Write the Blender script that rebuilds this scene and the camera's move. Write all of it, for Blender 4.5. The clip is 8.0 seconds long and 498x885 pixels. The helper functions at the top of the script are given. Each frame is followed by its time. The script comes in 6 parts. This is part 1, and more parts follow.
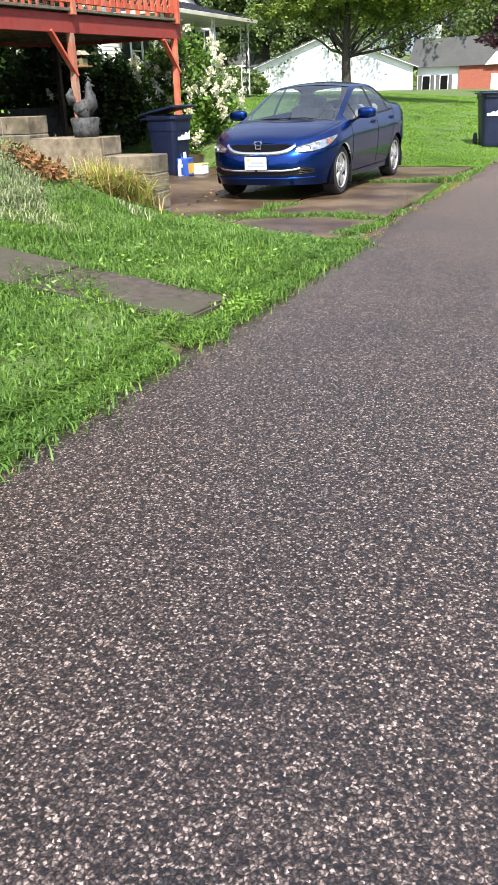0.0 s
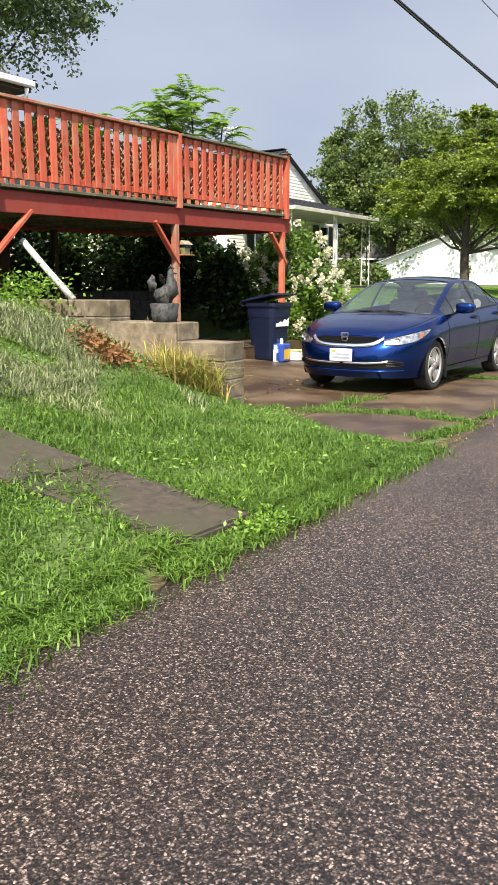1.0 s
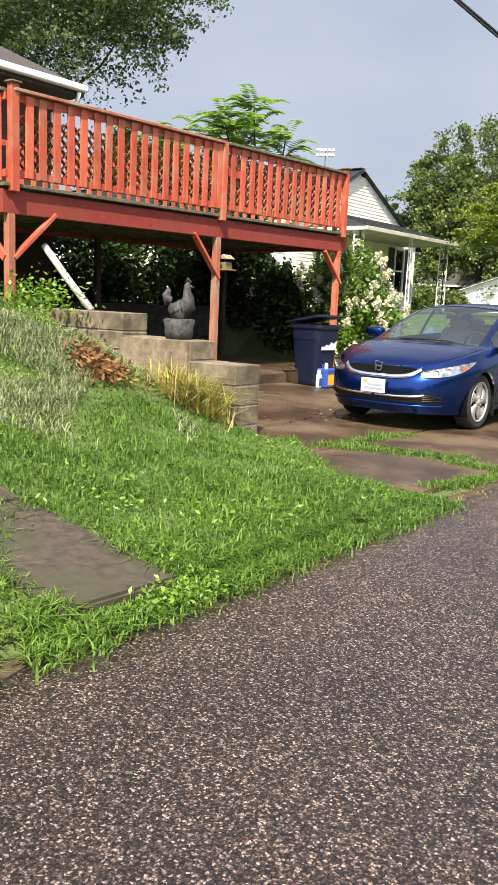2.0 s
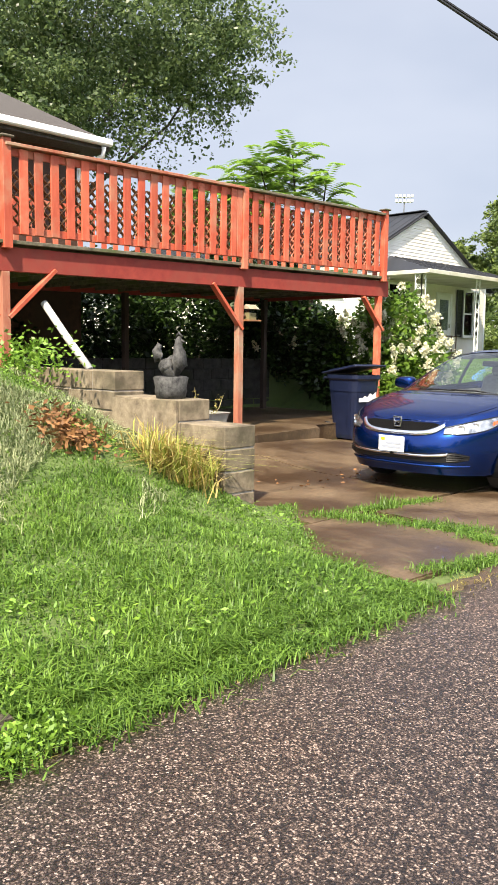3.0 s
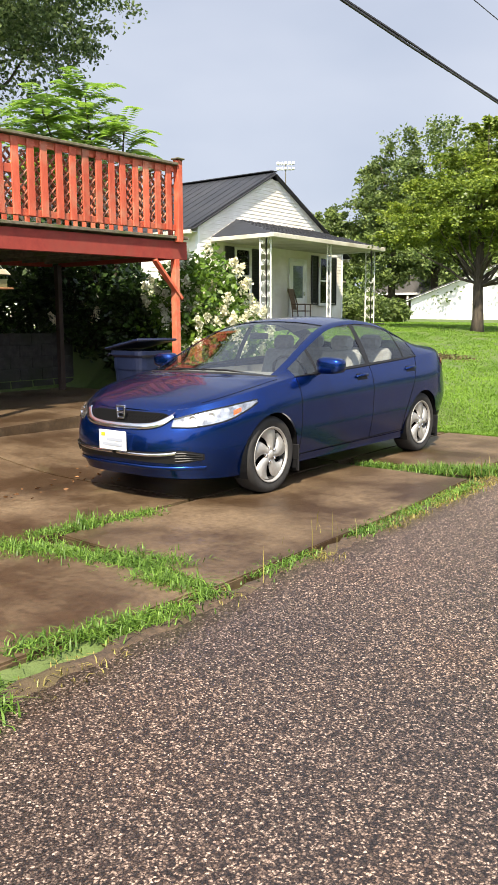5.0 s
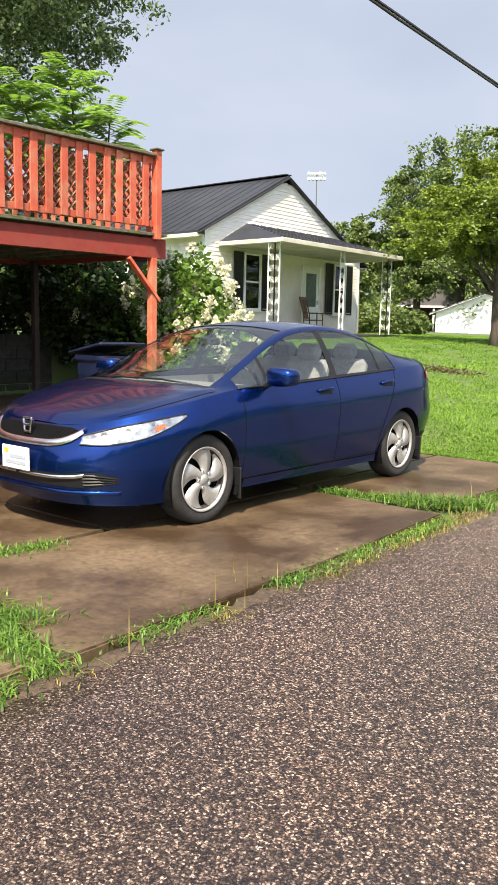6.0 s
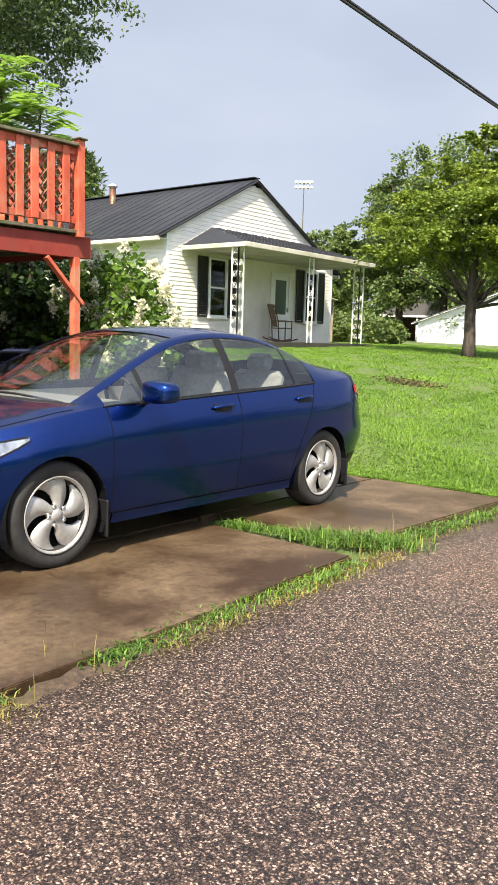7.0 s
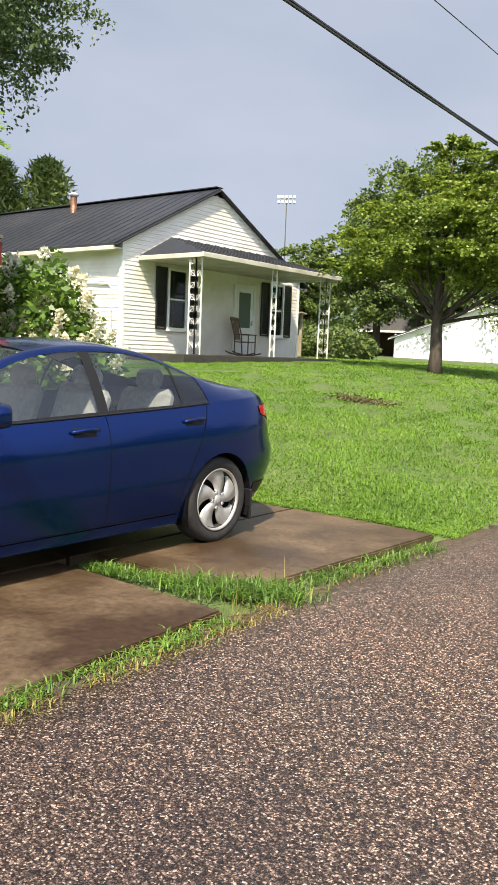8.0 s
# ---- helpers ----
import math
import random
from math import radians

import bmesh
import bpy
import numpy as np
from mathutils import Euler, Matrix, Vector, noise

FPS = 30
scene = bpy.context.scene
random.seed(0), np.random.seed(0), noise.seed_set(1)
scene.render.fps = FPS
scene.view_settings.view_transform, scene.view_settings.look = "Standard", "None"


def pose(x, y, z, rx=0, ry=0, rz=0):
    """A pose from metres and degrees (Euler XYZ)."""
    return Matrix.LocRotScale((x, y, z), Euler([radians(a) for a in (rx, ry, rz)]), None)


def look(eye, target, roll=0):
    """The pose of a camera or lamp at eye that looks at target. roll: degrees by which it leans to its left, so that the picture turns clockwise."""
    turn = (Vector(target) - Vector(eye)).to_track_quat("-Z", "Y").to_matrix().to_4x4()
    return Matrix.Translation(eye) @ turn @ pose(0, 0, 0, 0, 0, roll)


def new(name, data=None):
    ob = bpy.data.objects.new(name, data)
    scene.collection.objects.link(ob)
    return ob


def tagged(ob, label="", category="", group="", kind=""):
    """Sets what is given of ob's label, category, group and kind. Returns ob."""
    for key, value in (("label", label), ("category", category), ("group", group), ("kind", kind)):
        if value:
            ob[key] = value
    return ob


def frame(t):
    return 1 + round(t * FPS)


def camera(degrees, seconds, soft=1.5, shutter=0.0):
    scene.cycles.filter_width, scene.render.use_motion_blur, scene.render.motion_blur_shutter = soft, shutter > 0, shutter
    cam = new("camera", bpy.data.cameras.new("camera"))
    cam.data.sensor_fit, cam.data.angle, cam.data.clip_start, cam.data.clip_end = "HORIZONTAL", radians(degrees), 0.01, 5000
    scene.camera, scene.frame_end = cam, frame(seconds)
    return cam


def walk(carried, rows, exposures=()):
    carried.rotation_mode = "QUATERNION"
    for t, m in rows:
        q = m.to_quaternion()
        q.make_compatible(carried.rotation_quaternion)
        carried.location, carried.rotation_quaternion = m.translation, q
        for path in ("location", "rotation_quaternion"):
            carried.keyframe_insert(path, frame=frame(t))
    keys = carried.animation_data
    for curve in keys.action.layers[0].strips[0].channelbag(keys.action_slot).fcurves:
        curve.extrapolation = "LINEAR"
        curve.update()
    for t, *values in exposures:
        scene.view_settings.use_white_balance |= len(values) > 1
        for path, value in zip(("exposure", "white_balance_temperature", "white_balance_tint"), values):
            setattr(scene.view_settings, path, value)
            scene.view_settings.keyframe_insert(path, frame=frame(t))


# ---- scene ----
cam = camera(34.1, 8.0)
PATH = [
    (0, (0.47, -0.365, 1.297), (-0.301, 1.305, 0.513), -2.2),
    (0.5, (0.459, 0.229, 1.303), (-0.467, 1.911, 0.744), -0.8),
    (1, (0.528, 0.761, 1.324), (-0.541, 2.408, 0.946), -0.2),
    (1.5, (0.554, 1.282, 1.323), (-0.642, 2.842, 0.953), 2.0),
    (1.7, (0.566, 1.5, 1.321), (-0.629, 3.065, 0.97), 2.6),
    (2.8, (0.722, 2.805, 1.362), (-0.667, 4.221, 1.105), 0.8),
    (3, (0.694, 3.057, 1.396), (-0.708, 4.465, 1.17), 0.7),
    (3.5, (0.736, 3.627, 1.373), (-0.666, 5.032, 1.129), 0.9),
    (4, (0.715, 4.165, 1.384), (-0.695, 5.541, 1.041), 0.8),
    (4.5, (0.742, 4.757, 1.394), (-0.597, 6.204, 1.057), -1.2),
    (5, (0.751, 5.365, 1.411), (-0.457, 6.932, 1.116), -0.3),
    (5.2, (0.745, 5.6, 1.389), (-0.444, 7.183, 1.102), -0.7),
    (6.3, (0.636, 6.916, 1.365), (-0.641, 8.432, 1.1), 1.6),
    (6.5, (0.614, 7.162, 1.384), (-0.654, 8.687, 1.126), 1.6),
    (7, (0.634, 7.744, 1.376), (-0.608, 9.291, 1.124), 1.7),
    (7.5, (0.663, 8.259, 1.386), (-0.555, 9.825, 1.132), 2.2),
    (8, (0.675, 8.822, 1.402), (-0.541, 10.394, 1.185), 2.2),
]
walk(cam, [(t, look(eye, target, roll)) for t, eye, target, roll in PATH], [(0.0, 1.08, 6300, 10), (0.5, 1.26, 6450, 10), (1.0, 0.90, 6950, 10), (1.5, 0.90, 7050, 10), (3.0, 1.24, 7250, 10), (3.5, 1.27, 7250, 10), (4.0, 1.27, 7300, 10), (4.5, 1.42, 7300, 10), (5.0, 1.14, 7200, 10), (6.5, 1.15, 7150, 10), (7.5, 1.06, 7100, 10), (8.0, 0.92, 7100, 10)])

# ---- world, sun, exposure ----
SUN_DIR = Vector((0.56, -1.0, 1.5)).normalized()
world = bpy.data.worlds.new("sky")
scene.world = world
world.use_nodes = True
wn, wl = world.node_tree.nodes, world.node_tree.links
wn.clear()
w_out = wn.new("ShaderNodeOutputWorld")
w_bg = wn.new("ShaderNodeBackground")
w_sky = wn.new("ShaderNodeTexSky")
w_sky.sky_type = "NISHITA"
w_sky.sun_disc = False
w_sky.sun_elevation = math.asin(SUN_DIR.z)
w_sky.sun_rotation = math.atan2(SUN_DIR.x, SUN_DIR.y)
w_sky.dust_density = 2.0
w_coord = wn.new("ShaderNodeTexCoord")
w_map = wn.new("ShaderNodeMapping")
w_map.inputs["Scale"].default_value = (1.0, 1.0, 2.6)
w_noise = wn.new("ShaderNodeTexNoise")
w_noise.inputs["Scale"].default_value = 1.7
w_noise.inputs["Detail"].default_value = 4
w_ramp = wn.new("ShaderNodeValToRGB")
w_ramp.color_ramp.elements[0].position, w_ramp.color_ramp.elements[0].color = 0.30, (3.75, 4.6, 6.5, 1)
w_ramp.color_ramp.elements[1].position, w_ramp.color_ramp.elements[1].color = 0.70, (5.75, 6.5, 8.25, 1)
w_mix = wn.new("ShaderNodeMix")
w_mix.data_type = "RGBA"
w_mix.inputs["Factor"].default_value = 0.85
wl.new(w_coord.outputs["Generated"], w_map.inputs["Vector"])
wl.new(w_map.outputs["Vector"], w_noise.inputs["Vector"])
wl.new(w_noise.outputs["Fac"], w_ramp.inputs["Fac"])
wl.new(w_sky.outputs["Color"], w_mix.inputs["A"])
# storm cloud ahead, brighter open sky on the sun's side
w_dot = wn.new("ShaderNodeVectorMath")
w_dot.operation = "DOT_PRODUCT"
w_dot.inputs[1].default_value = (0.55, -0.78, 0.30)
w_rng = wn.new("ShaderNodeMapRange")
w_rng.interpolation_type = "SMOOTHSTEP"
w_rng.inputs["From Min"].default_value, w_rng.inputs["From Max"].default_value = -0.25, 0.95
w_rng.inputs["To Min"].default_value, w_rng.inputs["To Max"].default_value = 1.0, 3.0
w_scale = wn.new("ShaderNodeVectorMath")
w_scale.operation = "SCALE"
wl.new(w_coord.outputs["Generated"], w_dot.inputs[0])
wl.new(w_dot.outputs["Value"], w_rng.inputs["Value"])
wl.new(w_ramp.outputs["Color"], w_scale.inputs[0])
wl.new(w_rng.outputs["Result"], w_scale.inputs["Scale"])
wl.new(w_scale.outputs["Vector"], w_mix.inputs["B"])
wl.new(w_mix.outputs["Result"], w_bg.inputs["Color"])
w_bg.inputs["Strength"].default_value = 0.058
wl.new(w_bg.outputs["Background"], w_out.inputs["Surface"])

sun_data = bpy.data.lights.new("sun", "SUN")
sun_data.energy, sun_data.angle, sun_data.color = 4.8, radians(1.5), (1.0, 0.93, 0.82)
sun = new("sun", sun_data)
sun.matrix_world = look(SUN_DIR * 60, (0, 0, 0))

# ---- materials ----
def nodes_of(name):
    m = bpy.data.materials.new(name)
    m.use_nodes = True
    n, l = m.node_tree.nodes, m.node_tree.links
    return m, n, l, n["Principled BSDF"]


def noise_node(n, l, scale, detail=5, rough=0.6, vec=None, stretch=None):
    t = n.new("ShaderNodeTexNoise")
    t.inputs["Scale"].default_value = scale
    t.inputs["Detail"].default_value = detail
    t.inputs["Roughness"].default_value = rough
    if vec is None:
        vec = n.new("ShaderNodeTexCoord").outputs["Object"]
    if stretch:
        mp = n.new("ShaderNodeMapping")
        mp.inputs["Scale"].default_value = stretch
        l.new(vec, mp.inputs["Vector"])
        vec = mp.outputs["Vector"]
    l.new(vec, t.inputs["Vector"])
    return t


def ramp_node(n, l, src, stops):
    r = n.new("ShaderNodeValToRGB")
    els = r.color_ramp.elements
    while len(els) < len(stops):
        els.new(0.5)
    for e, (p, c) in zip(els, stops):
        e.position, e.color = p, (*c, 1)
    l.new(src, r.inputs["Fac"])
    return r.outputs["Color"]


def mix_node(n, l, fac, a, b, kind="MIX"):
    m = n.new("ShaderNodeMix")
    m.data_type, m.blend_type = "RGBA", kind
    for key, v in (("Factor", fac), ("A", a), ("B", b)):
        if isinstance(v, (int, float)):
            m.inputs[key].default_value = v
        elif isinstance(v, tuple):
            m.inputs[key].default_value = (*v, 1)
        else:
            l.new(v, m.inputs[key])
    return m.outputs["Result"]


def bump_node(n, l, src, bsdf, strength, dist=0.01):
    b = n.new("ShaderNodeBump")
    b.inputs["Strength"].default_value, b.inputs["Distance"].default_value = strength, dist
    l.new(src, b.inputs["Height"])
    l.new(b.outputs["Normal"], bsdf.inputs["Normal"])


def surface(name, c1, c2, scale=4.0, c3=None, scale3=0.8, rough=0.7, metal=0.0, bump=0.25, bscale=80.0, stretch=None, vary=0.0, dist=0.004, coat=0.0):
    """Two scales of colour, a fine relief, and an optional difference from piece to piece."""
    m, n, l, b = nodes_of(name)
    fine = noise_node(n, l, scale, 6, 0.65, stretch=stretch)
    col = ramp_node(n, l, fine.outputs["Fac"], [(0.32, c1), (0.68, c2)])
    if c3:
        big = noise_node(n, l, scale3, 4, 0.6)
        fac = ramp_node(n, l, big.outputs["Fac"], [(0.48, (0, 0, 0)), (0.66, (1, 1, 1))])
        col = mix_node(n, l, fac, col, c3)
    if vary:
        info = n.new("ShaderNodeObjectInfo")
        v = ramp_node(n, l, info.outputs["Random"], [(0.0, (1 - vary,) * 3), (1.0, (1 + vary * 0.5,) * 3)])
        col = mix_node(n, l, 1.0, col, v, "MULTIPLY")
    l.new(col, b.inputs["Base Color"])
    rr = n.new("ShaderNodeMapRange")
    rr.inputs["To Min"].default_value, rr.inputs["To Max"].default_value = max(rough - 0.12, 0.02), min(rough + 0.12, 1)
    l.new(fine.outputs["Fac"], rr.inputs["Value"])
    l.new(rr.outputs["Result"], b.inputs["Roughness"])
    b.inputs["Metallic"].default_value = metal
    b.inputs["Coat Weight"].default_value = coat
    if bump:
        bump_node(n, l, noise_node(n, l, bscale, 4, 0.6, stretch=stretch).outputs["Fac"], b, bump, dist)
    return m


def asphalt_material():
    m, n, l, b = nodes_of("chip seal asphalt")
    co = n.new("ShaderNodeTexCoord").outputs["Object"]
    warp = noise_node(n, l, 90, 2, 0.5, co)
    vadd = n.new("ShaderNodeVectorMath")
    vadd.operation = "MULTIPLY_ADD"
    vadd.inputs[1].default_value = (0.018, 0.018, 0.0)
    l.new(warp.outputs["Color"], vadd.inputs[0])
    l.new(co, vadd.inputs[2])
    vor = n.new("ShaderNodeTexVoronoi")
    vor.inputs["Scale"].default_value = 122
    l.new(vadd.outputs["Vector"], vor.inputs["Vector"])
    sep = n.new("ShaderNodeSeparateColor")
    l.new(vor.outputs["Color"], sep.inputs["Color"])
    stone = ramp_node(n, l, sep.outputs["Red"], [(0.0, (0.030, 0.023, 0.020)), (0.4, (0.070, 0.053, 0.045)), (0.68, (0.155, 0.122, 0.104)), (0.86, (0.31, 0.255, 0.22)), (1.0, (0.53, 0.45, 0.40))])
    gap = ramp_node(n, l, vor.outputs["Distance"], [(0.24, (1, 1, 1)), (0.62, (0.17, 0.15, 0.145))])
    col = mix_node(n, l, 1.0, stone, gap, "MULTIPLY")
    big = noise_node(n, l, 0.55, 5, 0.6, co)
    tone = ramp_node(n, l, big.outputs["Fac"], [(0.3, (0.78, 0.76, 0.80)), (0.5, (1.0, 0.97, 0.95)), (0.72, (1.25, 1.12, 1.02))])
    col = mix_node(n, l, 1.0, col, tone, "MULTIPLY")
    # the older dark surface gives way to a browner, soil-stained stretch by the driveway, then paler: grazing sheen put
    # into the colour
    sx = n.new("ShaderNodeSeparateXYZ")
    l.new(co, sx.inputs["Vector"])
    mr = n.new("ShaderNodeMapRange")
    mr.interpolation_type = "SMOOTHSTEP"
    mr.inputs["From Min"].default_value, mr.inputs["From Max"].default_value = 1.0, 17.0
    l.new(sx.outputs["Y"], mr.inputs["Value"])
    stain_and_sheen = ramp_node(n, l, mr.outputs["Result"], [(0.0, (0.86, 0.83, 0.83)), (0.4, (1.08, 0.98, 0.90)), (1.0, (1.66, 1.47, 1.32))])
    col = mix_node(n, l, 1.0, col, stain_and_sheen, "MULTIPLY")
    l.new(col, b.inputs["Base Color"])
    b.inputs["Roughness"].default_value = 0.4
    b.inputs["Specular IOR Level"].default_value = 0.7
    inv = n.new("ShaderNodeMath")
    inv.operation = "SUBTRACT"
    inv.inputs[0].default_value = 1.0
    l.new(vor.outputs["Distance"], inv.inputs[1])
    bump_node(n, l, inv.outputs["Value"], b, 0.45, 0.006)
    return m


def concrete_material():
    m, n, l, b = nodes_of("wet stained concrete")
    co = n.new("ShaderNodeTexCoord").outputs["Object"]
    fine = noise_node(n, l, 26, 6, 0.7, co)
    col = ramp_node(n, l, fine.outputs["Fac"], [(0.3, (0.078, 0.051, 0.028)), (0.7, (0.185, 0.128, 0.074))])
    wet = noise_node(n, l, 0.85, 6, 0.62, co)
    wf = ramp_node(n, l, wet.outputs["Fac"], [(0.37, (0, 0, 0)), (0.58, (1, 1, 1))])
    col = mix_node(n, l, wf, col, mix_node(n, l, 1.0, col, (0.36, 0.31, 0.28), "MULTIPLY"))
    moss = noise_node(n, l, 2.3, 6, 0.7, co)
    mf = ramp_node(n, l, moss.outputs["Fac"], [(0.6, (0, 0, 0)), (0.75, (0.6, 0.6, 0.6))])
    col = mix_node(n, l, mf, col, (0.11, 0.095, 0.045))
    l.new(col, b.inputs["Base Color"])
    r = ramp_node(n, l, wet.outputs["Fac"], [(0.34, (0.62, 0.62, 0.62)), (0.62, (0.36, 0.36, 0.36))])
    l.new(r, b.inputs["Roughness"])
    bump_node(n, l, fine.outputs["Fac"], b, 0.35, 0.004)
    return m


def leaf_material(name, dark, light, gloss=0.45, through_light=0.35):
    m, n, l, b = nodes_of(name)
    geo = n.new("ShaderNodeNewGeometry")
    col = ramp_node(n, l, geo.outputs["Random Per Island"], [(0.0, dark), (0.6, tuple((a + c) / 2 for a, c in zip(dark, light))), (1.0, light)])
    big = noise_node(n, l, 0.7, 3, 0.5)
    tone = ramp_node(n, l, big.outputs["Fac"], [(0.3, (0.75, 0.8, 0.75)), (0.7, (1.2, 1.15, 1.0))])
    col = mix_node(n, l, 1.0, col, tone, "MULTIPLY")
    l.new(col, b.inputs["Base Color"])
    b.inputs["Roughness"].default_value = gloss
    tr = n.new("ShaderNodeBsdfTranslucent")
    l.new(col, tr.inputs["Color"])
    mx = n.new("ShaderNodeMixShader")
    mx.inputs["Fac"].default_value = through_light
    l.new(b.outputs["BSDF"], mx.inputs[1])
    l.new(tr.outputs["BSDF"], mx.inputs[2])
    l.new(mx.outputs["Shader"], n["Material Output"].inputs["Surface"])
    return m


def glass_material(name, tint, rough=0.02, ior=1.6):
    m, n, l, b = nodes_of(name)
    n.remove(b)
    tr = n.new("ShaderNodeBsdfTransparent")
    tr.inputs["Color"].default_value = (*tint, 1)
    gl = n.new("ShaderNodeBsdfGlossy")
    gl.inputs["Roughness"].default_value = rough
    # a thin pane: the same gloss from both of its sides
    f0 = ((ior - 1) / (ior + 1)) ** 2
    lw = n.new("ShaderNodeLayerWeight")
    pw = n.new("ShaderNodeMath")
    pw.operation = "POWER"
    pw.inputs[1].default_value = 5.0
    ma = n.new("ShaderNodeMath")
    ma.operation = "MULTIPLY_ADD"
    ma.inputs[1].default_value, ma.inputs[2].default_value = 1 - f0, f0
    l.new(lw.outputs["Facing"], pw.inputs[0])
    l.new(pw.outputs["Value"], ma.inputs[0])
    mx = n.new("ShaderNodeMixShader")
    l.new(ma.outputs["Value"], mx.inputs["Fac"])
    l.new(tr.outputs["BSDF"], mx.inputs[1])
    l.new(gl.outputs["BSDF"], mx.inputs[2])
    l.new(mx.outputs["Shader"], n["Material Output"].inputs["Surface"])
    return m


def car_paint():
    m, n, l, b = nodes_of("dark blue metallic car paint")
    fl = noise_node(n, l, 900, 2, 0.5)
    col = ramp_node(n, l, fl.outputs["Fac"], [(0.35, (0.0006, 0.013, 0.082)), (0.7, (0.0010, 0.046, 0.27))])
    l.new(col, b.inputs["Base Color"])
    b.inputs["Metallic"].default_value = 0.9
    b.inputs["Roughness"].default_value = 0.27
    b.inputs["Coat Weight"].default_value = 0.5
    b.inputs["Coat Roughness"].default_value = 0.045
    return m


def plain(name, c, rough=0.5, metal=0.0, spec=0.5):
    m, n, l, b = nodes_of(name)
    b.inputs["Base Color"].default_value = (*c, 1)
    b.inputs["Roughness"].default_value, b.inputs["Metallic"].default_value = rough, metal
    b.inputs["Specular IOR Level"].default_value = spec
    return m


ASPHALT = asphalt_material()
CONCRETE = concrete_material()
SOIL = surface("lawn soil and thatch", (0.055, 0.088, 0.020), (0.10, 0.15, 0.038), 9, (0.10, 0.13, 0.04), 0.9, 0.9, bump=0.6, bscale=40, dist=0.02)
BARE = surface("bare gravelly earth", (0.032, 0.021, 0.013), (0.105, 0.068, 0.042), 30, (0.08, 0.06, 0.025), 1.2, 0.9, bump=0.8, bscale=90, dist=0.01)
GRASS = leaf_material("lush grass blades", (0.055, 0.125, 0.018), (0.215, 0.37, 0.068), 0.5, 0.4)
GRASS_SHORT = leaf_material("mown grass blades", (0.135, 0.26, 0.030), (0.215, 0.37, 0.05), 0.6, 0.4)
GRASS_DRY = leaf_material("dry yellow grass", (0.16, 0.13, 0.03), (0.42, 0.36, 0.12), 0.6, 0.3)
WEED = leaf_material("broad weed leaves", (0.09, 0.19, 0.02), (0.26, 0.44, 0.07), 0.45, 0.35)
OAK = leaf_material("oak leaves", (0.045, 0.08, 0.035), (0.20, 0.27, 0.11), 0.4, 0.5)
DOGWOOD = leaf_material("dogwood leaves", (0.08, 0.14, 0.016), (0.30, 0.38, 0.06), 0.45, 0.4)
WOODS = leaf_material("far woodland leaves", (0.06, 0.10, 0.03), (0.20, 0.27, 0.075), 0.55, 0.3)
# nearly black green: the gloom behind the deck is put into the leaves
BUSH = leaf_material("shrub leaves darkened for shade", (0.012, 0.03, 0.008), (0.05, 0.10, 0.02), 0.4, 0.3)
HYDRANGEA_LEAF = leaf_material("hydrangea leaves", (0.05, 0.11, 0.015), (0.17, 0.29, 0.04), 0.4, 0.35)
SUMAC = leaf_material("tree of heaven leaves", (0.12, 0.24, 0.03), (0.34, 0.52, 0.10), 0.45, 0.45)
PETAL = leaf_material("cream petals", (0.66, 0.64, 0.50), (0.90, 0.88, 0.78), 0.6, 0.3)
PLUM = leaf_material("purple leaves", (0.02, 0.008, 0.01), (0.07, 0.025, 0.03), 0.45, 0.3)
CONIFER = leaf_material("conifer needles", (0.09, 0.13, 0.03), (0.27, 0.36, 0.10), 0.5, 0.4)
CLUMP_DRY = leaf_material("straw coloured arching grass", (0.30, 0.22, 0.07), (0.58, 0.46, 0.18), 0.6, 0.3)
CLUMP = leaf_material("yellow green arching grass", (0.22, 0.27, 0.05), (0.50, 0.52, 0.14), 0.5, 0.35)
BARK = surface("grey brown bark", (0.03, 0.022, 0.017), (0.10, 0.08, 0.06), 14, rough=0.9, bump=0.8, bscale=30, stretch=(1, 1, 0.2), dist=0.02)
RED = surface("weathered red deck paint", (0.43, 0.066, 0.032), (0.60, 0.125, 0.064), 7, (0.48, 0.18, 0.105), 3.0, 0.6, bump=0.3, bscale=60, stretch=(1, 1, 0.25), vary=0.22)
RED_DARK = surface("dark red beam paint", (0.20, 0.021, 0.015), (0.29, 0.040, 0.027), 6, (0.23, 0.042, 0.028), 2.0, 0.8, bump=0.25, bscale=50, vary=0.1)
RED_WORN_SHADED = surface("worn red paint on bare wood, also for shaded posts", (0.30, 0.06, 0.035), (0.44, 0.20, 0.12), 9, (0.36, 0.25, 0.17), 2.5, 0.75, bump=0.35, bscale=60, stretch=(1, 1, 0.2), vary=0.15)
POST_SHADED = surface("deck post darkened for shade", (0.03, 0.022, 0.018), (0.075, 0.045, 0.035), 9, rough=0.85, stretch=(1, 1, 0.2))
DECK_EDGE = surface("grey mossy deck wood", (0.07, 0.06, 0.04), (0.20, 0.17, 0.12), 12, (0.08, 0.10, 0.03), 2.0, 0.85, vary=0.3)
LATTICE = surface("tan wooden lattice", (0.20, 0.085, 0.035), (0.36, 0.18, 0.08), 6, rough=0.7)
BLOCK = surface("weathered concrete block", (0.12, 0.09, 0.06), (0.30, 0.245, 0.165), 9, (0.09, 0.075, 0.045), 2.2, 0.9, bump=0.5, bscale=50, vary=0.15, dist=0.006)
# near-black tone that carries the shade under the deck
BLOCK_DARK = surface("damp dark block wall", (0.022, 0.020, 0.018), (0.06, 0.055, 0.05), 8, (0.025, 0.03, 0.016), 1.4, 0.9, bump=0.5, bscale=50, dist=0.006)
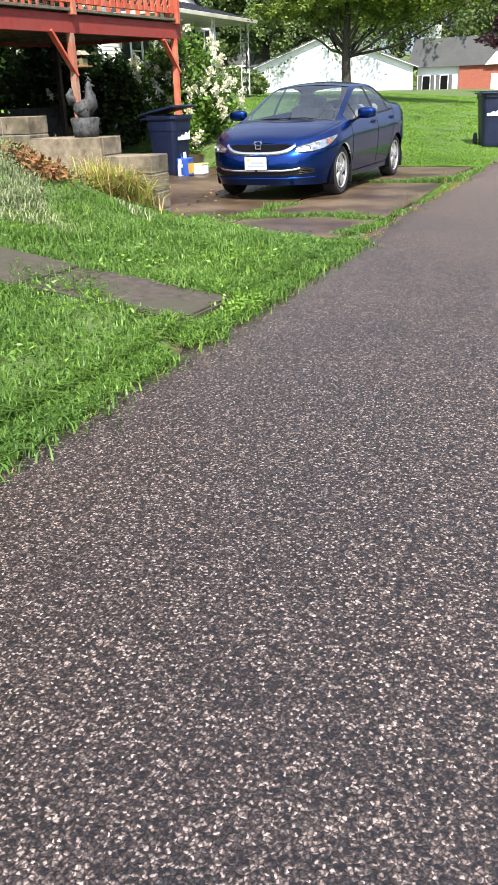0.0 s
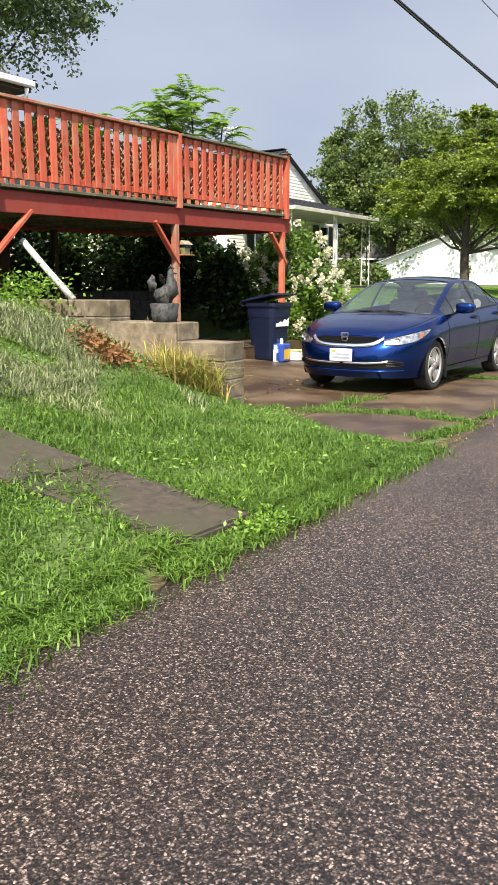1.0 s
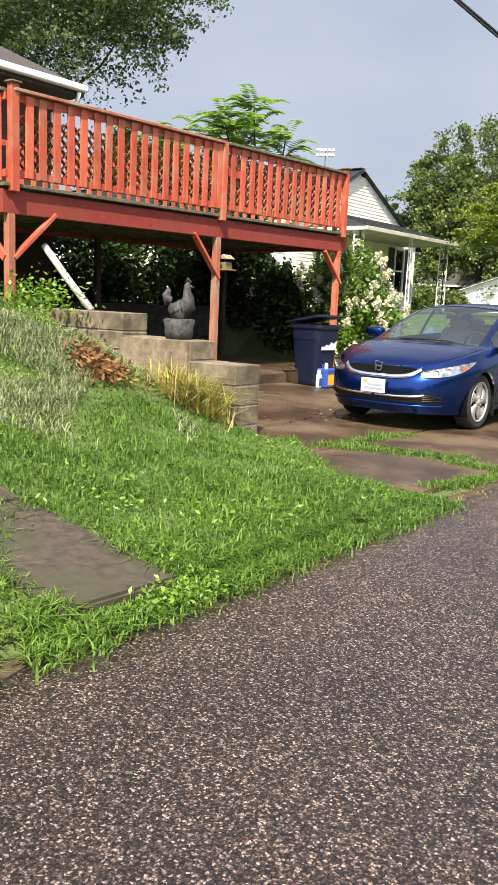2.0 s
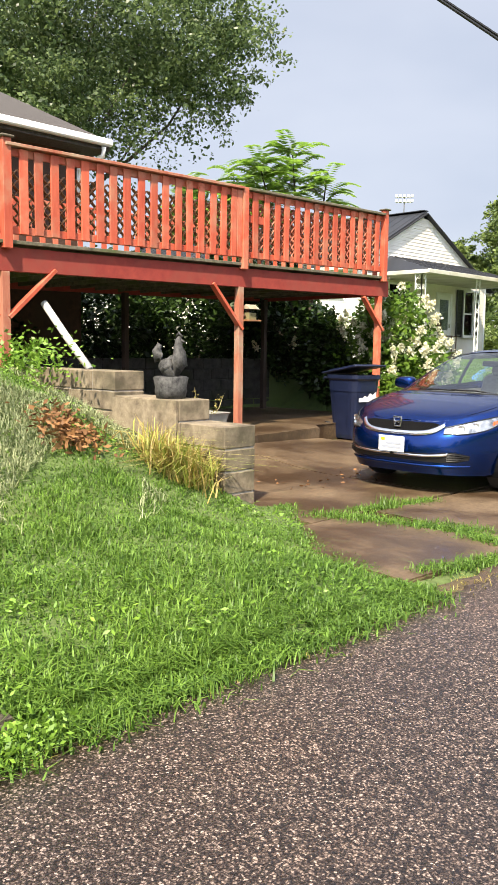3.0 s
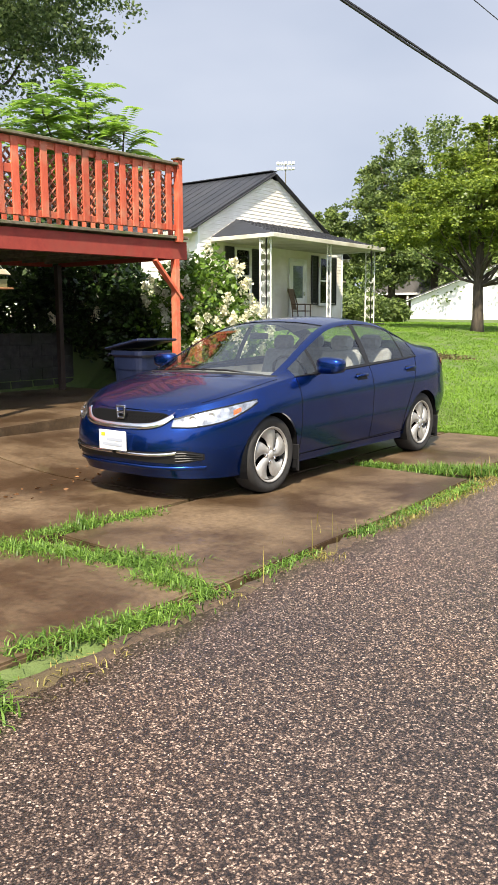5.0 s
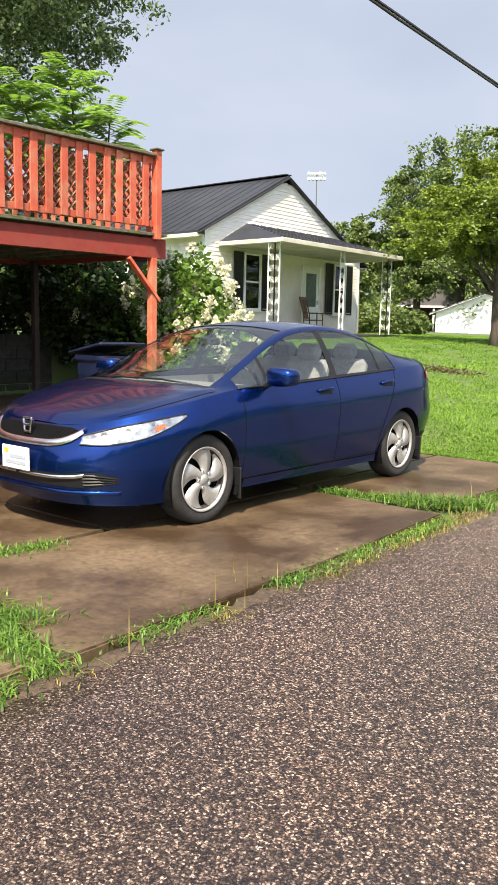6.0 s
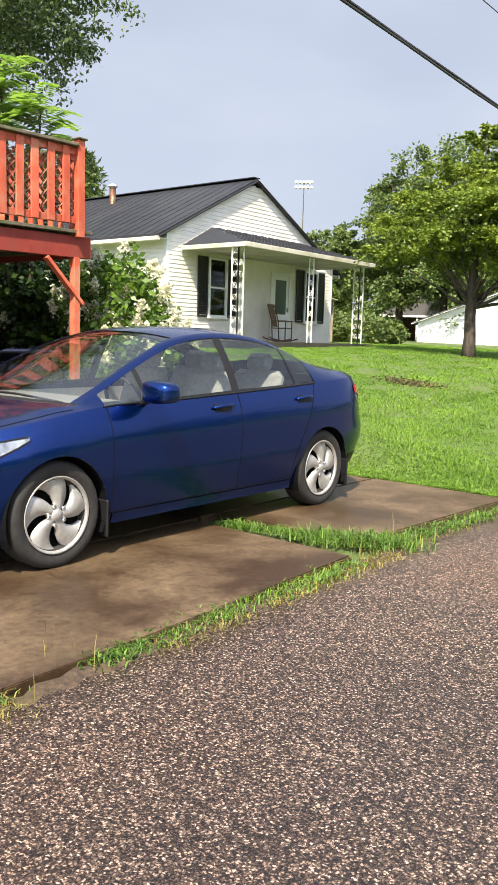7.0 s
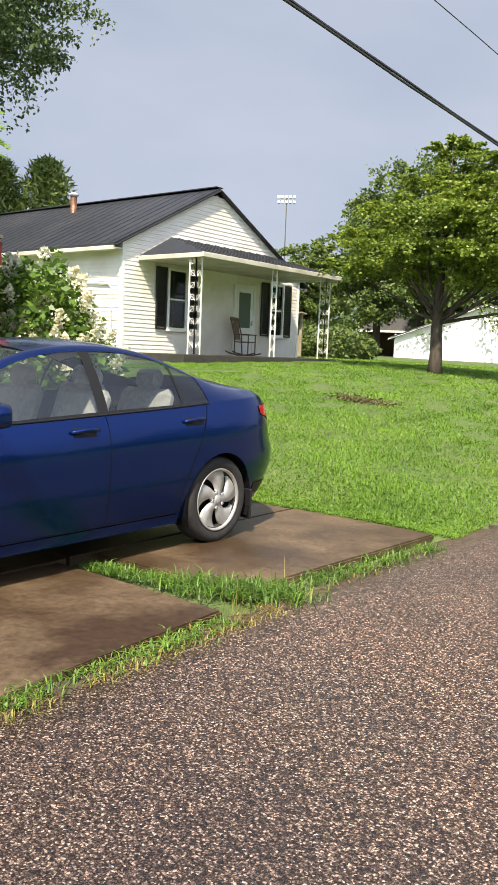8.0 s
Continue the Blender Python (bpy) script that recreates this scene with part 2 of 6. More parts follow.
SIDING = surface("white vinyl siding", (0.76, 0.73, 0.66), (0.84, 0.81, 0.74), 3, (0.70, 0.65, 0.55), 0.7, 0.5, bump=0.08, bscale=60)
TRIM = surface("white painted trim", (0.74, 0.74, 0.72), (0.83, 0.83, 0.81), 6, rough=0.45, bump=0.08)
TRIM_AGED = surface("weathered cream trim", (0.46, 0.44, 0.37), (0.60, 0.58, 0.50), 6, (0.40, 0.37, 0.28), 1.5, 0.55, bump=0.08)
TAN_BOARD = surface("weathered tan boards", (0.22, 0.18, 0.12), (0.36, 0.31, 0.22), 8, rough=0.8, stretch=(1, 1, 0.2))
THATCH = leaf_material("brown thatch", (0.05, 0.042, 0.018), (0.15, 0.125, 0.05), 0.8, 0.1)
ROOF_DARK = surface("charcoal metal roof", (0.015, 0.017, 0.022), (0.028, 0.030, 0.037), 3, (0.034, 0.035, 0.04), 0.5, 0.5, bump=0.15, bscale=30)
ROOF_GREY = surface("grey shingles", (0.07, 0.068, 0.07), (0.15, 0.145, 0.145), 22, (0.09, 0.09, 0.09), 0.8, 0.9, bump=0.5)
BRICK = surface("brown brick", (0.055, 0.028, 0.02), (0.12, 0.062, 0.044), 12, (0.075, 0.044, 0.032), 1.5, 0.85, vary=0.3)
BRICK_RED = surface("red brick", (0.27, 0.07, 0.04), (0.40, 0.13, 0.08), 12, rough=0.85, vary=0.2)
MORTAR = surface("mortar", (0.22, 0.19, 0.16), (0.32, 0.29, 0.25), 20, rough=0.95)
ROOF_BROWN = surface("dark grey brown shingles", (0.035, 0.03, 0.028), (0.085, 0.075, 0.07), 20, rough=0.9, bump=0.5)
PATH_STONE = surface("dark damp path concrete", (0.030, 0.023, 0.017), (0.085, 0.066, 0.048), 16, (0.05, 0.05, 0.025), 1.6, 0.75, bump=0.4, bscale=50)
DARK = plain("matt black", (0.006, 0.006, 0.0065), 0.9, spec=0.08)
SHUTTER = surface("black painted shutter", (0.010, 0.010, 0.011), (0.022, 0.022, 0.024), 10, rough=0.5, bump=0.1)
PAINT = car_paint()
CAR_BLACK = plain("satin black plastic", (0.012, 0.012, 0.013), 0.45, spec=0.3)
CHROME = plain("chrome", (0.88, 0.88, 0.90), 0.22, 1.0)
ALLOY = surface("silver painted wheel cover", (0.40, 0.39, 0.37), (0.50, 0.49, 0.47), 30, rough=0.42, metal=0.55, bump=0.05)
RUBBER = surface("black tyre rubber", (0.012, 0.012, 0.012), (0.03, 0.028, 0.026), 30, rough=0.8, bump=0.3, bscale=120)
AUTO_GLASS = glass_material("lightly tinted car glass", (0.93, 0.98, 0.95), 0.01, 2.3)
SCREEN_GLASS = glass_material("windscreen glass", (0.92, 0.98, 0.95), 0.02, 2.7)
HOUSE_GLASS = glass_material("window glass", (0.6, 0.65, 0.65))
LAMP_CLEAR = glass_material("clear lamp lens", (0.9, 0.92, 0.93))
LAMP_BACK = surface("silvered lamp bowl", (0.10, 0.10, 0.11), (0.72, 0.72, 0.73), 16, rough=0.22, metal=0.8, bump=0.3, bscale=40)
AMBER = plain("amber reflector", (0.62, 0.10, 0.02), 0.25)
TAIL_RED = plain("red lamp lens", (0.42, 0.012, 0.012), 0.15)
LINING = surface("pale grey cabin lining", (0.42, 0.42, 0.40), (0.52, 0.52, 0.49), 20, rough=0.9)
SEAT = surface("grey car upholstery", (0.16, 0.16, 0.155), (0.25, 0.25, 0.24), 30, rough=0.9)
DASH = plain("grey dashboard", (0.17, 0.17, 0.165), 0.7)
BIN_BLUE = surface("navy blue bin plastic", (0.004, 0.008, 0.026), (0.009, 0.015, 0.045), 6, rough=0.45, bump=0.1)
WHITE = plain("white plastic", (0.75, 0.75, 0.74), 0.5)
GREY_PRINT = plain("grey print", (0.33, 0.36, 0.42), 0.6)
YELLOW = plain("yellow label", (0.72, 0.42, 0.03), 0.5)
BLUE_LABEL = plain("blue plastic", (0.03, 0.08, 0.35), 0.4)
STONE_DARK = surface("dark cast stone", (0.006, 0.006, 0.006), (0.085, 0.083, 0.08), 18, rough=0.7, bump=0.5, bscale=40)
PVC = surface("grey white pipe", (0.42, 0.42, 0.40), (0.62, 0.62, 0.59), 6, rough=0.5)
TUB = surface("cloudy plastic tub", (0.20, 0.20, 0.18), (0.34, 0.34, 0.31), 5, rough=0.4)
WOOD = surface("brown chair wood", (0.07, 0.04, 0.022), (0.17, 0.10, 0.055), 10, rough=0.6, stretch=(1, 1, 0.2))
COPPER = surface("rusted flue pipe", (0.12, 0.05, 0.03), (0.34, 0.20, 0.14), 9, rough=0.45, metal=0.7)
CABLE = plain("black cable sheath", (0.02, 0.02, 0.022), 0.6)
DEADLEAF = leaf_material("dead brown leaves", (0.13, 0.06, 0.025), (0.30, 0.15, 0.06), 0.8, 0.1)
STEM = plain("straw stems", (0.33, 0.28, 0.13), 0.8)


# ---- building helpers ----
def thing(name, label, category, at=(0, 0, 0), rz=0, group="", kind=""):
    ob = new(name)
    ob.empty_display_size = 0.2
    ob.matrix_basis = pose(*at, 0, 0, rz)
    return tagged(ob, label, category, group, kind)


def finish(bm, material, smooth=False):
    me = bpy.data.meshes.new("mesh")
    bmesh.ops.recalc_face_normals(bm, faces=bm.faces)
    bm.to_mesh(me)
    bm.free()
    me.materials.append(material)
    if smooth:
        me.shade_smooth()
    return me


def part(name, bm, material, parent=None, label="", smooth=False):
    me = bm if isinstance(bm, bpy.types.Mesh) else finish(bm, material, smooth)
    ob = new(name, me)
    ob.parent = parent
    if label:
        ob["label"] = label
    return ob


def box(bm, lo, hi, bevel=0.0, m=None):
    lo, hi = Vector(lo), Vector(hi)
    c, s = (lo + hi) / 2, hi - lo
    mat = Matrix.Translation(c) @ Matrix.Diagonal((*s, 1))
    r = bmesh.ops.create_cube(bm, size=1, matrix=mat)
    if bevel:
        es = list({e for v in r["verts"] for e in v.link_edges})
        r = bmesh.ops.bevel(bm, geom=es, offset=bevel, segments=1, affect="EDGES")
    if m is not None:
        bmesh.ops.transform(bm, matrix=m, verts=list({v for v in r["verts"]}))
    return bm


def new_box(lo, hi, bevel=0.0):
    return box(bmesh.new(), lo, hi, bevel)


def beam(bm, a, b, w, h, up=(0, 0, 1), bevel=0.004):
    """A squared timber from a to b."""
    a, b = Vector(a), Vector(b)
    d = (b - a).normalized()
    side = d.cross(Vector(up)).normalized()
    u = side.cross(d)
    m = Matrix((side, d, u)).transposed().to_4x4()
    m.translation = (a + b) / 2
    length = (b - a).length
    r = bmesh.ops.create_cube(bm, size=1, matrix=m @ Matrix.Diagonal((w, length, h, 1)))
    if bevel:
        bmesh.ops.bevel(bm, geom=list({e for v in r["verts"] for e in v.link_edges}), offset=bevel, segments=1, affect="EDGES")
    return bm


def tube(bm, pts, radii, seg=8, cap=True):
    """A round limb through pts with its own radius at each."""
    pts = [Vector(p) for p in pts]
    rings = []
    for i, p in enumerate(pts):
        d = (pts[min(i + 1, len(pts) - 1)] - pts[max(i - 1, 0)]).normalized()
        a = d.orthogonal().normalized() if abs(d.z) < 0.95 else Vector((1, 0, 0))
        a = (a - d * a.dot(d)).normalized()
        b = d.cross(a)
        r = radii[i] if isinstance(radii, (list, tuple)) else radii
        rings.append([bm.verts.new(p + (a * math.cos(k * 2 * math.pi / seg) + b * math.sin(k * 2 * math.pi / seg)) * r) for k in range(seg)])
    for r0, r1 in zip(rings, rings[1:]):
        for k in range(seg):
            bm.faces.new((r0[k], r0[(k + 1) % seg], r1[(k + 1) % seg], r1[k]))
    if cap:
        bm.faces.new(rings[0][::-1])
        bm.faces.new(rings[-1])
    return bm


def lathe(bm, profile, seg=24, m=Matrix.Identity(4)):
    """Turns (radius, height) pairs round z."""
    rings = []
    for r, z in profile:
        if r < 1e-5:
            rings.append([bm.verts.new(m @ Vector((0, 0, z)))])
        else:
            rings.append([bm.verts.new(m @ Vector((r * math.cos(k * 2 * math.pi / seg), r * math.sin(k * 2 * math.pi / seg), z))) for k in range(seg)])
    for r0, r1 in zip(rings, rings[1:]):
        for k in range(seg):
            a, b = r0[k % len(r0)], r0[(k + 1) % len(r0)]
            c, d = r1[(k + 1) % len(r1)], r1[k % len(r1)]
            vs = [v for i, v in enumerate((a, b, c, d)) if v not in (a, b, c, d)[:i]]
            if len(vs) > 2:
                bm.faces.new(vs)
    return bm


def prism(bm, outline, y0, y1, axis="y"):
    """An outline of (u, z) pairs carried from y0 to y1."""
    def put(u, z, y):
        return (u, y, z) if axis == "y" else ((y, u, z) if axis == "x" else (u, z, y))
    a = [bm.verts.new(put(u, z, y0)) for u, z in outline]
    b = [bm.verts.new(put(u, z, y1)) for u, z in outline]
    bm.faces.new(a)
    bm.faces.new(b[::-1])
    for i in range(len(a)):
        j = (i + 1) % len(a)
        bm.faces.new((a[i], b[i], b[j], a[j]))
    return bm


def quads_mesh(verts, n_faces, material, index=None):
    """Quads, each of four verts in a row, or as the index says."""
    if index is None:
        index = np.arange(n_faces * 4)
    me = bpy.data.meshes.new("mesh")
    me.vertices.add(len(verts))
    me.vertices.foreach_set("co", np.asarray(verts, dtype=np.float32).ravel())
    me.loops.add(n_faces * 4)
    me.loops.foreach_set("vertex_index", np.asarray(index, dtype=np.int32).ravel())
    me.polygons.add(n_faces)
    me.polygons.foreach_set("loop_start", np.arange(0, n_faces * 4, 4, dtype=np.int32))
    me.update(calc_edges=True)
    me.materials.append(material)
    return me


def leaves(points, size, rng, material, droop=0.35, aspect=1.9, flat=0.5):
    """Diamond-shaped leaves at the given points."""
    n = len(points)
    d = rng.normal(size=(n, 3))
    d[:, 2] = d[:, 2] * flat - droop
    d /= np.linalg.norm(d, axis=1)[:, None]
    r = rng.normal(size=(n, 3))
    s = np.cross(d, r)
    s /= np.linalg.norm(s, axis=1)[:, None] + 1e-9
    L = (size * rng.uniform(0.6, 1.35, n))[:, None]
    w = L / aspect / 2
    p = np.asarray(points)
    q = np.stack([p, p + d * L * 0.45 + s * w, p + d * L, p + d * L * 0.45 - s * w], axis=1)
    return quads_mesh(q.reshape(-1, 3), n, material)


def blades(x, y, z, height, width, rng, material, lean=0.5):
    """Grass blades, each of two quads that bend over."""
    n = len(x)
    a = rng.uniform(0, 2 * math.pi, n)
    h = height * rng.uniform(0.5, 1.3, n)
    ln = h * np.minimum(np.abs(rng.normal(0, lean, n)), 1.9)
    w = width * rng.uniform(0.7, 1.3, n)
    base = np.stack([x, y, z - 0.01], 1)
    out = np.stack([np.cos(a), np.sin(a), np.zeros(n)], 1)
    side = np.stack([-np.sin(a), np.cos(a), np.zeros(n)], 1) * w[:, None] / 2
    mid = base + out * (ln * 0.3)[:, None] + np.array([0, 0, 1.0]) * (h * 0.6)[:, None]
    tip = base + out * ln[:, None] + np.array([0, 0, 1.0]) * (h * np.clip(1 - 0.25 * ln / h, 0.35, 1))[:, None]
    q = np.stack([base - side, base + side, mid + side * 0.8, mid - side * 0.8, tip + side * 0.1, tip - side * 0.1], 1)
    i = (np.arange(n) * 6)[:, None] + np.array([0, 1, 2, 3, 3, 2, 4, 5])
    return quads_mesh(q.reshape(-1, 3), n * 2, material, i)


# ---- the lie of the land ----
ROAD_EDGE, ROAD_FAR = -1.78, 3.6
DRIVE_Z = 0.03


def smooth01(v):
    v = np.clip(v, 0, 1)
    return v * v * (3 - 2 * v)


def drive_south(x):
    """The y at which the bank meets the driveway."""
    return np.interp(x, [-7.2, -5.2, -4.2, -3.6, -3.0, -1.8], [9.0, 8.85, 8.6, 7.95, 7.55, 7.15])


def rough(x, y, amp):
    return amp * (np.sin(x * 3.1 + 1.3 * np.sin(y * 1.7)) * np.cos(y * 2.7 + 0.8 * np.sin(x * 2.3)) + 0.5 * np.sin(x * 7.3 + y * 5.1))


def land(x, y):
    """Ground height."""
    x, y = np.asarray(x, float), np.asarray(y, float)
    run = np.clip(-1.85 - x, 0, None)
    bank = np.interp(run, [0, 0.3, 0.9, 1.4, 2.0, 2.5, 3.0, 3.6, 4.2, 6.0, 60], [0.05, 0.11, 0.175, 0.22, 0.29, 0.42, 0.60, 0.85, 1.06, 1.47, 3.1])
    bank = bank * (0.1 + 0.9 * smooth01((drive_south(x) - y) / np.interp(x, [-4.0, -3.0], [2.2, 1.3])))
    bank = np.where(y < drive_south(x), bank, 0.0)
    north = np.interp(run, [0, 4, 8, 11, 30, 90], [0.03, 0.44, 0.76, 0.86, 1.25, 1.6]) + 0.024 * np.clip(y - 15, 0, 16)
    north = north * smooth01((y - 14.75) / 1.3) + 0.02 * (y > 14.75)
    garden = np.where(x < -10.65, 1.05, 0.02)
    mid = np.where(x < -7.3, np.where(y > 14.9, north, garden), -0.03)
    z = np.where(y < 7.98, bank, np.where((x < -4.15) | (y > drive_south(x)), np.where(y > 14.75, north, mid), bank))
    z = np.where((x < -10.65) & (y > 7.98), np.maximum(z, 1.05), z)
    z = np.where(run <= 0, np.where(x > ROAD_FAR, 0.03, -0.05), z + rough(x, y, 0.012) * np.clip(run, 0, 1))
    far = np.hypot(x + 5, y - 10)
    return z + 14 * smooth01((far - 130) / 260)


def spread(lo, hi, fine_lo, fine_hi, step, grow=1.28):
    mid = list(np.arange(fine_lo, fine_hi + 1e-6, step))
    out, s = [], step
    v = fine_hi
    while v < hi:
        s *= grow
        v += s
        out.append(v)
    left, s, v = [], step, fine_lo
    while v > lo:
        s *= grow
        v -= s
        left.append(v)
    return np.array(left[::-1] + mid + out)


def ground_mesh():
    xs, ys = spread(-900, 900, -11.4, -1.4, 0.1), spread(-900, 900, 0.4, 16.6, 0.1)
    X, Y = np.meshgrid(xs, ys)
    V = np.stack([X, Y, land(X, Y)], -1).reshape(-1, 3)
    nx, ny = len(xs), len(ys)
    a = (np.arange(ny - 1)[:, None] * nx + np.arange(nx - 1)[None, :]).ravel()
    me = quads_mesh(V, len(a), SOIL, np.stack([a, a + 1, a + nx + 1, a + nx], 1))
    me.shade_smooth()
    return me


tagged(part("ground", ground_mesh(), SOIL), "grassy sloping ground with soil and thatch", "ground", kind="structure")

# road: a shallow cambered strip with a ragged edge
def road_mesh():
    rng = np.random.default_rng(3)
    ys = spread(-120, 260, -1, 20, 0.09)
    wob = 0.03 * np.sin(ys * 1.9) + 0.022 * np.sin(ys * 5.3 + 1) + 0.016 * rng.normal(size=len(ys))
    edge = ROAD_EDGE + np.interp(ys, [1, 4, 7, 11, 14.5, 16], [0.10, 0.06, 0.03, -0.08, -0.10, 0.06]) + wob
    bm = bmesh.new()
    rows = []
    for y, e in zip(ys, edge):
        rows.append([bm.verts.new((e - 0.03, y, -0.06)), bm.verts.new((e, y, 0.0)), bm.verts.new((e + 0.25, y, 0.012)), bm.verts.new((0.9, y, 0.02)), bm.verts.new((ROAD_FAR, y, 0.0)), bm.verts.new((ROAD_FAR + 0.03, y, -0.06))])
    for r0, r1 in zip(rows, rows[1:]):
        for i in range(5):
            bm.faces.new((r0[i], r0[i + 1], r1[i + 1], r1[i]))
    return finish(bm, ASPHALT, True)


tagged(part("road", road_mesh(), ASPHALT), "worn chip-seal asphalt road with pale stones", "road", kind="structure")

# verge of bare earth between asphalt and grass
def verge_mesh():
    ys = np.arange(-2, 24, 0.1)
    rng = np.random.default_rng(8)
    bm = bmesh.new()
    rows = []
    for y in ys:
        e = ROAD_EDGE + float(np.interp(y, [1, 4, 7, 11, 14.5, 16], [0.10, 0.06, 0.03, -0.08, -0.10, 0.06])) + 0.02 * rng.normal()
        w = 0.0 + 0.01 * math.sin(y * 2.1) + 0.01 * rng.normal()
        rows.append([bm.verts.new((e - w - 0.08, y, float(land(e - w - 0.08, y)) - 0.02)), bm.verts.new((e - 0.05, y, 0.016)), bm.verts.new((e + 0.0, y, 0.010)), bm.verts.new((e + 0.055, y, -0.008))])
    for r0, r1 in zip(rows, rows[1:]):
        for i in range(3):
            bm.faces.new((r0[i], r0[i + 1], r1[i + 1], r1[i]))
    return finish(bm, BARE, True)


tagged(part("verge", verge_mesh(), BARE), "strip of bare gravelly earth along the asphalt", "verge", kind="structure")

# driveway slabs, cracked apart with grass in the joints
driveway = thing("driveway", "wet brown stained concrete driveway in several slabs", "driveway", kind="structure")


def slab(outline, z, parent, depth=0.1, name="slab", material=CONCRETE):
    bm = bmesh.new()
    prism(bm, outline, z - depth, z, "z")
    top = [e for e in bm.edges if all(abs(v.co.z - z) < 1e-5 for v in e.verts)]
    bmesh.ops.bevel(bm, geom=top, offset=0.012, segments=2, affect="EDGES")
    return part(name, bm, material, parent)


slab([(-3.42, 7.2), (-1.98, 7.1), (-1.93, 8.45), (-2.5, 8.5), (-3.45, 8.38)], DRIVE_Z, driveway)
slab([(-3.40, 8.72), (-2.42, 8.66), (-1.90, 8.50), (-1.93, 10.3), (-2.0, 12.1), (-3.38, 12.12)], DRIVE_Z, driveway)


def ramp_slab(x0, x1, y0, y1):
    """A slab that rises towards the carport."""
    bm = bmesh.new()
    nx, ny = 22, 14
    def top(x, y):
        rise = np.interp(y, [8, 10.5, 12.2], [0.19, 0.17, 0.10])
        return DRIVE_Z - 0.005 + rise * float(smooth01((-4.9 - x) / 2.1))
    g = [[bm.verts.new((x0 + (x1 - x0) * i / nx, y0 + (y1 - y0) * j / ny, top(x0 + (x1 - x0) * i / nx, y0 + (y1 - y0) * j / ny))) for j in range(ny + 1)] for i in range(nx + 1)]
    for i in range(nx):
        for j in range(ny):
            bm.faces.new((g[i][j], g[i + 1][j], g[i + 1][j + 1], g[i][j + 1]))
    r = bmesh.ops.extrude_edge_only(bm, edges=[e for e in bm.edges if e.is_boundary])
    for v in r["geom"]:
        if isinstance(v, bmesh.types.BMVert):
            v.co.z -= 0.12
    part("slab", bm, CONCRETE, driveway, smooth=False)


ramp_slab(-7.0, -3.46, 7.95, 10.05)
ramp_slab(-7.0, -3.43, 10.08, 12.22)
slab([(-3.4, 12.42), (-2.15, 12.45), (-2.02, 14.75), (-3.4, 14.85)], DRIVE_Z + 0.003, driveway)
slab([(-7.25, 12.25), (-3.43, 12.25), (-3.43, 14.86), (-7.25, 14.9)], DRIVE_Z - 0.002, driveway)
carport = thing("carport_floor", "raised concrete floor under the deck with a broken edge", "floor", kind="structure")
slab([(-10.6, 8.2), (-6.35, 8.25), (-6.45, 9.6), (-6.75, 10.7), (-6.95, 12.2), (-7.3, 12.5), (-7.3, 14.8), (-10.6, 14.8)], 0.28, carport, 0.3)
# path slabs that come down the bank
path = thing("garden_path", "sunken weathered concrete path down the grassy bank", "path", kind="structure")
for x0, x1 in ((-3.0, -1.86), (-4.25, -3.04), (-5.5, -4.29)):
    bm = bmesh.new()
    z0, z1 = float(land(x0, 4.1)) + 0.03, float(land(x1, 4.1)) + 0.035
    vs = []
    for dz in (-0.14, 0):
        vs.append([bm.verts.new(p) for p in ((x0, 3.78, z0 + dz), (x1, 3.78, z1 + dz), (x1 + 0.04, 4.44, z1 + dz), (x0, 4.46, z0 + dz))])
    bm.faces.new(vs[0][::-1]); bm.faces.new(vs[1])
    for i in range(4):
        bm.faces.new((vs[0][i], vs[0][(i + 1) % 4], vs[1][(i + 1) % 4], vs[1][i]))
    bmesh.ops.bevel(bm, geom=list(bm.edges), offset=0.015, segments=2, affect="EDGES")
    part("slab", bm, PATH_STONE, path)

# ---- stepped block wall at the foot of the bank ----
wall = thing("stepped_wall", "weathered stepped concrete block retaining wall", "wall", kind="structure")
for x0, x1, top in ((-8.4, -6.0, 1.17), (-6.0, -4.99, 0.93), (-4.99, -4.38, 0.73)):
    n_course = int(round((top + 0.2) / 0.2))
    for c in range(n_course):
        zt = top - c * 0.2
        n_b = max(1, round((x1 - x0) / 0.42))
        bw = (x1 - x0) / n_b
        for k in range(n_b):
            g = 0.006
            bm = new_box((x0 + k * bw + g, 7.86 + 0.006 * ((k + c) % 2), zt - 0.2 + g), (x0 + (k + 1) * bw - g, 8.24, zt - (0 if c == 0 else g)), 0.008)
            part("block", bm, BLOCK, wall)
    part("mortar", new_box((x0 + 0.012, 7.875, top - n_course * 0.2), (x1 - 0.012, 8.225, top - 0.012)), MORTAR, wall)
# blocks and mortar share one tone, with the under-deck shade painted in
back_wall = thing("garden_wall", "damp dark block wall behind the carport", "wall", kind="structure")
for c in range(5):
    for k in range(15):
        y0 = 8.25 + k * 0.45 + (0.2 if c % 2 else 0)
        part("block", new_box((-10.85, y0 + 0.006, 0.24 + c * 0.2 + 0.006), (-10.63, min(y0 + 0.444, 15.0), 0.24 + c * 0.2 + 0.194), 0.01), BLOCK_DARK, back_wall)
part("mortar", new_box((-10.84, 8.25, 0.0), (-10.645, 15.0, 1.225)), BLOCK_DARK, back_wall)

# ---- deck ----
deck = thing("deck", "raised wooden deck painted red, weathered, on posts", "deck", kind="structure")
DX, DA, DB, DC, DBACK = -7.55, 7.52, 11.1, 14.37, -10.35
HOUSE_X = -10.95
BEAM0, BEAM1, FLOOR, RAIL = 2.27, 2.53, 2.62, 3.58
RISE = 0.015
def dz(y):
    return RISE * (y - DB)


def timber(name, a, b, w, h, mat, parent=deck, up=(0, 0, 1), label=""):
    return part(name, beam(bmesh.new(), a, b, w, h, up), mat, parent, label)


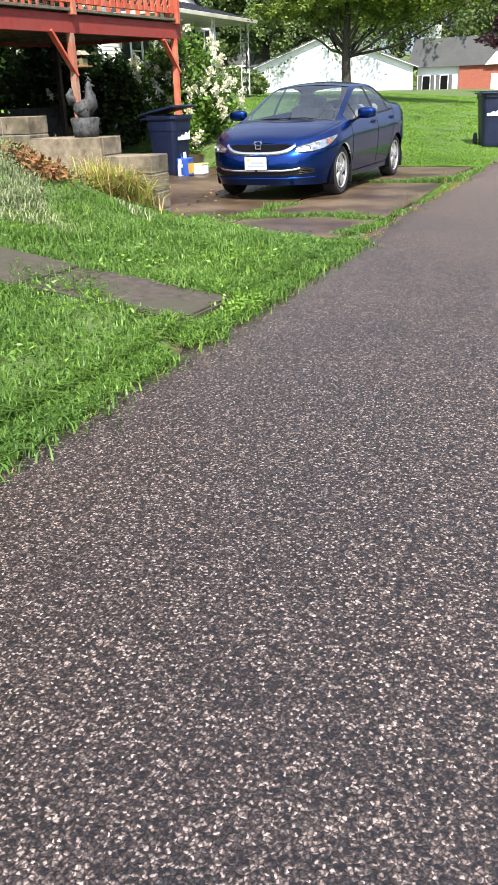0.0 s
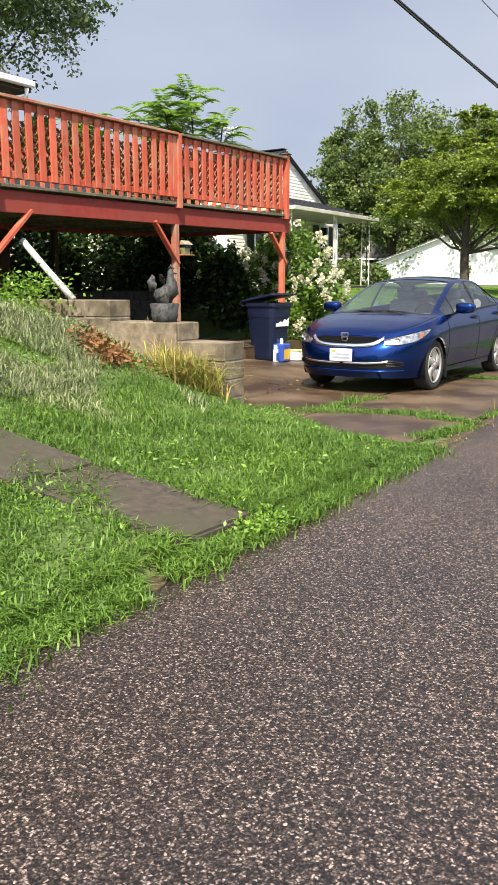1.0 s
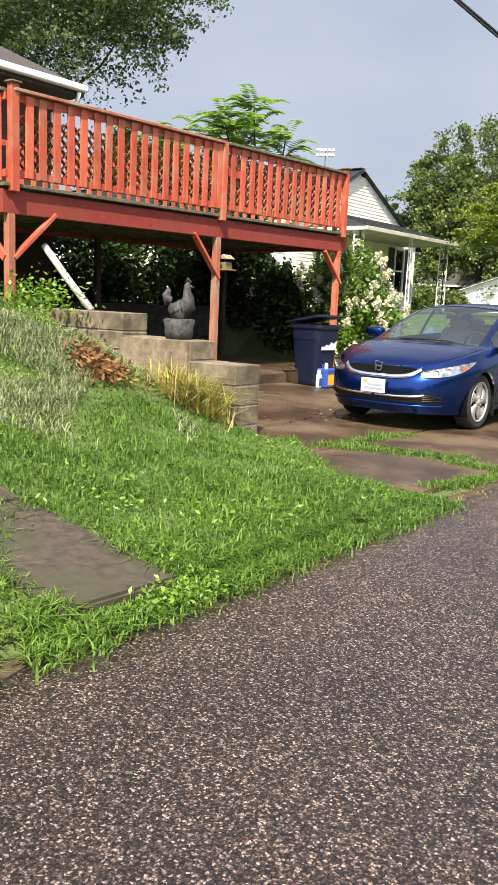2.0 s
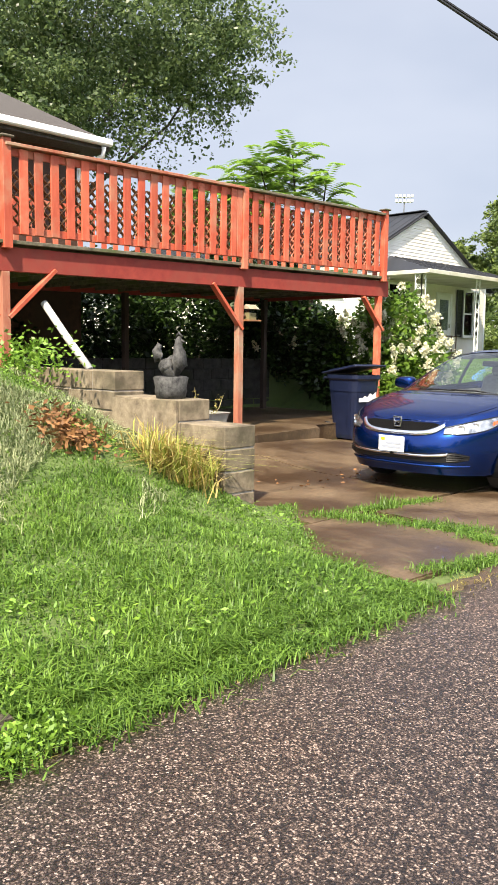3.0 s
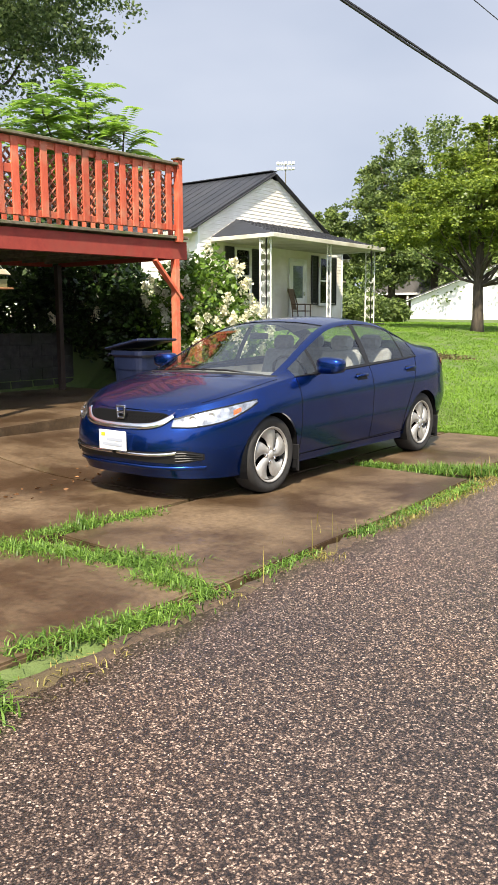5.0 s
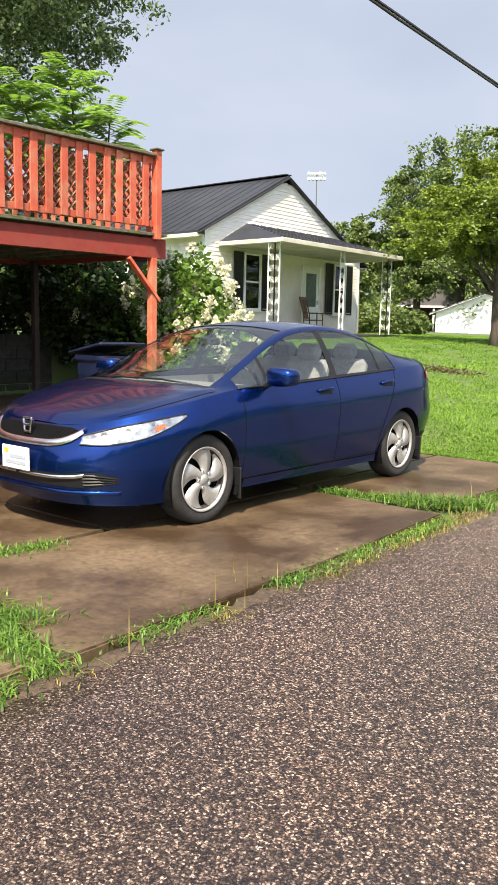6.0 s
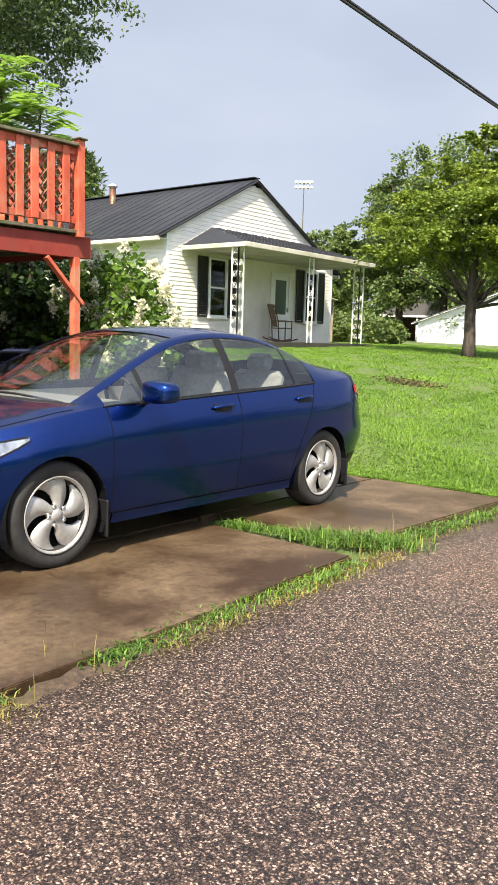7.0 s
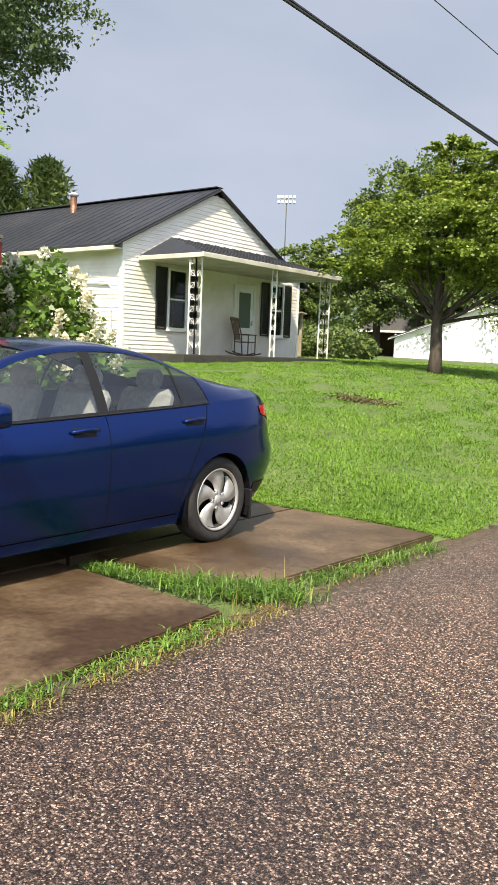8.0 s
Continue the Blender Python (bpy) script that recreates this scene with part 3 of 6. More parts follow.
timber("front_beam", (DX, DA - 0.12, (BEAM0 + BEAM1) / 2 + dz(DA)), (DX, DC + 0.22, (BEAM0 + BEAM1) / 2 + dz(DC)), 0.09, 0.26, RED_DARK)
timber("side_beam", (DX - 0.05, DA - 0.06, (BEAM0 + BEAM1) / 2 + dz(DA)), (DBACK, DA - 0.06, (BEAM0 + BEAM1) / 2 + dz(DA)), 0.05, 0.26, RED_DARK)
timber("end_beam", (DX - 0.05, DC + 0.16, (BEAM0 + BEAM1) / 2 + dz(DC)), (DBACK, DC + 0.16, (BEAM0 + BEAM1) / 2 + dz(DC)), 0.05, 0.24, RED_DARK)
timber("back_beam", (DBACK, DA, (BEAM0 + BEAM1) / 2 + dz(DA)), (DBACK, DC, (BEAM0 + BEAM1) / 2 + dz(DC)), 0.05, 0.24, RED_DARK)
y = DA + 0.4
while y < DC:
    timber("joist", (DX - 0.05, y, 2.42 + dz(y)), (DBACK, y, 2.42 + dz(y)), 0.04, 0.2, DECK_EDGE)
    y += 0.45
x = DX + 0.10
# boards beyond DBACK are added to keep sun off the wall below
while x > HOUSE_X + 0.05:
    timber("deck_board", (x - 0.07, DA - 0.13, FLOOR - 0.04 + dz(DA)), (x - 0.07, DC + 0.20, FLOOR - 0.04 + dz(DC)), 0.136, 0.04, DECK_EDGE)
    x -= 0.142
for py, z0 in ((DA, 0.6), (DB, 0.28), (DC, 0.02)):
    # the worn red of these posts also paints in shade from the deck
    part("post", beam(bmesh.new(), (DX + 0.005, py, z0), (DX + 0.005, py, BEAM0 + dz(py)), 0.095, 0.095, (1, 0, 0)), RED if py == DC else RED_WORN_SHADED, deck)
    part("rail_post", beam(bmesh.new(), (DX + 0.09, py, BEAM1 - 0.02 + dz(py)), (DX + 0.09, py, RAIL + (0.03 if py == DB else 0.08) + dz(py)), 0.10, 0.09, (1, 0, 0)), RED, deck)
# back posts: the shade under the deck is put into their dark colour
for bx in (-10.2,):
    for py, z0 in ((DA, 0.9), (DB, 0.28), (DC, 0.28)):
        part("post", beam(bmesh.new(), (bx, py, z0), (bx, py, 2.3 + dz(py)), 0.09, 0.09, (1, 0, 0)), POST_SHADED, deck)
for py in (DA, DC):
    bm = new_box((DX + 0.02, py - 0.075, RAIL + 0.08 + dz(py)), (DX + 0.165, py + 0.075, RAIL + 0.105 + dz(py)), 0.008)
    part("post_cap", bm, DECK_EDGE, deck)
# braces
for a, b in (((DX + 0.03, DA + 0.62, BEAM0), (DX + 0.03, DA + 0.03, 1.72)), ((DX - 0.62, DA - 0.04, BEAM0), (DX - 0.02, DA - 0.04, 1.72)),
             ((DX + 0.03, DB - 0.54, BEAM0 + 0.02), (DX + 0.03, DB + 0.03, 1.68)), ((DX + 0.03, DC - 0.46, BEAM0 + 0.02), (DX + 0.03, DC + 0.09, 1.75))):
    timber("brace", a, b, 0.045, 0.09, RED, up=(1, 0, 0))
# rails: cap, top rail, bottom rail, pickets
for (y0, y1, n) in ((DA, DB, 17), (DB, DC, 14)):
    timber("rail_cap", (DX + 0.085, y0 + (0.05 if n == 14 else -0.02), RAIL + 0.015 + dz(y0)), (DX + 0.085, y1 - 0.05, RAIL + 0.015 + dz(y1)), 0.14, 0.035, DECK_EDGE if n == 14 else RED_WORN_SHADED)
    timber("top_rail", (DX + 0.06, y0 + 0.05, RAIL - 0.05 + dz(y0)), (DX + 0.06, y1 - 0.05, RAIL - 0.05 + dz(y1)), 0.035, 0.085, RED)
    timber("bottom_rail", (DX + 0.06, y0 + 0.05, FLOOR + 0.09 + dz(y0)), (DX + 0.06, y1 - 0.05, FLOOR + 0.09 + dz(y1)), 0.035, 0.085, RED)
    step = (y1 - y0) / (n + 1)
    for k in range(n):
        py = y0 + step * (k + 1) + random.uniform(-0.012, 0.012)
        timber("picket", (DX + 0.095, py, FLOOR + 0.05 + dz(py)), (DX + 0.095, py + random.uniform(-0.01, 0.01), RAIL - 0.015 + dz(py)), 0.104, 0.025, RED, up=(1, 0, 0))
for k, py in enumerate((DB - 0.1, DB - 0.21)):
    timber("picket", (DX + 0.098, py, FLOOR + 0.05), (DX + 0.098, py, RAIL - 0.015), 0.092, 0.025, RED, up=(1, 0, 0))
timber("mid_rail", (DX + 0.07, DB + 0.05, 3.2), (DX + 0.07, DB + 0.42, 3.2), 0.04, 0.1, RED)
# south side rail
timber("top_rail", (DX + 0.02, DA - 0.05, RAIL - 0.05 + dz(DA)), (DBACK, DA - 0.05, RAIL - 0.05 + dz(DA)), 0.035, 0.085, RED)
timber("rail_cap", (DX + 0.02, DA - 0.05, RAIL + 0.015 + dz(DA)), (DBACK, DA - 0.05, RAIL + 0.015 + dz(DA)), 0.13, 0.035, DECK_EDGE)
timber("bottom_rail", (DX + 0.02, DA - 0.05, FLOOR + 0.09 + dz(DA)), (DBACK, DA - 0.05, FLOOR + 0.09 + dz(DA)), 0.035, 0.085, RED)
for k in range(17):
    px = DX - 0.08 - k * 0.165
    timber("picket", (px, DA - 0.085, FLOOR + dz(DA)), (px, DA - 0.085, RAIL - 0.015 + dz(DA)), 0.11, 0.025, RED, up=(0, 1, 0))
# north end rail
for k in range(13):
    px = DX - 0.12 - k * 0.21
    timber("picket", (px, DC + 0.05, FLOOR + dz(DC)), (px, DC + 0.05, RAIL - 0.015 + dz(DC)), 0.09, 0.025, RED, up=(0, 1, 0))
timber("rail_cap", (DX + 0.02, DC + 0.02, RAIL + 0.015 + dz(DC)), (DBACK, DC + 0.02, RAIL + 0.015 + dz(DC)), 0.13, 0.035, DECK_EDGE)
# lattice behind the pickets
for y_from, y_to, top, lat_mat, lab in ((DA + 0.05, DB - 0.05, 0.74, LATTICE, "tan wooden lattice screen"), (DB + 0.05, DC - 0.05, 0.82, RED_WORN_SHADED, "worn red wooden lattice screen")):
    bm = bmesh.new()
    zl0, zl1 = FLOOR + 0.06, FLOOR + top
    span = zl1 - zl0
    y = y_from - span
    while y < y_to:
        for sgn in (1, -1):
            lo, hi = Vector((DX + 0.022 + 0.005 * sgn, y, zl0 if sgn > 0 else zl1)), Vector((DX + 0.022 + 0.005 * sgn, y + span, zl1 if sgn > 0 else zl0))
            t0, t1 = max(0, (y_from - y) / span), min(1, (y_to - y) / span)
            if t1 > t0 + 0.02:
                p0, p1 = lo.lerp(hi, t0), lo.lerp(hi, t1)
                p0.z += dz(p0.y)
                p1.z += dz(p1.y)
                beam(bm, p0, p1, 0.008, 0.052, (1, 0, 0), 0)
        y += 0.118
    part("lattice", bm, lat_mat, deck, lab)
timber("top_rail", (DBACK, DA, RAIL - 0.05), (DBACK, DC, RAIL - 0.05 + dz(DC)), 0.04, 0.085, RED)
for k in range(31):
    py = DA + 0.15 + k * 0.222
    timber("picket", (DBACK + 0.035, py, FLOOR), (DBACK + 0.035, py, RAIL - 0.02), 0.09, 0.025, RED, up=(1, 0, 0))


# ---- brown brick house behind the deck ----
brown_house = thing("brick_house", "brown brick house with grey roof and white gutter", "house")
HX, HY0, HY1, HZ = HOUSE_X, -4.0, 10.75, 4.62
part("wall", new_box((-19.0, HY0, 0.2), (HX, HY1, HZ)), BRICK, brown_house)
bm = bmesh.new()
prism(bm, [(HX + 0.42, HZ - 0.02), (HX + 0.42, HZ + 0.10), (-15.0, HZ + 2.0), (-19.4, HZ + 0.1), (-19.4, HZ - 0.02)], HY0 - 0.3, HY1 + 0.3, "y")
part("roof", bm, ROOF_BROWN, brown_house)
part("gutter", new_box((HX + 0.425, HY0 - 0.3, HZ + 0.0), (HX + 0.54, HY1 + 0.3, HZ + 0.11), 0.02), TRIM, brown_house, "white gutter")
bm = bmesh.new()
tube(bm, [(HX + 0.48, HY1 + 0.15, HZ - 0.02), (HX + 0.45, HY1 + 0.15, HZ - 0.16), (HX + 0.06, HY1 - 0.05, HZ - 0.34), (HX + 0.06, HY1 - 0.05, 2.7)], 0.04, 8)
part("downspout", bm, TRIM, brown_house, "white downspout", True)
part("soffit", new_box((HX - 0.1, HY0 - 0.3, HZ - 0.06), (HX + 0.42, HY1 + 0.3, HZ - 0.025)), ROOF_BROWN, brown_house)


# ---- white neighbouring house ----
house = thing("neighbour_house", "white sided house with charcoal roof and front porch", "house")
GX, GY0, GY1, GYM, EZ, AZ, GB = -15.3, 23.78, 31.9, 27.5, 4.22, 6.1, -31.0
FLOOR_P = 1.33


def lap_wall(outline_lo, outline_hi, z0, z1, put, lap=0.115, depth=0.014):
    """Lapped boards: put(u, z, out) places a point; the outlines give u at a height."""
    bm = bmesh.new()
    z = z0
    while z < z1 - 0.01:
        zt = min(z + lap, z1)
        a0, a1, b0, b1 = outline_lo(z), outline_hi(z), outline_lo(zt), outline_hi(zt)
        v = [bm.verts.new(p) for p in (put(a0, z, depth), put(a1, z, depth), put(b1, zt, 0.0), put(b0, zt, 0.0), put(a0, z, 0.0), put(a1, z, 0.0))]
        bm.faces.new((v[0], v[1], v[2], v[3]))
        bm.faces.new((v[4], v[5], v[1], v[0]))
        z = zt
    return bm


pitch = (AZ - EZ) / (GYM - GY0)
part("wall", prism(bmesh.new(), [(GY0, 0.7), (GY1, 0.7), (GY1, AZ - 0.1 - (GY1 - GYM) * pitch), (GYM, AZ - 0.1), (GY0, EZ - 0.05)], GB, GX, "x"), SIDING, house)
front = lap_wall(lambda z: GY0 + max(0, (z - EZ) / pitch), lambda z: min(GY1, GYM + (AZ - z) / pitch), 1.2, AZ - 0.15, lambda u, z, o: (GX + 0.004 + o, u, z))
part("siding", front, SIDING, house, "white lapped siding of the gable")
part("siding", lap_wall(lambda z: GB, lambda z: GX, 1.0, EZ, lambda u, z, o: (u, GY0 - 0.004 - o, z)), SIDING, house, "white lapped siding")
part("corner_board", new_box((GX - 0.07, GY0 - 0.03, 1.0), (GX + 0.028, GY0 + 0.07, EZ), 0.005), TRIM, house)
part("corner_board", new_box((GX - 0.07, GY1 - 0.07, 1.0), (GX + 0.028, GY1 + 0.03, EZ), 0.005), TRIM, house)
for s in (-1, 1):
    ye = GYM + (-(GYM - GY0 + 0.38) if s < 0 else (GY1 - GYM + 0.38))
    ze = AZ - abs(ye - GYM) * pitch
    bm = bmesh.new()
    prism(bm, [(GYM, AZ + 0.02), (ye, ze + 0.02), (ye, ze + 0.09), (GYM, AZ + 0.10)], GB - 0.3, GX + 0.09, "x")
    part("roof", bm, ROOF_DARK, house, "charcoal ribbed metal roof")
    r = bmesh.new()
    xx = GB
    while xx < GX + 0.06:
        beam(r, (xx, GYM + s * 0.05, AZ + 0.105 - 0.05 * pitch), (xx, ye, ze + 0.10), 0.03, 0.010, (0, 0, 1), 0)
        xx += 0.4
    part("roof_ribs", r, ROOF_DARK, house)
    part("rake_board", beam(bmesh.new(), (GX + 0.095, GYM, AZ + 0.02), (GX + 0.095, ye, ze + 0.02), 0.03, 0.17, (1, 0, 0)), SHUTTER, house, "dark rake board")
    part("gutter", new_box((GB, ye - 0.06 if s < 0 else ye - 0.06, ze - 0.10), (GX + 0.07, ye + 0.06, ze + 0.015), 0.015), TRIM_AGED, house)
    part("soffit", new_box((GB, min(ye, ye - s * 0.38), ze - 0.03), (GX, max(ye, ye - s * 0.38), ze - 0.005)), TRIM, house)
part("ridge_cap", beam(bmesh.new(), (GB - 0.3, GYM, AZ + 0.115), (GX + 0.09, GYM, AZ + 0.115), 0.3, 0.03), ROOF_DARK, house)
flue = thing("flue_pipe", "rusty metal flue pipe with cap on the roof", "chimney", (-20.85, 26.75, 5.35))
part("pipe", lathe(bmesh.new(), [(0.0, 0), (0.17, 0.0), (0.15, 0.12), (0.11, 0.16), (0.11, 0.95), (0, 0.95)], 16), COPPER, flue, smooth=True)
part("cap", lathe(bmesh.new(), [(0.10, 0.95), (0.17, 1.0), (0.17, 1.03), (0.04, 1.10), (0, 1.10)], 16), PVC, flue, "grey metal cap")


def window(parent_thing, y0, y1, z0, z1, x=GX, shutters=(0.42, 0.42), name="window"):
    w = part(name, bmesh_frame(y0, y1, z0, z1, x + 0.02, 0.07, 0.06), TRIM, parent_thing, "white double-hung window")
    part("pane", new_box((x + 0.012, y0, z0), (x + 0.02, y1, z1)), HOUSE_GLASS, w)
    # thin black sheet painted in for the room's darkness
    part("dark_room_sheet", new_box((x + 0.005, y0, z0), (x + 0.009, y1, z1)), DARK, w, "dark room behind the glass")
    part("sash_bar", new_box((x + 0.02, y0, (z0 + z1) / 2 - 0.025), (x + 0.05, y1, (z0 + z1) / 2 + 0.025), 0.005), TRIM, w)
    part("sill", new_box((x + 0.018, y0 - 0.1, z0 - 0.11), (x + 0.12, y1 + 0.1, z0 - 0.07), 0.008), TRIM, w)
    for side, sw in zip((-1, 1), shutters):
        if not sw:
            continue
        a = y0 - 0.09 - sw if side < 0 else y1 + 0.09
        sh = part("shutter", bmesh_frame(a + 0.05, a + sw - 0.05, z0 - 0.02, z1 + 0.02, x + 0.02, 0.05, 0.035), SHUTTER, parent_thing, "black louvred shutter")
        lv = bmesh.new()
        zz = z0
        while zz < z1:
            beam(lv, (x + 0.03, a + 0.05, zz + 0.03), (x + 0.03, a + sw - 0.05, zz + 0.03), 0.012, 0.05, (0.5, 0, 1), 0)
            zz += 0.05
        part("slat", lv, SHUTTER, sh)


def bmesh_frame(y0, y1, z0, z1, x, w, depth):
    """A rectangular frame round an opening, facing +x."""
    bm = bmesh.new()
    box(bm, (x, y0 - w, z0 - w), (x + depth, y0, z1 + w), 0.004)
    box(bm, (x, y1, z0 - w), (x + depth, y1 + w, z1 + w), 0.004)
    box(bm, (x, y0, z0 - w), (x + depth, y1, z0), 0.004)
    box(bm, (x, y0, z1), (x + depth, y1, z1 + w), 0.004)
    return bm


window(house, 25.5, 26.18, 2.05, 3.62, GX + 0.022)
window(house, 30.28, 30.9, 2.05, 3.62, GX + 0.022)
door = part("front_door", bmesh_frame(28.5, 29.35, FLOOR_P + 0.02, 3.42, GX + 0.02, 0.1, 0.05), TRIM, house, "white storm door")
part("door_panel", new_box((GX + 0.024, 28.5, FLOOR_P), (GX + 0.05, 29.35, 3.42), 0.006), TRIM, door)
part("pane", new_box((GX + 0.052, 28.64, 2.2), (GX + 0.056, 29.21, 3.28)), HOUSE_GLASS, door)
part("handle", new_box((GX + 0.052, 29.24, 2.28), (GX + 0.10, 29.28, 2.42), 0.006), CHROME, door, "small metal handle")
# window in the south wall, with a grey downpipe beside it
sw = part("window", new_box((-18.5, GY0 - 0.05, 2.1), (-17.5, GY0 - 0.022, 3.55), 0.01), TRIM, house)
# matt black pane carries the darkness of the room in its colour
part("pane", new_box((-18.4, GY0 - 0.058, 2.2), (-17.6, GY0 - 0.052, 3.45)), DARK, sw)
bm = tube(bmesh.new(), [(-17.0, GY0 - 0.06, 3.18), (-15.75, GY0 - 0.06, 3.1), (-15.65, GY0 - 0.06, 3.0), (-15.65, GY0 - 0.06, 1.2)], 0.025, 6)
part("conduit", bm, PVC, house)

# porch
porch = thing("porch", "front porch with hipped charcoal roof and white iron posts", "porch")
PX, PY0, PY1, PZ = -13.0, 24.35, 30.5, 3.82
part("floor", new_box((PX - 0.15, 23.9, 0.6), (-15.27, 31.3, FLOOR_P), 0.015), BLOCK_DARK, porch, "painted concrete porch floor")
bm = bmesh.new()
o = [(-15.29, PY0, PZ), (PX, PY0, PZ), (PX, PY1 + 0.3, PZ), (-15.29, PY1 + 0.3, PZ)]
a = [bm.verts.new((x, y, z + 0.07)) for x, y, z in o]
r0, r1 = bm.verts.new((-15.29, PY0 + 1.25, PZ + 0.72)), bm.verts.new((-15.29, PY1 - 0.6, PZ + 0.72))
bm.faces.new((a[0], a[1], r0)); bm.faces.new((a[1], a[2], r1, r0)); bm.faces.new((a[2], a[3], r1)); bm.faces.new((a[0], r0, r1, a[3])); bm.faces.new(a[::-1])
part("roof", bm, ROOF_DARK, porch, "charcoal hipped porch roof")
rb = bmesh.new()
yy = PY0 + 0.3
while yy < PY1 + 0.2:
    top = Vector((-15.29, min(max(yy, PY0 + 1.25), PY1 - 0.6), PZ + 0.73))
    f = 1.0 if PY0 + 1.25 <= yy <= PY1 - 0.6 else max(0.12, min((yy - PY0) / 1.25, (PY1 + 0.3 - yy) / 0.9))
    lowp = Vector((PX, yy, PZ + 0.085))
    hi = Vector((PX - 2.29 * f, yy, PZ + 0.075 + 0.655 * f))
    beam(rb, lowp, hi, 0.03, 0.02, (0, 0, 1), 0)
    yy += 0.4
part("roof_ribs", rb, ROOF_DARK, porch)
fa = bmesh.new()
box(fa, (PX, PY0 - 0.06, PZ - 0.055), (PX + 0.06, PY1 + 0.36, PZ + 0.07), 0.01)
part("fascia", fa, TRIM_AGED, porch)
part("fascia", new_box((-15.25, PY0 - 0.06, PZ - 0.06), (PX - 0.003, PY0, PZ + 0.06), 0.01), TRIM_AGED, porch)
part("fascia", new_box((-15.25, PY1 + 0.3, PZ - 0.06), (PX - 0.003, PY1 + 0.36, PZ + 0.06), 0.01), TRIM, porch)
part("ceiling_board", new_box((-15.27, PY0 + 0.004, PZ - 0.03), (PX - 0.004, PY1 + 0.296, PZ + 0.01)), TRIM_AGED, porch)


def iron_post(y, x, faces):
    p = part("post", bmesh.new(), TRIM, porch, "white ornamental iron post")
    z0, z1 = FLOOR_P, PZ - 0.03
    for (dx, dy) in faces:
        bm = bmesh.new()
        for k in (0, 1):
            beam(bm, (x + dx * k, y + dy * k, z0), (x + dx * k, y + dy * k, z1), 0.028, 0.028, (1, 0, 0), 0)
        z = z0 + 0.1
        sgn = 0
        while z < z1 - 0.2:
            pts = []
            for i in range(7):
                u = i / 6
                w = 0.5 - 0.5 * math.cos(math.pi * u)
                w = w if sgn == 0 else 1 - w
                pts.append((x + dx * w, y + dy * w, z + 0.3 * u))
            tube(bm, pts, 0.011, 5, False)
            ring = [(x + dx * (0.5 + 0.3 * math.cos(q)), y + dy * (0.5 + 0.3 * math.cos(q)), z + 0.15 + 0.07 * math.sin(q)) for q in [i * math.pi / 5 for i in range(11)]]
            tube(bm, ring, 0.008, 4, False)
            z += 0.3
            sgn = 1 - sgn
        part("scrollwork", bm, TRIM, p)


iron_post(24.38, PX - 0.25, ((0, 0.22), (-0.22, 0)))
iron_post(27.62, PX - 0.25, ((0, 0.22),))
iron_post(30.45, PX - 0.25, ((0, 0.22), (-0.22, 0)))


def rocking_chair(at, rz):
    c = thing("rocking_chair", "brown wooden slatted rocking chair on the porch", "chair", at, rz)
    for s in (-0.27, 0.27):
        part("rocker", tube(bmesh.new(), [(0.45, s, 0.09), (0.2, s, 0.03), (-0.1, s, 0.02), (-0.4, s, 0.09), (-0.5, s, 0.14)], 0.022, 6), WOOD, c)
        part("arm", new_box((-0.22, s - 0.04, 0.62), (0.28, s + 0.04, 0.65), 0.008), WOOD, c)
        part("leg", tube(bmesh.new(), [(0.24, s, 0.03), (0.24, s, 0.63)], 0.02, 6), WOOD, c)
        part("leg", tube(bmesh.new(), [(-0.18, s, 0.03), (-0.22, s, 0.63), (-0.36, s, 1.12)], 0.02, 6), WOOD, c)
    part("seat", new_box((-0.22, -0.27, 0.40), (0.27, 0.27, 0.43), 0.01), WOOD, c)
    for i in range(6):
        yy = -0.2 + i * 0.08
        part("slat", beam(bmesh.new(), (-0.22, yy, 0.46), (-0.36, yy, 1.08), 0.05, 0.014, (1, 0, 0)), WOOD, c)
    part("top_rail", beam(bmesh.new(), (-0.365, -0.28, 1.10), (-0.365, 0.28, 1.10), 0.02, 0.1), WOOD, c)
    return c


rocking_chair((-14.6, 28.15, FLOOR_P), 15)


# ---- parked car ----
CAR_X, CAR_Y, CAR_Z = -3.93, 9.72, DRIVE_Z - 0.006
CLEN, CHALF = 4.556, 0.877
HUB_F, HUB_R, HUB_Z, TYRE_R = 0.92, 3.59, 0.312, 0.316


def curve(pts):
    xs, ys = [p[0] for p in pts], [p[1] for p in pts]
    def f(v):
        i = max(0, min(len(xs) - 2, int(np.searchsorted(xs, v)) - 1))
        h = xs[i + 1] - xs[i]
        t = (v - xs[i]) / h
        t = min(max(t, 0), 1)
        def slope(k):
            if k == 0:
                return (ys[1] - ys[0]) / (xs[1] - xs[0])
            if k == len(xs) - 1:
                return (ys[-1] - ys[-2]) / (xs[-1] - xs[-2])
            return (ys[k + 1] - ys[k - 1]) / (xs[k + 1] - xs[k - 1])
        m0, m1 = slope(i) * h, slope(i + 1) * h
        return (2 * t**3 - 3 * t**2 + 1) * ys[i] + (t**3 - 2 * t**2 + t) * m0 + (-2 * t**3 + 3 * t**2) * ys[i + 1] + (t**3 - t**2) * m1
    return f


shoulder_z = curve([(0, 0.70), (0.25, 0.765), (0.6, 0.835), (0.95, 0.885), (1.3, 0.925), (1.9, 0.942), (2.55, 0.969), (3.2, 1.0), (3.7, 1.032), (4.2, 1.055), (4.556, 1.04)])
sill_z = curve([(0, 0.20), (0.4, 0.19), (0.9, 0.20), (1.4, 0.215), (3.0, 0.225), (3.6, 0.24), (4.2, 0.27), (4.556, 0.30)])
nose_in = curve([(0, 0.07), (0.2, 0.025), (0.42, 0.0), (0.62, 0.012), (0.8, 0.06), (1.0, 0.16)])
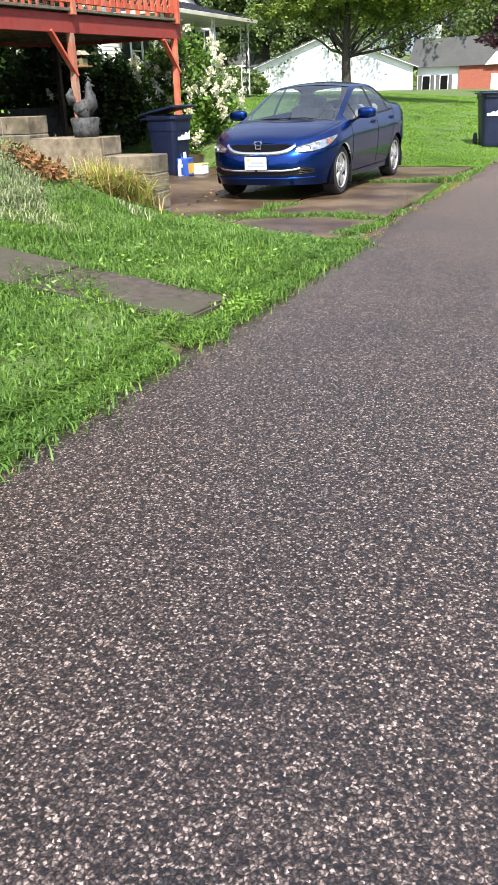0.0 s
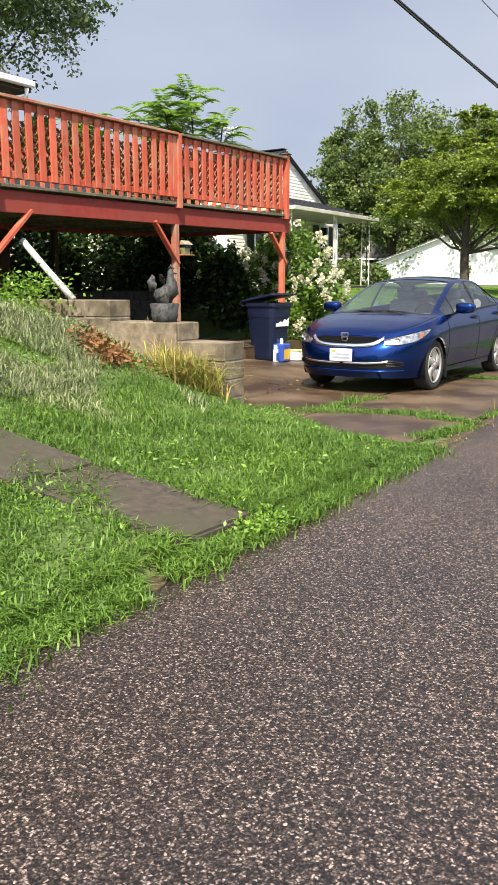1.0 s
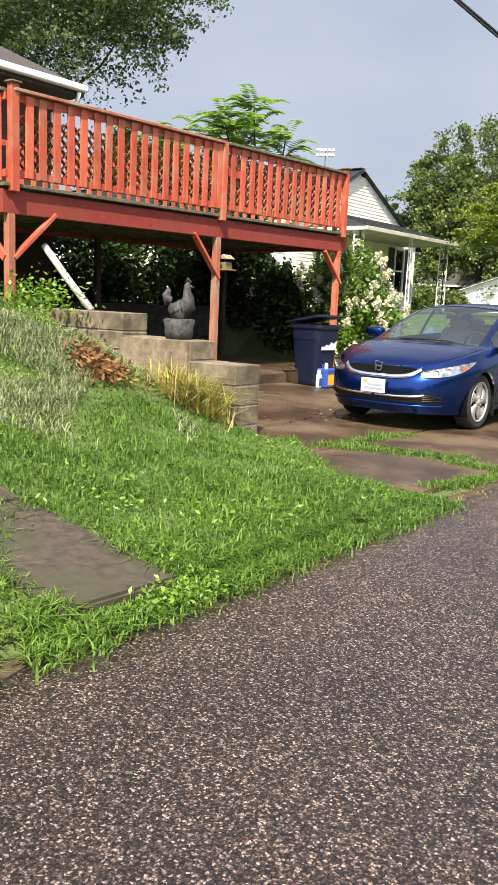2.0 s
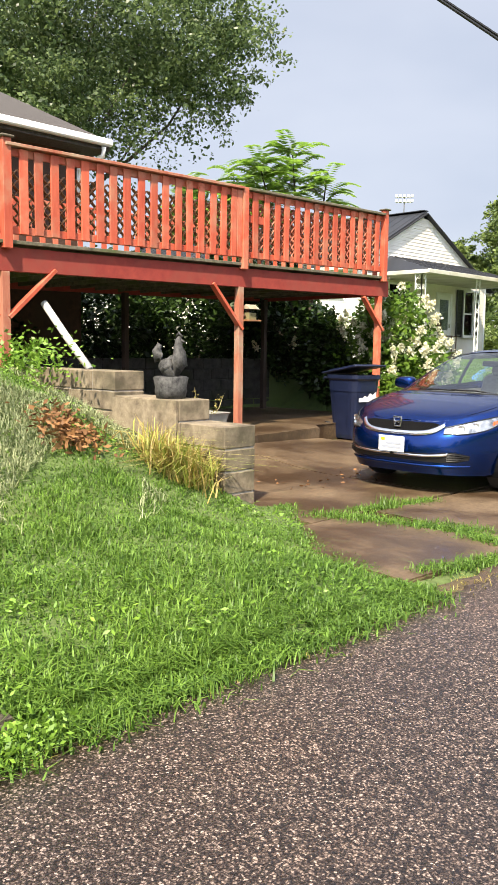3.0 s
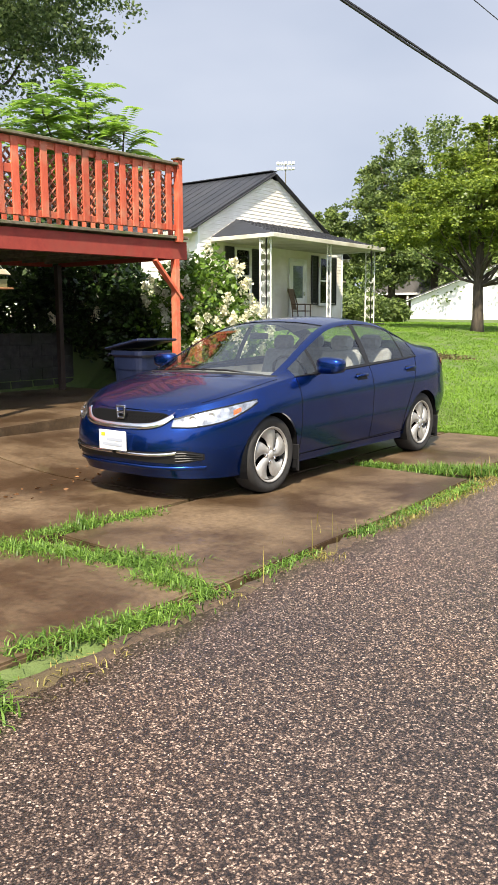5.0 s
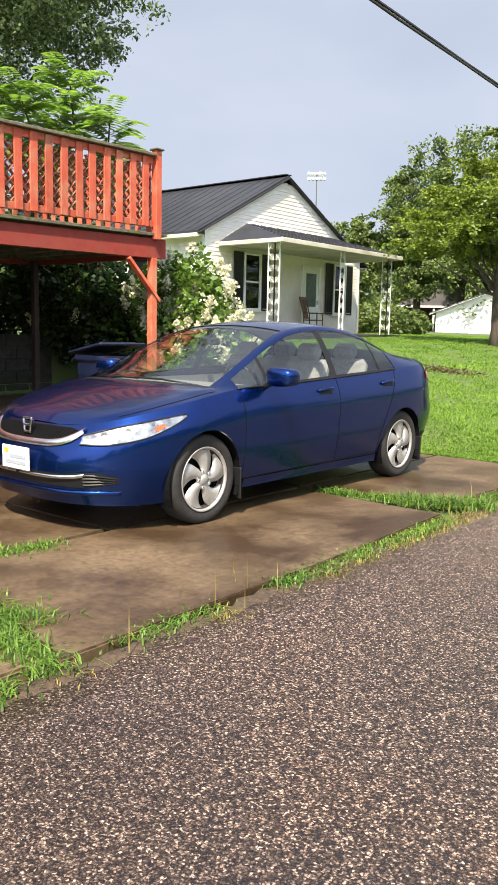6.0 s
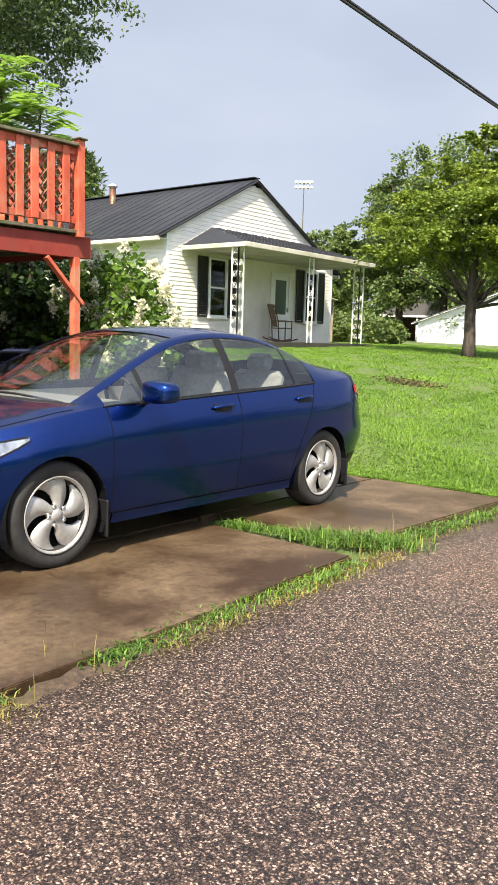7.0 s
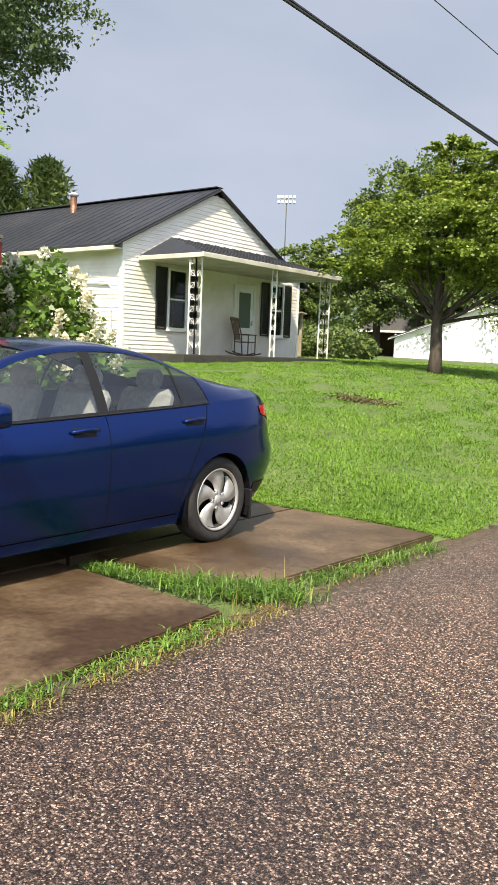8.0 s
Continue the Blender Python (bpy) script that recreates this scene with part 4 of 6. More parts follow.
tail_in = curve([(0, 0.13), (0.2, 0.01), (0.36, -0.045), (0.48, -0.03), (0.6, 0.025), (0.75, 0.07), (0.9, 0.09), (1.0, 0.13)])
width_v = curve([(0, 0.925), (0.12, 0.95), (0.35, 0.985), (0.55, 0.995), (0.70, 1.0), (0.78, 0.992), (0.9, 0.965), (1.0, 0.925)])


def plan_half():
    """The half outline from the nose's middle to the tail's middle, as (s, y) at even steps."""
    pts = []
    a, ar = 0.88, 0.80
    for i in range(400):
        th = i / 399 * math.pi / 2
        pts.append((a * (1 - math.cos(th) ** (2 / 2.0)) , math.sin(th) ** (2 / 3.3)))
    for i in range(1, 400):
        th = i / 399 * math.pi / 2
        pts.append((CLEN - ar + ar * math.sin(th) ** (2 / 2.6), math.cos(th) ** (2 / 3.0)))
    p = np.array(pts)
    d = np.hypot(np.diff(p[:, 0]), np.diff(p[:, 1]) * CHALF)
    cum = np.concatenate([[0], np.cumsum(d)])
    return p, cum / cum[-1]


PLAN, PLAN_T = plan_half()


def side_point(t, v, side=1, out=0.0):
    """A point of the lower body: t runs from nose to tail, v from sill to shoulder."""
    s0 = float(np.interp(t, PLAN_T, PLAN[:, 0]))
    y0 = float(np.interp(t, PLAN_T, PLAN[:, 1]))
    s = s0
    if s0 < 1.3:
        s = s0 + nose_in(v) * (1 - s0 / 1.3) ** 1.5
    if s0 > CLEN - 1.2:
        s = s0 - tail_in(v) * ((s0 - CLEN + 1.2) / 1.2) ** 1.5
    w = CHALF * (1 - (1 - width_v(v)) * 1.0)
    # plain flare round the wheels
    for hub in (HUB_F, HUB_R):
        w += 0.012 * math.exp(-((s0 - hub) / 0.42) ** 2) * math.exp(-((v - 0.45) / 0.4) ** 2)
    z0, z1 = sill_z(s0), shoulder_z(s0)
    p = Vector((side * y0 * w, s, z0 + (z1 - z0) * v))
    if out:
        e = 0.004
        a = side_point(min(t + e, 1), v, side) - side_point(max(t - e, 0), v, side)
        b = side_point(t, min(v + 0.02, 1), side) - side_point(t, max(v - 0.02, 0), side)
        n = a.cross(b) * side
        if n.length > 1e-9:
            n.normalize()
            p = p - n * out if n.dot(Vector((side * y0, (s0 - CLEN / 2) * 0.3, 0))) < 0 else p + n * out
    return p


def t_of(s, front=True):
    """The t at which the side stands at station s."""
    return float(np.interp(s, PLAN[:, 0], PLAN_T))


def v_of(t, z):
    s0 = float(np.interp(t, PLAN_T, PLAN[:, 0]))
    return (z - sill_z(s0)) / (shoulder_z(s0) - sill_z(s0))


def t_of_y(y):
    """The t on the front at which the outline is y from the middle."""
    n = 399
    return float(np.interp(y / CHALF, PLAN[:n, 1], PLAN_T[:n]))


def side_patch(ts, lo, hi, rows, side, out, both=False):
    """A skin on the lower body between two heights."""
    bm = bmesh.new()
    grid = []
    for t in ts:
        a, b = lo(t), hi(t)
        grid.append([bm.verts.new(side_point(t, v_of(t, a + (b - a) * r / rows), side, out)) for r in range(rows + 1)])
    for g0, g1 in zip(grid, grid[1:]):
        for r in range(rows):
            bm.faces.new((g0[r], g0[r + 1], g1[r + 1], g1[r]))
    return bm


def lower_body():
    bm = bmesh.new()
    T = sorted(set([i / 130 for i in range(131)] + [t_of(h + dd) for h in (HUB_F, HUB_R) for dd in np.linspace(-0.42, 0.42, 40)]))
    V = [i / 26 for i in range(27)]
    for side in (1, -1):
        grid = [[bm.verts.new(side_point(t, v, side)) for v in V] for t in T]
        dead = []
        for g0, g1 in zip(grid, grid[1:]):
            for r in range(len(V) - 1):
                f = bm.faces.new((g0[r], g0[r + 1], g1[r + 1], g1[r]))
                c = f.calc_center_median()
                for hub in (HUB_F, HUB_R):
                    if math.hypot(c.y - hub, c.z - HUB_Z) < 0.350 and abs(c.x) > 0.5:
                        dead.append(f)
        bmesh.ops.delete(bm, geom=dead, context="FACES")
        # pull the cut edge on to the arch, then roll it inwards
        for hub in (HUB_F, HUB_R):
            rim = [v for v in bm.verts if v.is_boundary and v.co.x * side > 0.4 and math.hypot(v.co.y - hub, v.co.z - HUB_Z) < 0.45 and v.co.z > sill_z(v.co.y) + 0.012]
            for v in rim:
                dx, dzz = v.co.y - hub, v.co.z - HUB_Z
                k = 0.350 / max(math.hypot(dx, dzz), 1e-6)
                v.co.y, v.co.z = hub + dx * k, HUB_Z + dzz * k
    bmesh.ops.remove_doubles(bm, verts=bm.verts, dist=0.0008)
    return bm


# upper body
centre_z = curve([(0.16, 0.703), (0.21, 0.748), (0.3, 0.795), (0.6, 0.880), (0.9, 0.94), (1.12, 0.975), (1.3, 1.055), (1.7, 1.235), (2.0, 1.352), (2.2, 1.404), (2.5, 1.432), (2.8, 1.430), (3.1, 1.40), (3.3, 1.358), (3.6, 1.272), (3.93, 1.175), (4.1, 1.135), (4.35, 1.092), (4.50, 1.045)])
rail_y = curve([(1.14, 0.735), (1.4, 0.70), (1.75, 0.645), (2.1, 0.597), (2.5, 0.575), (2.9, 0.580), (3.2, 0.602), (3.5, 0.645), (3.72, 0.69), (3.95, 0.70)])
rail_z = curve([(1.14, 0.93), (1.3, 0.995), (1.7, 1.185), (2.0, 1.305), (2.25, 1.362), (2.55, 1.385), (2.85, 1.375), (3.1, 1.335), (3.35, 1.255), (3.6, 1.160), (3.72, 1.122), (3.95, 1.095)])
ROWS_G, ROWS_T = 7, 12
GLASS_U = (0, 0.05, 0.24, 0.43, 0.62, 0.79, 0.93, 1)


def upper_section(s):
    """Points from the shoulder to the middle, for station s."""
    tt = t_of(s) if s > 0.02 else 0
    if s < 1.3:
        lo, hi = 0.0, 0.5
        for _ in range(40):
            m = (lo + hi) / 2
            if side_point(m, 1.0).y < s:
                lo = m
            else:
                hi = m
        tt = lo
    elif s > CLEN - 1.2:
        lo, hi = 0.5, 1.0
        for _ in range(40):
            m = (lo + hi) / 2
            if side_point(m, 1.0).y < s:
                lo = m
            else:
                hi = m
        tt = lo
    p = side_point(tt, 1.0)
    ys, zs, zc = p.x, p.z, centre_z(s)
    if s < 1.14:
        f = min(1, max(0, (s - 0.85) / 0.29))
        ry = ys * 0.86 * (1 - f) + 0.735 * f
        rz = (zs + (zc - zs) * 0.45) * (1 - f) + 0.93 * f
    elif s > 3.95:
        f = min(1, (s - 3.95) / 0.25)
        ry = 0.70 * (1 - f) + ys * 0.88 * f
        rz = 1.095 * (1 - f) + (zs + (zc - zs) * 0.5) * f
    else:
        ry, rz = rail_y(s), rail_z(s)
    ry = min(ry, ys - 0.01)
    out = []
    for i in range(ROWS_G + 1):
        u = GLASS_U[i]
        bulge = 0.018 * math.sin(math.pi * u) * min(1, max(0, (rz - zs) / 0.3))
        out.append(Vector((ys + (ry - ys) * u + bulge, s, zs + (rz - zs) * u)))
    for i in range(1, ROWS_T + 1):
        u = i / ROWS_T
        y = ry * (1 - u)
        z = rz + (zc - rz) * (1 - (1 - u) ** 2.1)
        out.append(Vector((y, s, z)))
    return out


def upper_body():
    """Splits the upper skin into paint, side glass, screens and black edging."""
    S = sorted(set(list(np.linspace(0.165, 1.12, 26)) + list(np.linspace(1.12, 2.12, 26)) + [1.30, 1.62, 1.655] + list(np.linspace(2.12, 3.30, 34)) + [2.475, 2.555] + list(np.linspace(3.30, 3.95, 20)) + [3.22, 3.245, 3.49] + list(np.linspace(3.95, 4.497, 16))))
    S = [s for i, s in enumerate(S) if i == 0 or s - S[i - 1] > 0.004]
    secs = [upper_section(float(s)) for s in S]
    bins = {}
    def bend(p, i, s):
        # the foot of the windscreen and the rear screen bow outwards in the middle
        u = max(0, (i - ROWS_G) / ROWS_T)
        fade_f = math.exp(-((s - 1.14) / 0.32) ** 2)
        fade_h = math.exp(-((s - 2.12) / 0.25) ** 2)
        fade_r = math.exp(-((s - 3.93) / 0.25) ** 2)
        k = 1 - (1 - u) ** 2
        ds = -0.16 * k * fade_f - 0.05 * k * fade_h + 0.07 * k * fade_r
        return Vector((p.x, p.y + ds, p.z + (ds * 0.18 if fade_f > 0.1 else 0)))
    for si, (a, b) in enumerate(zip(secs, secs[1:])):
        s0, s1 = S[si], S[si + 1]
        sm = (s0 + s1) / 2
        for i in range(len(a) - 1):
            key = "paint"
            if i < ROWS_G:
                tall = a[ROWS_G].z - a[0].z
                if 1.30 < sm < 3.49 and tall > 0.04:
                    key = "edge" if i in (0, ROWS_G - 1) else "side"
                    if 2.475 < sm < 2.555 or 3.22 < sm < 3.245 or 1.62 < sm < 1.655:
                        key = "edge"
                    elif key == "side":
                        key = "pane_quarter" if sm < 1.62 else ("pane_front" if sm < 2.5 else ("pane_rear" if sm < 3.23 else "pane_back"))
                    if i == ROWS_G - 1:
                        key = "paint"
                elif 1.14 < sm <= 1.30:
                    key = "paint"
            else:
                j = i - ROWS_G
                if 1.12 < sm < 2.12:
                    key = "windscreen" if j >= 1 else "paint"
                    if sm < 1.16:
                        key = "edge"
                elif 3.30 < sm < 3.93:
                    key = "rear_screen" if j >= 3 else "paint"
            for side in (1, -1):
                q = [bend(v, ii, ss) for v, ii, ss in ((a[i], i, s0), (a[i + 1], i + 1, s0), (b[i + 1], i + 1, s1), (b[i], i, s1))]
                q = [Vector((v.x * side, v.y, v.z)) for v in q]
                k2 = key if key in ("paint", "windscreen", "rear_screen") else key + ("_l" if side > 0 else "_r")
                bins.setdefault(k2, []).append(q)
                if key == "paint" and i >= ROWS_G and 2.12 < sm < 3.3:
                    bins.setdefault("headliner", []).append(q)
    return bins


def mesh_of(quads, inset=0.0):
    bm = bmesh.new()
    for q in quads:
        vs = [bm.verts.new(v) for v in q]
        bm.faces.new(vs)
    bmesh.ops.remove_doubles(bm, verts=bm.verts, dist=0.0006)
    if inset:
        bm.normal_update()
        for v in bm.verts:
            c = Vector((0, 2.5, 0.9))
            v.co += (c - v.co).normalized() * inset
    return bm


car = thing("car", "dark blue four-door saloon car parked on wet concrete", "car", (CAR_X, CAR_Y, CAR_Z), -0.6)
part("lower_body", lower_body(), PAINT, car, "dark blue metallic body sides and bumpers", True)
groups = upper_body()
part("headliner", mesh_of(groups.pop("headliner"), 0.03), LINING, car, "pale grey cabin ceiling", True)
for side in (1, -1):
    part("door_lining", side_patch([t_of(s) for s in np.linspace(1.40, 3.14, 30)], lambda t: 0.45, lambda t: 0.93, 4, side, -0.035), LINING, car, "grey door lining", True)
part("upper_body", mesh_of(groups.pop("paint")), PAINT, car, "dark blue bonnet, roof and boot", True)
for key, quads in sorted(groups.items()):
    if key.startswith("edge"):
        part("window_trim", mesh_of(quads, 0.002), CAR_BLACK, car, "black window trim", True)
    else:
        nm = {"wind": "windscreen", "rear": "rear_window", "pane": "side_window"}[key[:4]]
        g = part(nm, mesh_of(quads, 0.006), SCREEN_GLASS if nm == "windscreen" else AUTO_GLASS, car, "lightly tinted glass", True)
        g.visible_shadow = False

# underside, wheel wells
part("underbody", new_box((-0.70, 0.5, 0.19), (0.70, 4.2, 0.40), 0.05), DARK, car)
part("underbody", new_box((-0.45, 0.22, 0.215), (0.45, 0.55, 0.42), 0.05), DARK, car)
for hub in (HUB_F, HUB_R):
    for side in (1, -1):
        bm = bmesh.new()
        n = 22
        rings = []
        for i in range(n + 1):
            a = math.radians(-25 + 230 * i / n)
            rings.append([bm.verts.new((side * x, hub + 0.355 * math.cos(a), HUB_Z + 0.355 * math.sin(a))) for x in (0.855, 0.55)])
        for r0, r1 in zip(rings, rings[1:]):
            bm.faces.new((r0[0], r0[1], r1[1], r1[0]))
        bm.faces.new([r[1] for r in rings])
        part("wheel_well", bm, DARK, car)
        # mud flap behind the wheel
        part("mud_flap", new_box((side * 0.80 - 0.075, hub + 0.345, 0.13), (side * 0.80 + 0.07, hub + 0.362, 0.36), 0.006), CAR_BLACK, car)


def wheel(at, side):
    """Wheel with a five-spoke silver cover; the outer face looks along +x times side."""
    face = Matrix.Translation(at) @ Matrix.Rotation(math.radians(90 * side), 4, "Y")
    w = part("wheel", lathe(bmesh.new(), [(0.195, -0.10), (0.235, -0.098), (0.285, -0.10), (0.306, -0.088), (0.316, -0.06), (0.316, 0.06), (0.306, 0.088), (0.285, 0.102), (0.258, 0.100), (0.228, 0.088), (0.205, 0.075), (0.195, 0.05)], 48, face), RUBBER, car, "black rubber tyre", True)
    part("rim", lathe(bmesh.new(), [(0.21, 0.05), (0.222, 0.088), (0.229, 0.094), (0.225, 0.098), (0.214, 0.090), (0.208, 0.07), (0.208, 0.0)], 48, face), ALLOY, w, "silver wheel cover rim", True)
    # plain black disc stands in for the shade between the spokes
    part("back_disc", lathe(bmesh.new(), [(0.20, 0.03), (0.0, 0.03)], 32, face), DARK, w, "dark brake behind the wheel cover")
    bm = bmesh.new()
    lathe(bm, [(0.040, 0.082), (0.038, 0.094), (0.030, 0.097), (0.026, 0.101), (0.0, 0.102)], 24, face)
    part("hub_cap", bm, ALLOY, w, smooth=True)
    for k in range(5):
        a0 = k * 2 * math.pi / 5 + 0.35
        bm = bmesh.new()
        rows = []
        for i in range(9):
            u = i / 8
            r = 0.030 + 0.186 * u
            sweep = 0.5 * u * u * side
            half = math.radians(28 - 14 * u + 17 * u * u)
            row = []
            for j, f in enumerate((-1, -0.88, 0, 0.88, 1)):
                ang = a0 + sweep + half * f
                h = 0.093 - 0.010 * u * u - (0.026 if abs(f) == 1 else 0) - 0.008 * (f * side + 1) * u - (0.004 if abs(f) == 0.88 else 0)
                row.append(bm.verts.new(face @ Vector((r * math.cos(ang), r * math.sin(ang), h))))
            rows.append(row)
        for r0, r1 in zip(rows, rows[1:]):
            for j in range(4):
                bm.faces.new((r0[j], r0[j + 1], r1[j + 1], r1[j]))
        part("spoke", bm, ALLOY, w, smooth=True)
        an = a0 + math.radians(36)
        nut = bmesh.new()
        lathe(nut, [(0.0135, 0.06), (0.0135, 0.092), (0.009, 0.097), (0.0, 0.097)], 8, face @ Matrix.Translation((0.058 * math.cos(an), 0.058 * math.sin(an), 0)))
        part("wheel_nut", nut, CHROME, w)


for hub in (HUB_F, HUB_R):
    for side in (1, -1):
        wheel((side * 0.748, hub, HUB_Z + 0.004), side)

# headlamps, grille, bumper openings, plate
T_IN, T_OUT = t_of_y(0.50), t_of(0.70)
for side in (1, -1):
    ts = list(np.linspace(T_IN, T_OUT, 22))
    lo = curve([(T_IN, 0.600), (T_IN + 0.3 * (T_OUT - T_IN), 0.606), (T_IN + 0.6 * (T_OUT - T_IN), 0.645), (T_IN + 0.85 * (T_OUT - T_IN), 0.712), (T_OUT, 0.762)])
    hi = curve([(T_IN, 0.648), (T_IN + 0.3 * (T_OUT - T_IN), 0.702), (T_IN + 0.6 * (T_OUT - T_IN), 0.740), (T_IN + 0.85 * (T_OUT - T_IN), 0.766), (T_OUT, 0.778)])
    lamp = part("headlamp", side_patch(ts, lo, hi, 8, side, 0.003), LAMP_BACK, car, "clear headlamp with silver bowl", True)
    part("lens", side_patch(ts, lo, hi, 8, side, 0.012), LAMP_CLEAR, lamp, smooth=True).visible_shadow = False
    t2 = [t for t in ts if T_IN + 0.64 * (T_OUT - T_IN) < t < T_IN + 0.78 * (T_OUT - T_IN)]
    part("indicator", side_patch(t2, lambda t: lo(t) + 0.015, lambda t: lo(t) + 0.5 * (hi(t) - lo(t)) + 0.006, 4, side, 0.008), AMBER, lamp, "amber indicator reflector", True)
    for f, r in ((0.22, 0.036), (0.42, 0.036)):
        tc = T_IN + f * (T_OUT - T_IN)
        c = side_point(tc, v_of(tc, (lo(tc) + hi(tc)) / 2), side, 0.005)
        m = Matrix.Translation(c) @ Matrix.Rotation(math.radians(90), 4, "X") @ Matrix.Rotation(math.radians(15 * side), 4, "Y")
        part("reflector", lathe(bmesh.new(), [(r, 0.006), (r * 0.8, 0.0), (r * 0.35, -0.012), (0, -0.014)], 16, m), CHROME, lamp, smooth=True)
    edge = bmesh.new()
    tube(edge, [side_point(t, v_of(t, lo(t) - 0.004), side, 0.006) for t in ts], 0.006, 5)
    tube(edge, [side_point(t, v_of(t, min(hi(t) + 0.003, 0.83)), side, 0.006) for t in ts], 0.005, 5)
    part("seal", edge, CAR_BLACK, lamp)


def front_patch(y0, y1, lo, hi, rows, out, n=28):
    """A skin across the nose between y0 and y1."""
    bm = bmesh.new()
    grid = []
    for k in range(n + 1):
        y = y0 + (y1 - y0) * k / n
        t = t_of_y(abs(y))
        sd = 1 if y >= 0 else -1
        a, b = lo(abs(y)), hi(abs(y))
        col = []
        for r in range(rows + 1):
            p = side_point(t, v_of(t, a + (b - a) * r / rows), sd, out)
            col.append(bm.verts.new((p.x, p.y, p.z)))
        grid.append(col)
    for g0, g1 in zip(grid, grid[1:]):
        for r in range(rows):
            bm.faces.new((g0[r], g0[r + 1], g1[r + 1], g1[r]))
    bmesh.ops.remove_doubles(bm, verts=bm.verts, dist=0.0005)
    return bm


grille_lo = curve([(0, 0.583), (0.2, 0.588), (0.35, 0.605), (0.46, 0.640)])
grille_hi = curve([(0, 0.690), (0.25, 0.690), (0.40, 0.688), (0.46, 0.672)])
grille = part("grille", front_patch(-0.46, 0.46, grille_lo, grille_hi, 5, 0.004), DARK, car, "black mesh grille", True)
mesh_bars = bmesh.new()
for k in range(-14, 15):
    for sl in (1, -1):
        pts = []
        for i in range(4):
            y = k * 0.033 + sl * (i / 3 - 0.5) * 0.06
            if abs(y) < 0.43:
                t = t_of_y(abs(y))
                a, b = grille_lo(abs(y)) + 0.012, grille_hi(abs(y)) - 0.006
                pts.append(side_point(t, v_of(t, a + (b - a) * i / 3), 1 if y >= 0 else -1, 0.008))
        if len(pts) > 1:
            tube(mesh_bars, pts, 0.0035, 4, False)
part("mesh", mesh_bars, DARK, grille)


def nose_line(ys, zf, out):
    pts = []
    for y in ys:
        t = t_of_y(abs(y))
        pts.append(side_point(t, v_of(t, zf(abs(y))), 1 if y >= 0 else -1, out))
    return pts


def band(bm, pts_lo, pts_hi, push):
    """A raised strip between two lines of points."""
    vs = []
    for a, b in zip(pts_lo, pts_hi):
        mid = (a + b) / 2 + Vector((0, -push, 0))
        vs.append([bm.verts.new(a), bm.verts.new(mid), bm.verts.new(b)])
    for v0, v1 in zip(vs, vs[1:]):
        for i in range(2):
            bm.faces.new((v0[i], v0[i + 1], v1[i + 1], v1[i]))
    return bm


ysm = list(np.linspace(-0.50, 0.50, 33))
smile_lo = curve([(0, 0.562), (0.2, 0.566), (0.35, 0.582), (0.44, 0.612), (0.50, 0.66)])
smile_hi = curve([(0, 0.600), (0.2, 0.604), (0.35, 0.622), (0.44, 0.660), (0.50, 0.698)])
part("chrome_bar", band(bmesh.new(), nose_line(ysm, smile_lo, 0.008), nose_line(ysm, smile_hi, 0.012), 0.026), CHROME, grille, "curved chrome bar below the grille", True)
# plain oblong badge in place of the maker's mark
bd = nose_line([0.0], lambda y: 0.648, 0.055)[0]
bm = bmesh.new()
for a, b in (((-0.045, 0, 0.038), (-0.033, 0, -0.038)), ((0.045, 0, 0.038), (0.033, 0, -0.038)), ((-0.036, 0, 0.0), (0.036, 0, 0.0)), ((-0.05, 0, 0.046), (0.05, 0, 0.046)), ((-0.038, 0, -0.046), (0.038, 0, -0.046))):
    beam(bm, bd + Vector(a), bd + Vector(b), 0.016, 0.014, (0, 1, 0), 0.002)
part("badge", bm, CHROME, grille, "chrome badge")
# lower opening with chrome line
in_lo = curve([(0, 0.335), (0.4, 0.325), (0.60, 0.325), (0.71, 0.350)])
in_hi = curve([(0, 0.405), (0.4, 0.408), (0.60, 0.425), (0.71, 0.395)])
intake = part("lower_intake", front_patch(-0.71, 0.71, in_lo, in_hi, 4, 0.003, 40), CAR_BLACK, car, "black lower bumper opening", True)
for f in (0.22, 0.42, 0.62, 0.82):
    for s in (1, -1):
        part("vent_bar", tube(bmesh.new(), nose_line([s * y for y in np.linspace(0.55, 0.70, 8)], lambda y: in_lo(y) + (in_hi(y) - in_lo(y)) * f, 0.012), 0.006, 5), CAR_BLACK, intake)
for s in (1, -1):
    ys2 = [s * y for y in np.linspace(0.02, 0.56, 20)]
    ch_lo = curve([(0, 0.372), (0.3, 0.372), (0.5, 0.385), (0.56, 0.398)])
    part("chrome_strip", band(bmesh.new(), nose_line(ys2, ch_lo, 0.01), nose_line(ys2, lambda y: ch_lo(y) + 0.022, 0.01), 0.014), CHROME, intake, "chrome bumper strip", True)
lip = bmesh.new()
band(lip, nose_line(list(np.linspace(-0.72, 0.72, 40)), lambda y: 0.268, 0.004), nose_line(list(np.linspace(-0.72, 0.72, 40)), lambda y: 0.298, 0.004), 0.022)
part("bumper_lip", lip, PAINT, car, smooth=True)
plate_at = nose_line([0.0], lambda y: 0.47, 0.03)[0]
plate = part("number_plate", new_box(plate_at + Vector((-0.153, -0.008, -0.078)), plate_at + Vector((0.153, 0.004, 0.078)), 0.006), WHITE, car, "white front plate with grey print")
for k, (x0, x1, z) in enumerate(((-0.11, 0.12, -0.03), (-0.06, 0.12, 0.008))):
    part("print", new_box(plate_at + Vector((x0, -0.011, z - 0.012)), plate_at + Vector((x1, -0.0085, z + 0.012))), GREY_PRINT, plate, "grey bars")
